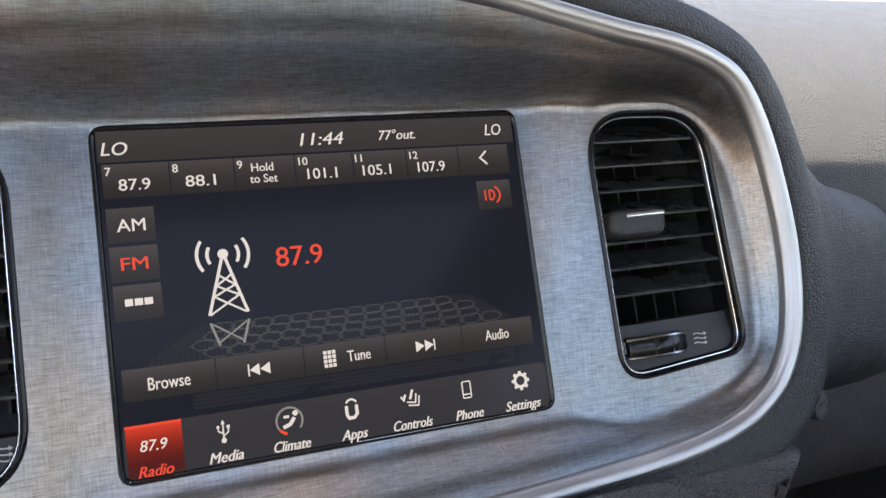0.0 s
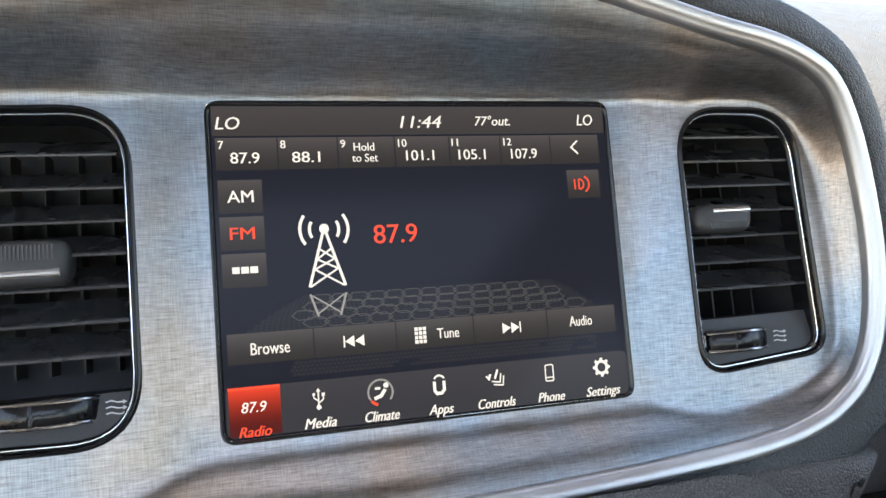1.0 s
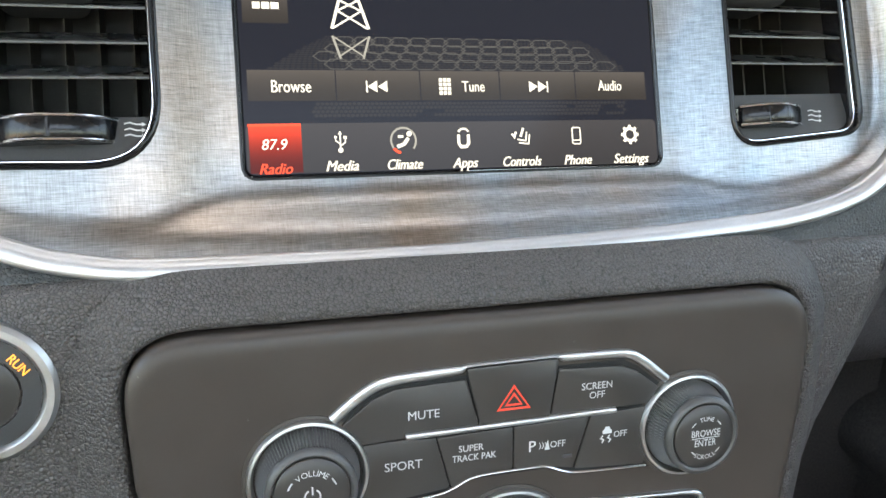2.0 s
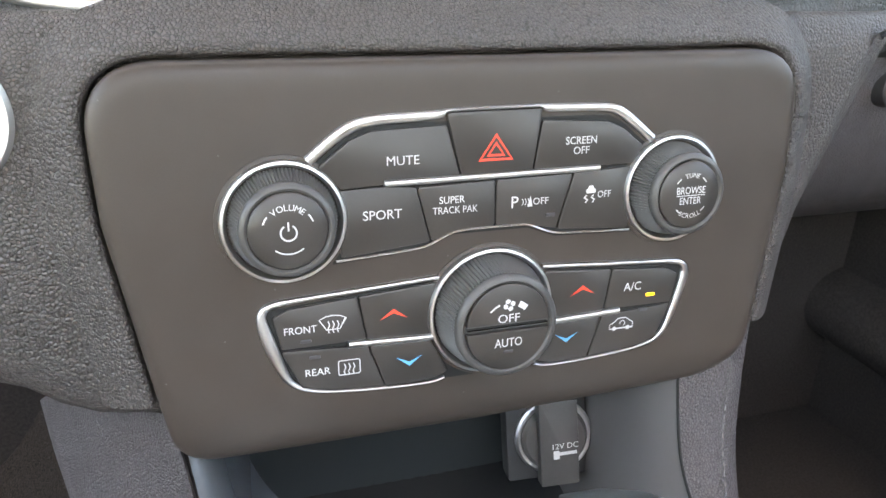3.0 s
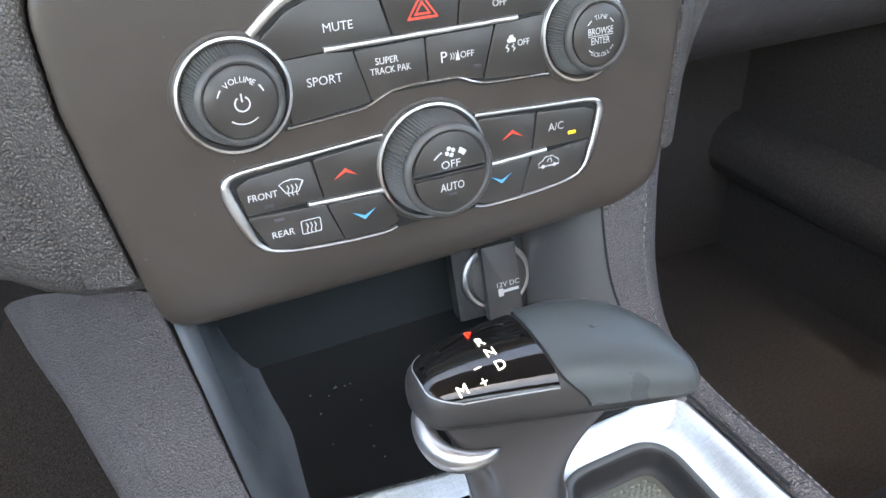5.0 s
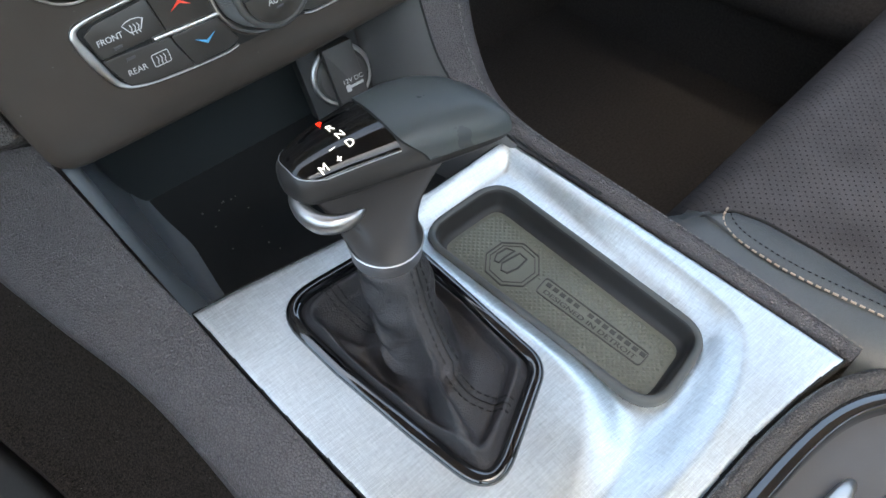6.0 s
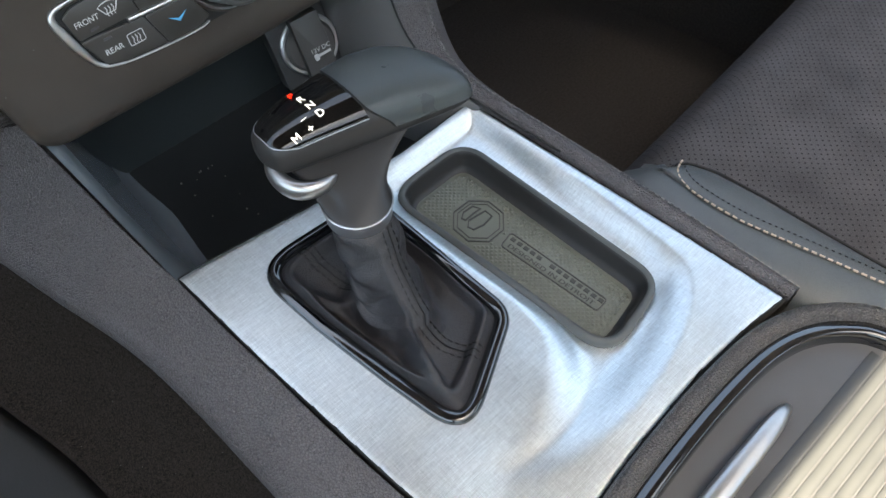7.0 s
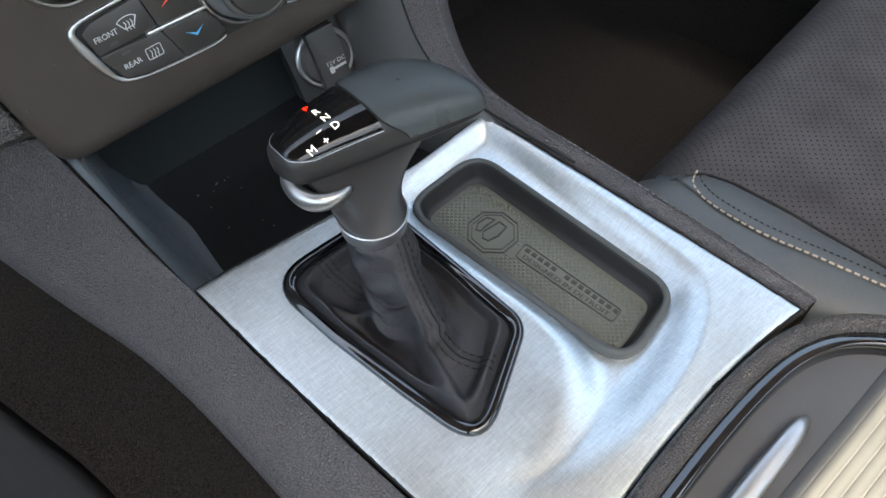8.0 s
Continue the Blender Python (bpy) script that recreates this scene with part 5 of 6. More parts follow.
# plate
PLATE_EDGE = mm([(-96, 111), (-72, 109), (-19, 102), (42, 97), (99, 99), (105, 34), (112, -40), (117.5, -106), (92, -103), (53, -101.5), (8, -104), (-22, -107), (-60, -114), (-76, -118), (-84.5, -45), (-88, -5), (-92, 41)])
RING = roundpoly(mm([(-63, 40), (-57, -5), (-49, -52), (12.8, -19), (10.5, 85.5), (-66.5, 89.5)]), [0, 0, 17 * MM, 17 * MM, 17 * MM, 22 * MM], 9)
TRAY = roundpoly(ccw(mm([(17, 82), (78, 83), (85, -58), (31, -68)])), 19 * MM, 9)
DISH = catmull(ccw(mm([(8, 94), (50, 96), (92, 97), (99, 88), (100, 40), (100, -45), (96.5, -63), (87, -73), (72, -81), (44, -89), (10, -92.5), (-20, -90.5), (-44, -82), (-57, -71), (-64, -60), (-55, -61), (-40, -66.5),
                       (-28, -66.5), (-18, -63), (-7, -57.5), (7, -47), (14, -38), (17, -22), (17, -5), (14, 20), (11, 56)])), 6)


def plate_height(X, Y):
    d = poly_distance(X, Y, DISH)[0] / MM
    # steep along the outer ridge, softer beside the gaiter and shallow towards the rear
    wide = 14.0 + 12.0 * np.maximum(sstep(0.055, 0.0, X), sstep(-0.035, -0.07, Y))
    deep = 8.0 * (0.16 + 0.84 * sstep(-0.055, 0.045, X + 0.25 * (Y + 0.09)))
    h = PLATE_H - deep * sstep(-0.06, 1.0, d / wide)
    h = h + 0.3 * np.exp(-(d / 2.5) ** 2) * sstep(-0.03, 0.03, X)
    h = blurred(h, 4) - 0.9 * sstep(0.5, 0, poly_distance(X, Y, ccw(PLATE_EDGE))[0] / MM / 4)
    cap = 26.4 + 0.8 * np.maximum(-poly_distance(X, Y, ccw(TRAY))[0] / MM - 0.5, 0)
    return -np.logaddexp(-h / 0.6, -cap / 0.6) * 0.6 * MM


def plate_keep(X, Y):
    k = poly_distance(X, Y, ccw(PLATE_EDGE))[0] > -0.4 * MM
    k &= poly_distance(X, Y, RING)[0] < 3.0 * MM
    return k & (poly_distance(X, Y, ccw(TRAY))[0] < 2.2 * MM)


plate = thing("console_plate", CONSOLE, "brushed silver console plate round shifter and tray", "console trim")
part("plate_face", heightfield(np.arange(-98, 120, 1.2) * MM, np.arange(-120, 113, 1.2) * MM, plate_height, plate_keep), PLATE, plate, "", 180)
_e = resample(ccw(PLATE_EDGE), 4 * MM)
part("plate_edge", sweep([(x, y, (PLATE_H - 1.4) * MM) for x, y in _e], mm([(-0.9, -6), (-0.9, 0.2), (-0.3, 1.0), (0.5, 0.6), (0.8, -1), (0.8, -6)])), GAP, plate, "dark edge joint")

# rubber tray: a shallow dish with a rolled lip
TRAY_Z = 15.0
tray = thing("tray_liner", CONSOLE, "grey rubber tray liner with embossed badge", "tray")
_b = bmesh.new()
_o = resample(ccw(TRAY), 4 * MM)
layers(_b, [[(x, y, z * MM) for x, y in offset(_o, d * MM)] for d, z in ((3.4, 27.5), (4.1, 26.9), (4.7, 25.2), (5.4, 22.4), (6.4, 18.6), (7.6, 16.2), (10.2, 14.7))], False, True)
# wall darker than lip and mat: shade given as colour
part("tray_wall", _b, TRAYWALL, tray, "smooth tray wall with shade in its colour", 50)
_b = bmesh.new()
layers(_b, [[(x, y, z * MM) for x, y in offset(_o, d * MM)] for d, z in ((-0.4, 20), (-0.3, 25.6), (0.1, 26.9), (0.9, 27.8), (2.0, 28.1), (3.0, 27.9), (3.7, 27.3))], False, False)
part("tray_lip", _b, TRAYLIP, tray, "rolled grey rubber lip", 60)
_mat = offset(_o, 9.4 * MM)
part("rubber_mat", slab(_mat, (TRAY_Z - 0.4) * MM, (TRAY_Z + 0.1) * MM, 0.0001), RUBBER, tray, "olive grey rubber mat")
_b = bmesh.new()
_gx, _gy = np.meshgrid(25 + 1.65 * np.arange(40), -60 + 1.65 * np.arange(84))
_in = poly_distance(_gx * MM, _gy * MM, ccw(_mat))[0] / MM
for _j in range(84):
    for _i in range(_j % 2, 40, 2):
        _x, _y, _fr = _gx[_j, _i], _gy[_j, _i], (20 - _gy[_j, _i]) / 62.5
        if _in[_j, _i] > 2.2 and math.hypot(_x - 48.7, _y - 40.0) > 16.3 and not (44.8 < _x - 6.2 * _fr < 57.3 and -43.9 < _y < 23.6):
            _v = [_b.verts.new(((_x + c) * MM, (_y + d) * MM, (TRAY_Z + 0.03) * MM)) for c, d in ((-1.5, 0), (0, -1.5), (1.5, 0), (0, 1.5))]
            _t = _b.verts.new((_x * MM, _y * MM, (TRAY_Z + 0.8) * MM))
            for _k in range(4):
                _b.faces.new((_v[_k], _v[(_k + 1) % 4], _t))
tagged(part("raised_grain", _b, RUBBER, tray), kind="stuff")


def raised(pts, w, closed=False, h=0.7):
    return sweep([(x * MM, y * MM, TRAY_Z * MM) for x, y in pts], mm([(-w / 2, -0.1), (-w / 2 * 0.7, h), (w / 2 * 0.7, h), (w / 2, -0.1)]), closed=closed)


# embossing darker than the mat: the shade of its relief is in the colour
part("badge_field", slab(mm(arc(48.7, 40.0, 14.4, 22.5, 382.5, 8)[:-1]), (TRAY_Z - 0.2) * MM, (TRAY_Z + 0.3) * MM), RUBBER, tray)
part("badge_outline", raised(arc(48.7, 40.0, 15.0, 22.5, 382.5, 8)[:-1], 0.9, True), DARKRUBBER, tray)
part("badge_outline", raised(arc(48.7, 40.0, 12.7, 22.5, 382.5, 8)[:-1], 0.7, True), DARKRUBBER, tray)
part("badge_shape", raised([(56.4, 42.3), (56.4, 37.1), (48.7, 36.1), (42.5, 37.5), (41.5, 40.9), (44.9, 43.8), (49.7, 43.3)], 1.1, True, 0.9), DARKRUBBER, tray)
part("badge_shape", raised([(55.4, 45.2), (49.7, 45.7), (43.9, 45.2), (43.0, 47.6), (46.8, 50.0), (53.5, 49.5)], 1.1, True, 0.9), DARKRUBBER, tray)
part("word_frame", raised(roundpoly([(56.1, 22.0), (61.2, -42.1), (52.2, -42.9), (45.7, 19.8)], 2.0, 3), 0.7, True), DARKRUBBER, tray)
for _i in range(14):
    if _i != 5:
        _f, _g = (_i + 0.45) / 14.3, (_i + 1.12) / 14.3
        part("word_bar", raised([(53.4 + 5.5 * _f, 21.3 - 63.7 * _f), (53.4 + 5.5 * _g, 21.3 - 63.7 * _g)], 2.8, h=0.6), DARKRUBBER, tray)
words("embossed_lettering", "DESIGNED IN DETROIT", (51.6, -11.1), 2.7, DARKRUBBER, tray, width=56, turn=-84.5, z=TRAY_Z + 0.7, bold=0.14)

# gaiter frame and gaiter
shift = thing("gear_shifter", CONSOLE, "black gear lever with gloss selector face and stitched leather gaiter", "gear shifter")
_o = resample(RING, 4 * MM)
part("gaiter_frame", sweep([(x, y, PLATE_H * MM) for x, y in _o], mm([(0.6, -3), (0.6, 0.6), (-0.4, 2.0), (-2.2, 2.6), (-4.4, 2.4), (-6.0, 1.4), (-6.8, 0), (-7.0, -4)])), GLOSS, shift, "gloss black frame", 60)
_base = resample(offset(resample(RING, 1 * MM), 6.2 * MM), 1.5 * MM)
NECK = (-19.0, 54.8)
GMID = (-23.0, 31.0)
_ANG = [math.atan2(y - GMID[1] * MM, x - GMID[0] * MM) for x, y in _base]


def base_at(ang):
    """Where a ray from the gaiter's middle at that angle meets its foot."""
    off = [((q - ang + math.pi) % (2 * math.pi)) - math.pi for q in _ANG]
    i = min(range(len(off)), key=lambda q: off[q] if off[q] >= 0 else 9)
    j = (i - 1) % len(off)
    f = -off[j] / max(off[i] - off[j], 1e-9)
    return tuple(p + (q - p) * f for p, q in zip(_base[j], _base[i]))


def near_angle(a, b, w):
    d = (a - b + math.pi) % (2 * math.pi) - math.pi
    return math.exp(-(d / w) ** 2)


def gaiter_point(s, a):
    """The gaiter's skin: s from its foot (0) over the sunken skirt (0.5) up the sleeve (1), a the angle round it."""
    bx, by = base_at(a)
    bx, by = bx / MM, by / MM
    ca, sa = math.cos(a), math.sin(a)
    # foot of the sleeve: leaning to the rear, with a fold that runs on to the rear corner
    rear = near_angle(a, -1.70, 0.60)
    fr = 15.5 + 11.0 * near_angle(a, -1.55, 0.55) + 3.0 * near_angle(a, -0.3, 0.5) + 5.0 * near_angle(a, 1.7, 0.6)
    fx, fy = GMID[0] - 3.5 + fr * ca, GMID[1] - 4.0 + fr * sa
    fold = near_angle(a, -1.90, 0.06 if (a + 1.90) % (2 * math.pi) < math.pi else 0.13)
    fz = 31.0 + 12.0 * rear + 3.0 * fold + 3.0 * near_angle(a, 2.6, 0.5)
    if s < 0.5:
        t = s / 0.5
        w = t ** 0.95
        x, y = bx + (fx - bx) * w, by + (fy - by) * w
        roll = 6.5 * math.exp(-((t - 0.15) / 0.10) ** 2)
        sag = -(2.5 + 7.0 * near_angle(a, 2.9, 1.1)) * math.sin(math.pi * min(1, max(0, (t - 0.18) / 0.82)) ** 1.6)
        z = 29.6 + (fz - 29.6) * t ** 2.2 + roll + sag
        z += fold * 19.0 * math.sin(math.pi * min(1, t * 1.02)) ** 0.8 * min(1, t * 3)
        z += 5.0 * near_angle(a, 2.42, 0.13) * math.sin(math.pi * t) + 5.4 * near_angle(a, 0.85, 0.14) * math.sin(math.pi * t)
        z += 0.5 * math.sin(5 * a + 9 * t) * math.sin(math.pi * t)
    else:
        u = (s - 0.5) / 0.5
        e = u ** 0.85
        rr = fr + (15.4 - fr) * (1 - (1 - u) ** 1.9)
        # soft slanting creases, deepest low on the sleeve
        soft = (1 - u) ** 0.6 * min(1, u * 5) * (1 - 0.85 * near_angle(a, -1.48, 0.34))
        rr += soft * (1.7 * math.sin(13 * u + 2.0 * a + 0.6) + 1.1 * math.sin(27 * u - 3 * a) * math.sin(2 * a + 1) + 0.35 * math.sin(63 * u + 5 * math.sin(2 * a)) * math.sin(3 * a + 9 * u))
        cx, cy = GMID[0] + (NECK[0] - GMID[0]) * e, GMID[1] + (NECK[1] - GMID[1]) * e
        x, y = cx + rr * ca, cy + rr * sa
        z = fz + (70.6 - fz) * (0.35 * u + 0.65 * u * u * (3 - 2 * u))
    return Vector((x * MM, y * MM, z * MM))


_b = bmesh.new()
_L, _n = 96, 168
_rings = [[gaiter_point(k / _L, 2 * math.pi * i / _n - math.pi) for i in range(_n)] for k in range(_L + 1)]
_rings.insert(0, [Vector((p.x, p.y, 0.0270)) for p in _rings[0]])
layers(_b, _rings, False, False)
bmesh.ops.smooth_vert(_b, verts=[v for v in _b.verts if not v.is_boundary], factor=0.2, use_axis_x=True, use_axis_y=True, use_axis_z=True)
bmesh.ops.recalc_face_normals(_b, faces=_b.faces[:])
gaiter = part("gaiter", _b, BOOT, shift, "creased black leather gaiter", 180)


def seam(turn, shift_mm, dash, gap, r):
    """Thread along the gaiter: turn gives the angle at each s; shift_mm moves the row sideways."""
    path = []
    for k in range(241):
        s = 0.045 + 0.95 * k / 240
        a = turn(s)
        p = gaiter_point(s, a)
        side = gaiter_point(s, a + 0.02) - gaiter_point(s, a - 0.02)
        along = gaiter_point(min(s + 0.005, 1), a) - gaiter_point(s - 0.005, a)
        p = gaiter_point(s, a + shift_mm * MM * 0.04 / max(side.length, 1e-6))
        path.append(p + side.cross(along).normalized() * 0.00045)
    b = bmesh.new()
    run, drawn = 0.0, [path[0]]
    for p, q in zip(path, path[1:]):
        run += (q - p).length
        if run % (dash + gap) < dash:
            drawn.append(q)
        else:
            if len(drawn) > 1:
                sweep([tuple(v) for v in drawn], mm(circle_profile(r, 5)), b, closed=False)
            drawn = [q]
    if len(drawn) > 1:
        sweep([tuple(v) for v in drawn], mm(circle_profile(r, 5)), b, closed=False)
    return b


for _turn in (lambda s: float(np.interp(s, [0, 0.25, 0.5, 0.75, 1], [-1.42, -1.50, -1.60, -1.52, -1.30])), lambda s: 1.9):
    part("seam_line", seam(_turn, 0.0, 10.0, 0.0, 0.35), DARKTHREAD, gaiter)
    for _o2 in (-3.4, 3.4):
        tagged(part("seam_stitches", seam(_turn, _o2, 0.0024, 0.0013, 0.42), DARKTHREAD, gaiter), kind="stuff")
part("collar", lathe([(0.0150, 0.0690), (0.0158, 0.0700), (0.0164, 0.0770), (0.0166, 0.0786), (0.0140, 0.0790)], 56, None, NECK[0] * MM, NECK[1] * MM), COLLAR, shift, "satin silver collar")
part("collar_bead", lathe([(0.0160, 0.0784), (0.0169, 0.0787), (0.0170, 0.0792), (0.0166, 0.0796), (0.0150, 0.0797)], 56, None, NECK[0] * MM, NECK[1] * MM), SATIN, shift, "satin collar bead")

# grip: a broad head whose far end curves back, with thumb rest, selector face, neck and release trigger
GRIP_X = np.linspace(-44, 57.5, 204)


def grip_curve(xs, values):
    v = np.interp(GRIP_X, xs, values)
    for _ in range(10):
        v[1:-1] = (v[:-2] + 2 * v[1:-1] + v[2:]) / 4
    return v


GRIP_NEAR = grip_curve([-44, -43.2, -41.5, -38, -30, -20, 0, 20, 35, 45, 52, 56, 57.5], [90, 83, 79.5, 77, 74.5, 71.5, 66, 60.5, 56.5, 54, 53.5, 57, 63])
GRIP_FAR = grip_curve([-44, -43.2, -41.5, -38, -30, -20, 0, 20, 35, 45, 52, 56, 57.5], [91, 97, 100.5, 103, 105.5, 107.5, 109, 108.5, 104.5, 97, 86, 74, 66])
GRIP_TALL = grip_curve([-44, -43.2, -41.5, -38, -30, -20, 0, 20, 35, 45, 52, 56, 57.5], [2.5, 6.5, 9.5, 11.8, 13.4, 14.8, 16, 16, 14.5, 12.5, 9.5, 6, 2])


def grip_section(x):
    """Middle (y, z), half width and height of the grip's head at x, in mm."""
    near, far, tall = (float(np.interp(x, GRIP_X, v)) for v in (GRIP_NEAR, GRIP_FAR, GRIP_TALL))
    return (near + far) / 2, 98.0, (far - near) / 2, tall


def grip_point(x, a, grow=0.0):
    """A point of the head's skin at x and the angle a (degrees; 90 on top, 180 towards the rear)."""
    yc, zc, hw, hh = grip_section(x)
    c, s = math.cos(radians(a)), math.sin(radians(a))
    return Vector((x * MM, (yc + (hw + grow) * math.copysign(abs(c) ** 0.72, c)) * MM,
                   (zc + (hh + grow) * math.copysign(abs(s) ** 0.80, s) * (1 if s > 0 else 0.62)) * MM))


def grip_skin(start, x1, k, grow, a0=0.0, a1=360.0, seg=40):
    """Rings of the head's skin from start(a), which may differ round the section, to x1."""
    rings = []
    for i in range(k + 1):
        f = (1 - math.cos(math.pi * i / k)) / 2
        row = []
        for j in range(seg if a1 - a0 >= 360 else seg + 1):
            a = a0 + (a1 - a0) * j / seg
            row.append(grip_point(start(a) + (x1 - start(a)) * f, a, grow))
        rings.append(row)
    return rings


_b = bmesh.new()
layers(_b, grip_skin(lambda a: -44.0, 57.5, 60, 0.0, seg=48))
bmesh.ops.recalc_face_normals(_b, faces=_b.faces[:])
part("grip_head", _b, GRIPSKIN, shift, "", 80)


def face_start(a):
    return -40.6 + 10.0 * (abs(a - 90) / 57) ** 4


def cap_start(a):
    return 2.5 + 10.0 * abs(math.cos(radians(a))) ** 5


_b = bmesh.new()
layers(_b, grip_skin(cap_start, 57.4, 40, 1.4, 5, 175, 44), False, False, closed=False)
bmesh.ops.solidify(_b, geom=_b.faces[:], thickness=0.0016)
bmesh.ops.recalc_face_normals(_b, faces=_b.faces[:])
part("grip_cap", _b, CAPSKIN, shift, "satin grey thumb rest", 60)
_rim = [grip_point(cap_start(a) - 0.25, a, 0.5) for a in np.linspace(25, 175, 50)] + [grip_point(x, 176.2, 0.5) for x in np.linspace(13.5, 54, 40)]
part("cap_joint", sweep([tuple(p) for p in _rim], mm(circle_profile(0.45, 6)), closed=False), GAP, shift, "dark joint of the thumb rest")
for _a in (-9.0, 186.5):
    _b = bmesh.new()
    layers(_b, grip_skin(lambda a: -42.5, 56.2, 44, 0.12, _a, _a + 1.8, 2), False, False, closed=False)
    part("grip_seam", _b, GAP, shift, "dark seam line", 60)
_b = bmesh.new()
layers(_b, grip_skin(lambda a: face_start(a), 2.2, 30, 0.45, 33, 147, 40), False, False, closed=False)
bmesh.ops.solidify(_b, geom=_b.faces[:], thickness=0.0008)
bmesh.ops.recalc_face_normals(_b, faces=_b.faces[:])
face = part("selector_face", _b, GLOSS, shift, "gloss black selector face", 60)
_rim = [grip_point(face_start(a) - 0.2, a, 0.35) for a in np.linspace(40, 147.4, 40)] + [grip_point(x, 147.4, 0.35) for x in np.linspace(-31, 2.0, 30)]
part("face_edge", sweep([tuple(p) for p in _rim], mm(circle_profile(0.28, 6)), closed=False), COLLAR, shift, "fine satin edge of the selector face")


def grip_letter(body, x, y, cap, mat, name="selector_letter"):
    bm = text_mesh(body)
    k = cap / _CAP[0]
    xs = [v.co.x for v in bm.verts]
    mid = (max(xs) + min(xs)) / 2

    def skin(xx, yy):
        yc, zc, hw, hh = grip_section(xx)
        c = min(1.0, abs(yy - yc) / (hw + 0.45)) ** (1 / 0.72)
        return zc + (hh + 0.45) * (1 - c * c) ** 0.40

    ex = Vector((3, 0, skin(x + 1.5, y) - skin(x - 1.5, y))).normalized()
    ey = Vector((0, 3, skin(x, y + 1.5) - skin(x, y - 1.5))).normalized()
    ez = ex.cross(ey).normalized()
    m = Matrix((ex, ez.cross(ex), ez)).transposed().to_4x4()
    m.translation = Vector((x, y, skin(x, y))) * MM + ez * 0.00055
    for v in bm.verts:
        v.co = m @ Vector(((v.co.x - mid) * k * MM, (v.co.y * k - cap / 2) * MM, 0))
    part(name, bm, mat, face, "lit red letter" if mat is REDLAMP else "lit white letter")


for _t, _x, _y, _m in (("P", -17.4, 98.6, REDLAMP), ("R", -15.8, 93.2, WHITELAMP), ("N", -15.0, 87.4, WHITELAMP), ("D", -14.3, 81.2, WHITELAMP), ("\u2013", -22.1, 83.7, WHITELAMP), ("+", -22.2, 78.2, WHITELAMP), ("M", -29.8, 79.0, WHITELAMP)):
    grip_letter(_t, _x, _y, 3.75, _m)
_b = bmesh.new()
_rings = []
for s in np.linspace(0, 1, 22):
    cx = NECK[0] + 25.0 * s ** 2.3
    cy = NECK[1] + 27 * s ** 1.15
    rx = 16.4 + 26.5 * s ** 2.6
    ry = 16.4 - 0.5 * s
    z = 79.8 + 15.0 * s
    row = []
    for i in range(64):
        a = 2 * math.pi * i / 64
        # finger scoop behind the trigger's tail
        dent = 4.5 * near_angle(a, radians(205), 0.42) * math.exp(-((s - 0.42) / 0.24) ** 2)
        row.append(((cx + (rx - dent) * math.cos(a)) * MM, (cy + (ry - dent) * math.sin(a) - 0.16 * rx * s * math.cos(a)) * MM, (z + 2.0 * s * math.cos(a)) * MM))
    _rings.append(row)
layers(_b, _rings, True, True)
part("grip_neck", _b, GRIPSKIN, shift, "", 80)
_b = bmesh.new()
_rings = []
_path = catmull([(-26, 98, 90.5), (-35, 95, 90.5), (-40.5, 88, 90.4), (-42, 79, 90.0), (-40, 71, 89.8), (-34.5, 65.8, 90), (-28, 64.0, 90.4), (-21.5, 64.6, 91)], 6, False)
for _i, _p in enumerate(_path):
    _s = _i / (len(_path) - 1)
    _a, _c = Vector(_path[max(_i - 1, 0)]), Vector(_path[min(_i + 1, len(_path) - 1)])
    _side = (_c - _a).cross(Vector((0, 0, 1))).normalized()
    _g = 0.12 + 0.88 * math.sin(math.pi * min(1, _s * 1.02)) ** 0.55
    _rings.append([tuple((Vector(_p) + _side * (4.0 * _g * math.cos(q)) + Vector((0, 0, 5.4 * _g * math.sin(q)))) * MM) for q in (2 * math.pi * i / 18 for i in range(18))])
layers(_b, _rings)
bmesh.ops.recalc_face_normals(_b, faces=_b.faces[:])
part("release_trigger", _b, SATIN, shift, "satin silver release trigger", 80)

# ---------------------------------------------------------------- console sides and front columns
def ribbon(rows):
    """A skin through rows of points (mm, console frame), smoothed along each row."""
    b = bmesh.new()
    layers(b, [[tuple(c * MM for c in p) for p in catmull(r, 6, False)] for r in rows], False, False, closed=False)
    return b


_inner = [(-114, 176, 105), (-112, 170, 97), (-109, 160, 83), (-106, 150, 69), (-104, 141, 57), (-101, 128, 45), (-98.5, 116, 37), (-97, 108, 33.5), (-95, 70, 33), (-92.5, 35, 32.7), (-89.5, -12, 32.3), (-82, -100, 31.5), (-70, -330, 30)]
_outer = [(-186, 305, 12), (-182, 290, 11), (-176, 268, 10), (-169, 245, 9), (-163, 225, 8), (-157, 200, 7), (-152, 180, 6), (-147, 160, 5), (-134.5, 110, 5), (-128, 60, 6), (-124, -12, 8), (-119, -100, 9), (-110, -330, 8)]


def between(f, dx, dz):
    return [(a[0] + (b[0] - a[0]) * f + dx, a[1] + (b[1] - a[1]) * f, a[2] + (b[2] - a[2]) * f + dz) for a, b in zip(_inner, _outer)]


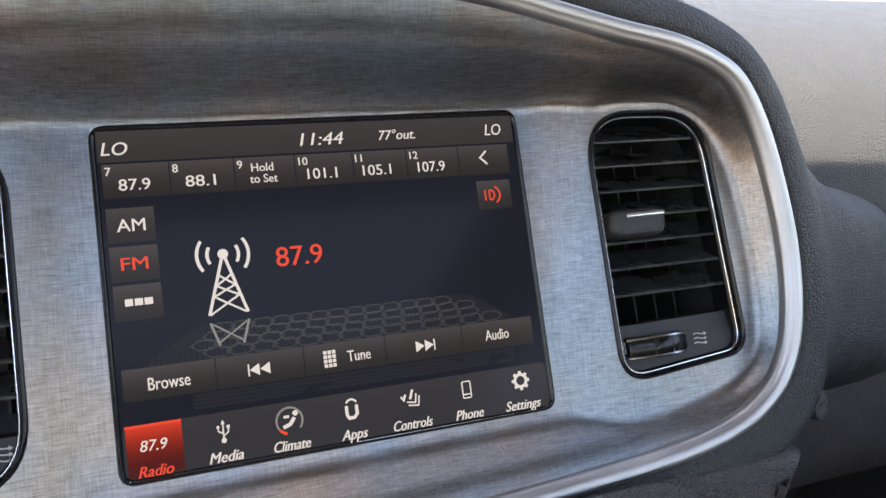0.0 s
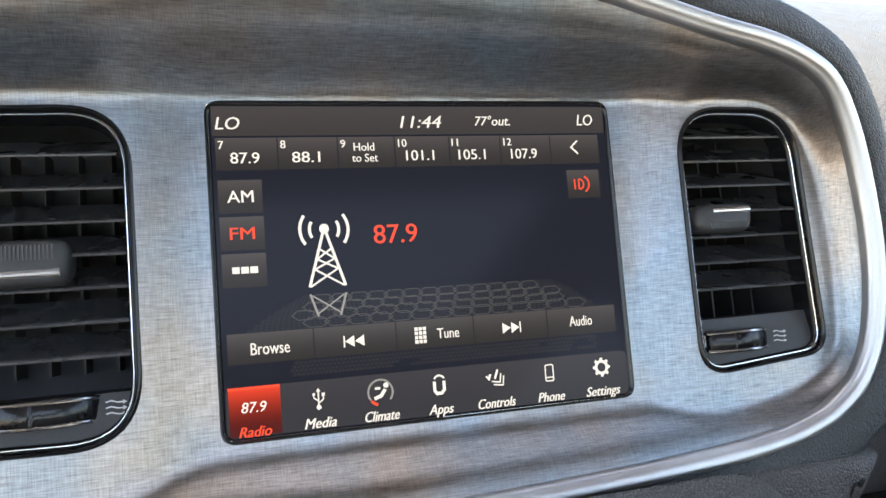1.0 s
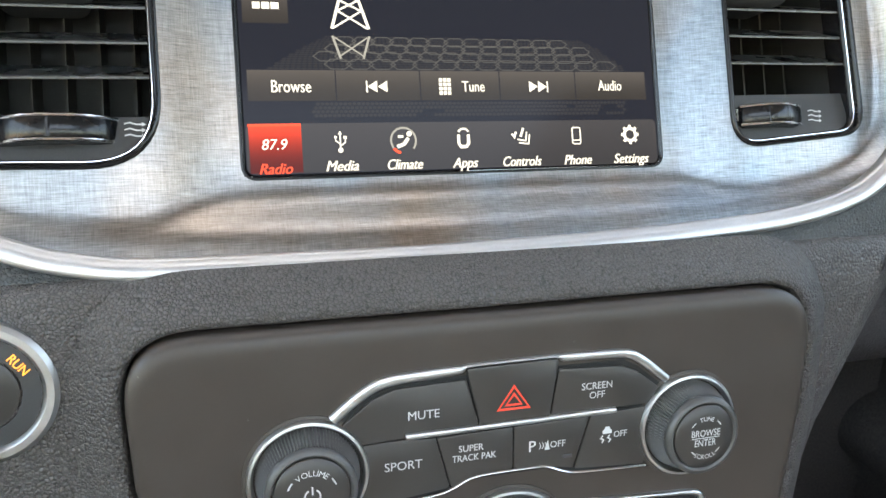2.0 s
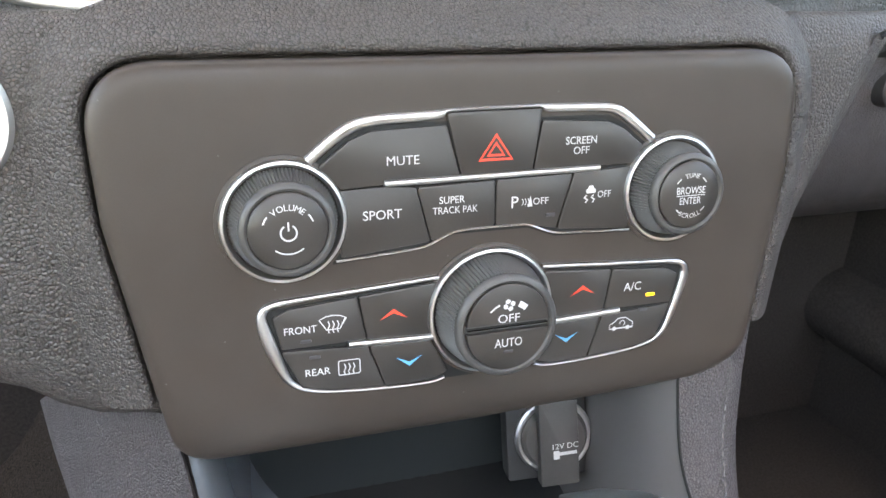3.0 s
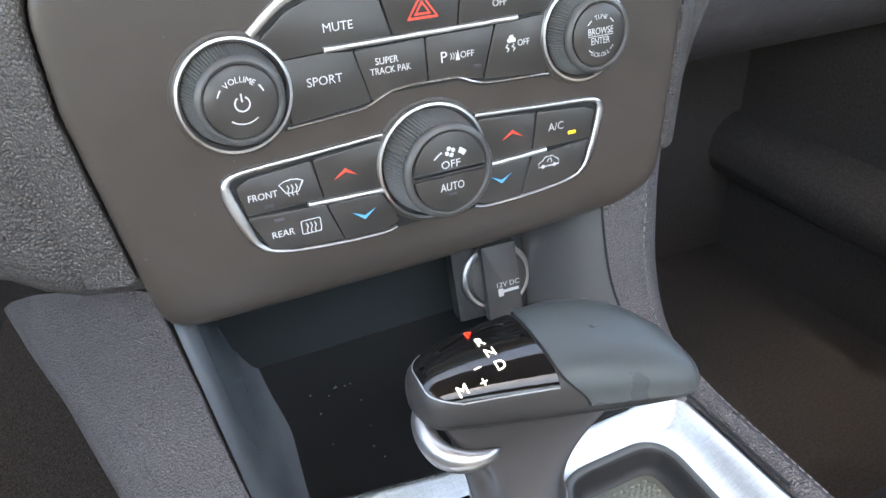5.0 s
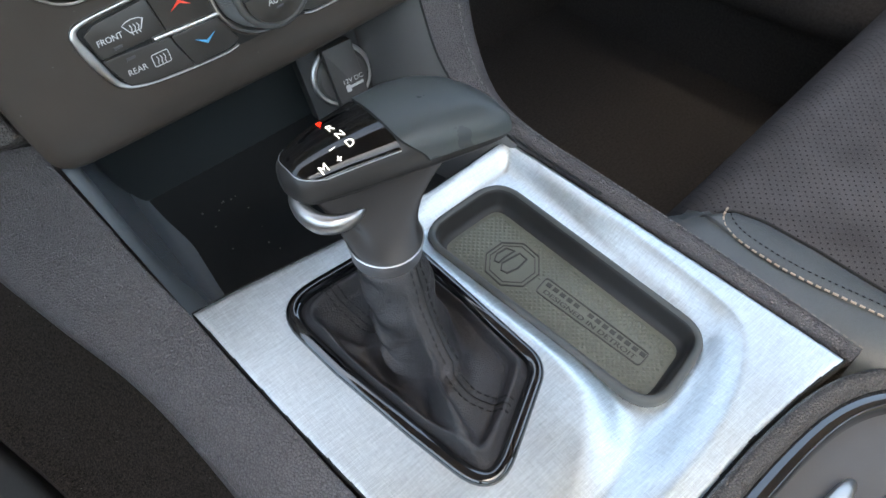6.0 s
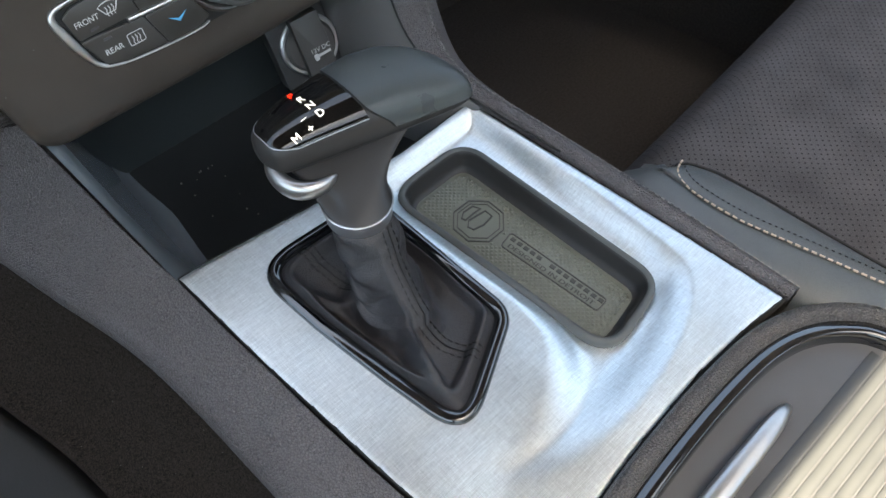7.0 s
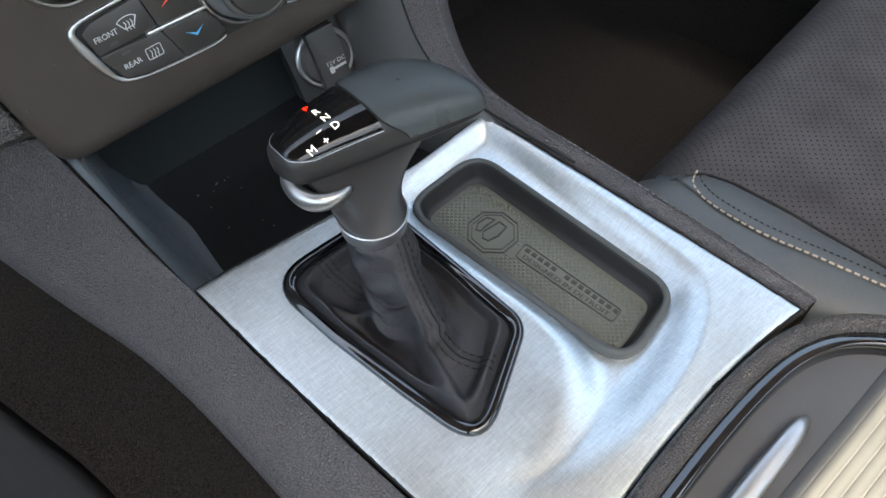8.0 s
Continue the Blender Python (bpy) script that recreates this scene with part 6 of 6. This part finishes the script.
_b = ribbon([[(p[0] + 1, p[1], p[2] - 7) for p in _inner], [(p[0] - 0.6, p[1], p[2]) for p in _inner], between(0.06, -0.5, 1.6), between(0.2, -2, 4.2), between(0.4, -4, 7.2), between(0.6, -6, 8.6),
             between(0.8, -5.5, 6.5), between(0.94, -2.6, 2.6), _outer, [(p[0] + 5, p[1], p[2] - 3) for p in _outer]])
bmesh.ops.recalc_face_normals(_b, faces=_b.faces[:])
setting("console_side_driver", _b, TRIM, CONSOLE, "black grained padded console side", "console trim", 60)
_b = ribbon([[(p[0] + 2.0 + o, p[1] + q, p[2] - d) for p in _outer] for o, q, d in ((4, 0, -4), (0, 0, 0), (-8, 2, 14), (-20, 4, 33), (-33, 6, 49), (-44, 8, 59), (-50, 9, 62), (-55, 10, 61.5), (-58.5, 11, 63), (-60, 11, 70))])
bmesh.ops.recalc_face_normals(_b, faces=_b.faces[:])
setting("console_carpet_driver", _b, CARPET, CONSOLE, "dark brown carpet trough on the console's lower side", "carpet", 60)
_b = ribbon([[(p[0] + 2.0 + o, p[1] + q, p[2] - d) for p in _outer] for o, q, d in ((-59, 11, 84), (-62, 11, 70), (-64, 11.5, 67), (-69, 12, 67), (-90, 14, 74), (-130, 18, 95), (-150, 20, 180), (-155, 20, 330))])
bmesh.ops.recalc_face_normals(_b, faces=_b.faces[:])
setting("floor_cover_driver", _b, FLOORCOVER, CONSOLE, "matte black plastic cover beside the console carpet", "car floor", 60)
_inner = [(119.5, -108, 30), (113.5, -40, 32), (107, 34, 32.5), (100, 88, 34), (90.5, 116, 44), (86.5, 140, 64), (88, 158, 90), (92, 172, 114)]
_mid = [(124.5, -108, 33), (119, -40, 35), (113, 34, 36), (106, 90, 39), (100.5, 120, 50), (106.5, 146, 70), (114, 162, 94), (119, 174, 115)]
_outer = [(129, -108, 29), (125, -40, 31), (119, 34, 32), (114, 88, 33), (111.5, 120, 42), (117.5, 146, 62), (124.5, 164, 90), (130.5, 176, 114)]
_deep = [(132, -108, -40), (128, -40, -40), (122, 34, -40), (117, 88, -40), (115, 120, -36), (121, 146, -20), (128, 168, 20), (134, 184, 80)]
_foot = [(136, -108, -300), (132, -40, -300), (128, 34, -300), (126, 88, -300), (126, 120, -300), (129, 146, -300), (134, 168, -300), (139, 184, -300)]
_under = [(p[0], p[1], p[2] - 7) for p in _inner]
_b = ribbon([_under, _inner, [((a[0] + b[0]) / 2, (a[1] + b[1]) / 2, (a[2] + b[2]) / 2 + 1.2) for a, b in zip(_inner, _mid)], _mid, _outer, _deep, _foot])
bmesh.ops.recalc_face_normals(_b, faces=_b.faces[:])
right_side = setting("console_side_passenger", _b, TRIM, CONSOLE, "black grained stitched console side", "console trim", 60)
_b = bmesh.new()
dashes(_b, catmull([(p[0] + 1.5, p[1], p[2] + 0.9) for p in _mid], 24, False), 2.4, 1.6, 0.4)
tagged(part("stitching", _b, THREAD, right_side, "pale grey stitching"), kind="stuff")
part("trim_joint", sweep([tuple(Vector(p) * MM) for p in catmull([(p[0] - 0.2, p[1], p[2] + 0.3) for p in _inner[2:]], 8, False)], mm(circle_profile(0.7, 6)), closed=False), GAP, right_side, "dark joint line")

# ---------------------------------------------------------------- armrest rim, gloss ring and sliding cover
cover = thing("cup_holder_cover", CONSOLE, "ribbed grey sliding cup holder cover with silver pull", "console cover")
_arc = [(-150, -190), (-90, -138), (-58, -124), (-28, -113), (8, -109), (50, -107.5), (84, -109.5), (108, -116.5), (126, -129), (138, -146), (146, -180), (148, -300)]
_f = catmull(_arc, 8, False)
_path = [(x * MM, y * MM, 0.036) for x, y in _f]
rim_ob = sweep(_path, mm([(-4.4, -12), (-4.0, 1), (-2.4, 4.2), (1.0, 5.2), (4.4, 4.2), (6.2, 1), (6.4, -12)]), closed=False)
tagged(link("armrest_rim", rim_ob, LEATHER, None, "", CONSOLE, 60), "black grained padded rim of the armrest box", "console trim", kind="structure")
_g = []
for _i, (_x, _y) in enumerate(_f):
    _a, _c = _f[max(_i - 1, 0)], _f[min(_i + 1, len(_f) - 1)]
    _k = math.hypot(_c[0] - _a[0], _c[1] - _a[1])
    _g.append(((_x + 9.4 * (_c[1] - _a[1]) / _k) * MM, (_y - 9.4 * (_c[0] - _a[0]) / _k) * MM, 0.036))
part("gloss_ring", sweep(_g, mm([(-5.6, -8), (-5.6, -0.4), (-5.2, 0.3), (-4.6, 0.7), (-2.2, 1.75), (0.2, 2.65), (0.9, 2.8), (3.2, 2.75), (3.9, 2.3), (4.8, -0.4), (5.2, -2.5), (5.4, -10)]), closed=False), GLOSS, cover, "gloss black ring", 60)
_lid = ccw(mm(catmull([(-150, -330), (-150, -200), (-92, -152), (-60, -137), (-28, -126), (8, -122), (50, -120), (82, -121.5), (104, -127), (118, -134), (129, -148), (135, -180), (136, -330)], 6, False)))
part("cover_front", slab(_lid, 0.026, 0.031), GREYPLASTIC, cover)
for _i in range(22):
    _y = -150.5 - 6.1 * _i
    _b = bmesh.new()
    _x0 = np.interp(_y, [-205, -158, -143, -132], [-148, -90, -58, -28])
    _x1 = np.interp(_y, [-200, -160, -144, -134], [131, 127, 117, 103])
    rings = []
    for _x in (_x0, _x1):
        rings.append([_b.verts.new((_x * MM, (_y + dy) * MM, (30.5 + z) * MM)) for dy, z in ((-5.6, 0), (-5.4, 0.9), (-4.8, 1.2), (-0.7, 1.2), (-0.2, 0.9), (0, 0))])
    ring_faces(_b, rings[0], rings[1], False)
    _b.faces.new(rings[0]), _b.faces.new(rings[1][::-1])
    bmesh.ops.recalc_face_normals(_b, faces=_b.faces[:])
    part("slat", _b, LID, cover, "ribbed cover slat")
_b = bmesh.new()
_rings = []
for s in (1 - np.cos(np.linspace(0, math.pi, 34))) / 2:
    x = -70 + 138 * s
    w = 5.2 * max(0.02, 1 - abs(2 * s - 1) ** 9) ** 0.5 * (0.8 + 0.2 * math.sin(math.pi * s))
    _rings.append([(x * MM, (-139.0 - 4.0 * (1 - s) + w * math.cos(q)) * MM, (33 + 5.0 * math.sin(math.pi * s) ** 0.5 + 0.55 * w * math.sin(q)) * MM) for q in (2 * math.pi * i / 16 for i in range(16))])
layers(_b, _rings)
bmesh.ops.recalc_face_normals(_b, faces=_b.faces[:])
part("pull_handle", _b, SATIN, cover, "satin silver pull", 80)

# ---------------------------------------------------------------- passenger seat
seat = thing("passenger_seat", CONSOLE, "black seat cushion with perforated suede and tan stitching", "car seat")


_front = lambda x: 34 + (x - 190) * 0.085 + 0 * x
_bolster_x = lambda y: float(np.interp(y, [-420, -200, -140, -88, -50, -19, 34], [256, 228, 209, 195, 185, 182, 187]))
_suede_edge = lambda Y: np.interp(Y, [-0.4, -0.127, -0.075, -0.048, -0.014, 0.004, 0.012, 0.02], [0.262, 0.236, 0.231, 0.229, 0.224, 0.217, 0.204, 0.15])
part("suede_panel", heightfield(np.linspace(200, 640, 60) * MM, np.linspace(-420, 78, 80) * MM,
     lambda X, Y: ((-42 - 90 * np.clip((Y / MM - (_front(X / MM) - 34)) / 60, 0, 1.2) ** 2.6 + 3 * sstep(330, 205, X / MM))) * MM,
     lambda X, Y: X > _suede_edge(Y) - 0.012), SUEDE, seat, "black perforated suede panel", 180)
_b = bmesh.new()
_rings = []
for y in np.linspace(26, -400, 94):
    x1 = float(_suede_edge(np.array(y * MM))) / MM
    row = [((_bolster_x(y) + 8) * MM, y * MM, -0.075)]
    for f in np.linspace(0, 1, 12):
        x0 = _bolster_x(y) + 12
        x = x0 + (x1 - x0) * f
        z = -41.2 + 5.0 * (1 - f) ** 1.5 - 90 * np.clip((y - (_front(x) - 34)) / 60, 0, 1.2) ** 2.6 + 3 * sstep(330, 205, np.array(x)) + 1.6 * math.sin(math.pi * f) - 1.4 * f ** 8
        row.append((x * MM, y * MM, float(z) * MM))
    _rings.append(row)
layers(_b, _rings, False, False, closed=False)
bmesh.ops.recalc_face_normals(_b, faces=_b.faces[:])
part("leather_insert", _b, SEATLEATHER, seat, "smooth black leather insert", 180)
_b = bmesh.new()
_rings = []
for s in np.linspace(0, 1, 26):
    y = 34 - 454 * s
    wide = 30 * min(1.0, (s / 0.05 + 0.12)) ** 0.5
    cx = _bolster_x(y)
    top = -34 - 16 * (1 - min(1, s / 0.06)) ** 2
    row = []
    for i in range(24):
        q = math.pi * i / 23
        row.append(((cx - wide * math.cos(q) * (0.9 if q < 1.57 else 1.0)) * MM, y * MM, (-110 + (top + 110) * math.sin(q) ** 0.19) * MM))
    _rings.append(row)
layers(_b, _rings, False, False, closed=False)
bmesh.ops.recalc_face_normals(_b, faces=_b.faces[:])
part("bolster", _b, SEATLEATHER, seat, "black leather bolster", 80)
_b = bmesh.new()
_pp = [(213, 7.5, -35.4), (203, 4, -34.2), (197, -4, -33.8), (194.5, -19, -33.6), (197.5, -50, -33.6), (207.5, -88, -33.6), (221.5, -140, -33.6), (240.5, -200, -33.6)]
dashes(_b, catmull(_pp, 30, False), 3.6, 1.5, 0.75)
tagged(part("stitching", _b, TANTHREAD, seat, "tan contrast stitching"), kind="stuff")

_edge = [(float(_suede_edge(np.array(y * MM))) / MM + 0.5, y) for y in np.linspace(15, -330, 70)]
part("panel_seam", sweep([(x * MM, y * MM, (-41.8 + 3 * float(sstep(330, 205, np.array(x))) - 90 * max(0.0, (y - (_front(x) - 34)) / 60) ** 2.6) * MM) for x, y in _edge], mm(circle_profile(1.1, 8)), closed=False), GAP, seat, "dark seam between leather and suede")
_b = bmesh.new()
dashes(_b, [(x + 7.5, y, z + 0.3) for x, y, z in catmull(_pp, 30, False) if y < 3], 2.2, 1.8, 0.4)
tagged(part("inner_stitching", _b, DARKTHREAD, seat, "black stitching on the leather insert"), kind="stuff")

# ---------------------------------------------------------------- the rest of the car's inside
def shell(name, corners, mat, label, category="car interior", thick=0.02):
    """A flat wall through four or more corners."""
    b = bmesh.new()
    f = b.faces.new([b.verts.new(c) for c in corners])
    b.normal_update()
    bmesh.ops.solidify(b, geom=b.faces[:], thickness=thick)
    bmesh.ops.recalc_face_normals(b, faces=b.faces[:])
    return setting(name, b, mat, Matrix(), label, category)


shell("floor", [(-0.75, -1.9, 0.30), (0.75, -1.9, 0.30), (0.75, 0.75, 0.30), (-0.75, 0.75, 0.30)], FOOTWELL, "dark carpeted car floor", "car floor")
shell("wall_front", [(-0.75, 0.42, 0.28), (0.75, 0.42, 0.28), (0.75, 0.42, 1.02), (-0.75, 0.42, 1.02)], FOOTWELL, "dark carpeted firewall below the dashboard", "car body")
shell("door_passenger", [(0.75, -1.9, 0.28), (0.75, 0.75, 0.28), (0.75, 0.75, 1.00), (0.75, -1.9, 1.02)], FOOTWELL, "dark inner door panel", "car door")
# unseen panel, raised to keep ground light off panel and console
shell("door_driver", [(-0.75, -1.9, 0.28), (-0.75, 0.75, 0.28), (-0.75, 0.75, 0.86), (-0.75, -1.9, 0.88)], DARK, "unseen driver's door panel that blocks light from the ground", "car door")
for _s, _n in ((-1, "driver"), (1, "passenger")):
    shell("pillar_" + _n, [(_s * 0.75, -0.92, 0.40), (_s * 0.75, -0.80, 0.40), (_s * 0.62, -0.80, 1.40), (_s * 0.62, -0.92, 1.40)], HEADLINER, "grey door pillar trim", "car pillar")
# unseen rear wall, added in tan so the bezel reflects something warm
shell("wall_rear", [(-0.75, -1.9, 0.28), (0.75, -1.9, 0.28), (0.75, -1.9, 1.10), (-0.75, -1.9, 1.10)], TANREFLECT, "unseen rear wall, tan to warm the reflections", "car body")
# unseen roof; its assumed opening lets sun reach only the sliding cover
SUN_GAP, HEADER = -0.622, -0.03
shell("roof_front", [(-0.70, SUN_GAP, 1.40), (0.70, SUN_GAP, 1.40), (0.70, HEADER, 1.39), (-0.70, HEADER, 1.39)], HEADLINER, "unseen grey roof lining that blocks sun over the console", "car roof")
shell("roof_rear", [(-0.70, -1.9, 1.38), (0.70, -1.9, 1.38), (0.70, -1.25, 1.41), (-0.70, -1.25, 1.41)], HEADLINER, "unseen grey rear roof lining behind the assumed opening", "car roof")
for _s, _n in ((-1, "driver"), (1, "passenger")):
    shell("roof_side_" + _n, [(_s * 0.40, -1.25, 1.41), (_s * 0.70, -1.25, 1.41), (_s * 0.70, SUN_GAP, 1.40), (_s * 0.40, SUN_GAP, 1.40)], HEADLINER, "unseen grey roof lining beside the assumed opening", "car roof")
# dash top and its passenger face
_b = bmesh.new()
_prof = [(0.75, 1.165), (0.45, 1.15), (0.28, 1.132), (0.18, 1.108), (0.12, 1.075), (0.088, 1.035), (0.074, 0.995), (0.068, 0.95), (0.07, 0.90), (0.10, 0.86), (0.40, 0.84)]
_pp = catmull(_prof, 5, False)
layers(_b, [[(x, y + (0.02 * (x - 0.2) / 0.5 if x > 0.2 else 0), z) for y, z in _pp] for x in np.linspace(0.17, 0.75, 30)], False, False, closed=False)
bmesh.ops.recalc_face_normals(_b, faces=_b.faces[:])
setting("dashboard_passenger", _b, DASHSKIN, Matrix(), "grey grained dashboard facing the passenger", "dashboard", 80)
_b = bmesh.new()
layers(_b, [[(x, y, z) for y, z in ((0.75, 1.165), (0.45, 1.15), (0.28, 1.14), (0.12, 1.125))] for x in np.linspace(-0.75, 0.2, 20)], False, False, closed=False)
bmesh.ops.recalc_face_normals(_b, faces=_b.faces[:])
setting("dashboard_top", _b, DASHSKIN, Matrix(), "grey grained dashboard top", "dashboard", 80)
# unseen plain wall, added to keep sun off the floor beyond
shell("dashboard_driver", [(-0.75, 0.13, 0.80), (-0.235, 0.13, 0.80), (-0.235, 0.13, 1.125), (-0.75, 0.13, 1.125)], DASHSKIN, "plain unseen wall for the driver's dashboard, blocking sun", "dashboard")
# lower passenger dash with the glove box
_b = bmesh.new()
_pp = catmull([(0.10, 0.90), (0.09, 0.86), (0.10, 0.80), (0.14, 0.74), (0.22, 0.70), (0.42, 0.68)], 5, False)
layers(_b, [[(x, y, z) for y, z in _pp] for x in np.linspace(0.19, 0.75, 12)], False, False, closed=False)
bmesh.ops.recalc_face_normals(_b, faces=_b.faces[:])
setting("glove_box", _b, TRIM, Matrix(), "dark grained glove box below the dashboard", "glove box", 80)
latch = thing("glove_box_latch", pose(0.362, 0.090, 0.843, 84, 0, 20), "small grey round glove box lock", "lock")
part("lock_rim", lathe([(0.0125, -0.012), (0.0125, 0.002), (0.0112, 0.0034), (0.0098, 0.0022)], 40), DARK, latch)
part("lock_face", lathe([(0.0098, 0.0), (0.0095, 0.0022), (0, 0.0028)], 36), COLUMN, latch, "satin grey lock face")
part("key_slot", box(-0.0042, 0.0042, -0.0009, 0.0009, 0.0022, 0.0032), GAP, latch)
# rounded pocket rim low on the passenger door, with a glowing orange strip on it
_b = bmesh.new()
layers(_b, [[(0.738 + 0.058 * math.cos(q), y, 0.470 + 0.02 * (0.09 - y) ** 2 + 0.052 * math.sin(q)) for q in (2 * math.pi * i / 28 for i in range(28))] for y in np.linspace(-0.7, 0.42, 16)], True, True)
bmesh.ops.recalc_face_normals(_b, faces=_b.faces[:])
setting("door_pocket", _b, FOOTWELL, Matrix(), "dark rounded door pocket rim", "car door", 80)
lamp = thing("door_orange_strip", pose(0.7035, 0.092, 0.5125, 0, -37, 0), "glowing orange strip low on the passenger door", "door lamp")
_strip_edge = catmull([(0.0, -0.034), (0.0036, -0.024), (0.0044, -0.004), (0.0034, 0.020), (0.0, 0.034), (-0.0034, 0.020), (-0.0044, -0.004), (-0.0036, -0.024)], 5)
part("strip_face", slab(ccw(_strip_edge), -0.01, 0.003, 0.001), GLOWSTRIP, lamp)
part("strip_frame", slab(offset(ccw(_strip_edge), -0.003), -0.012, 0.0016, 0.0005), DARK, lamp)
# unseen ground; its tan is assumed, to throw warm light and reflections
_b = bmesh.new()
_k = 40
_b.faces.new([_b.verts.new((400 * math.cos(2 * math.pi * i / _k), 400 * math.sin(2 * math.pi * i / _k), -0.05)) for i in range(_k)])
setting("ground", _b, GROUND, Matrix(), "unseen ground round the car, tan for warm reflections", "ground")
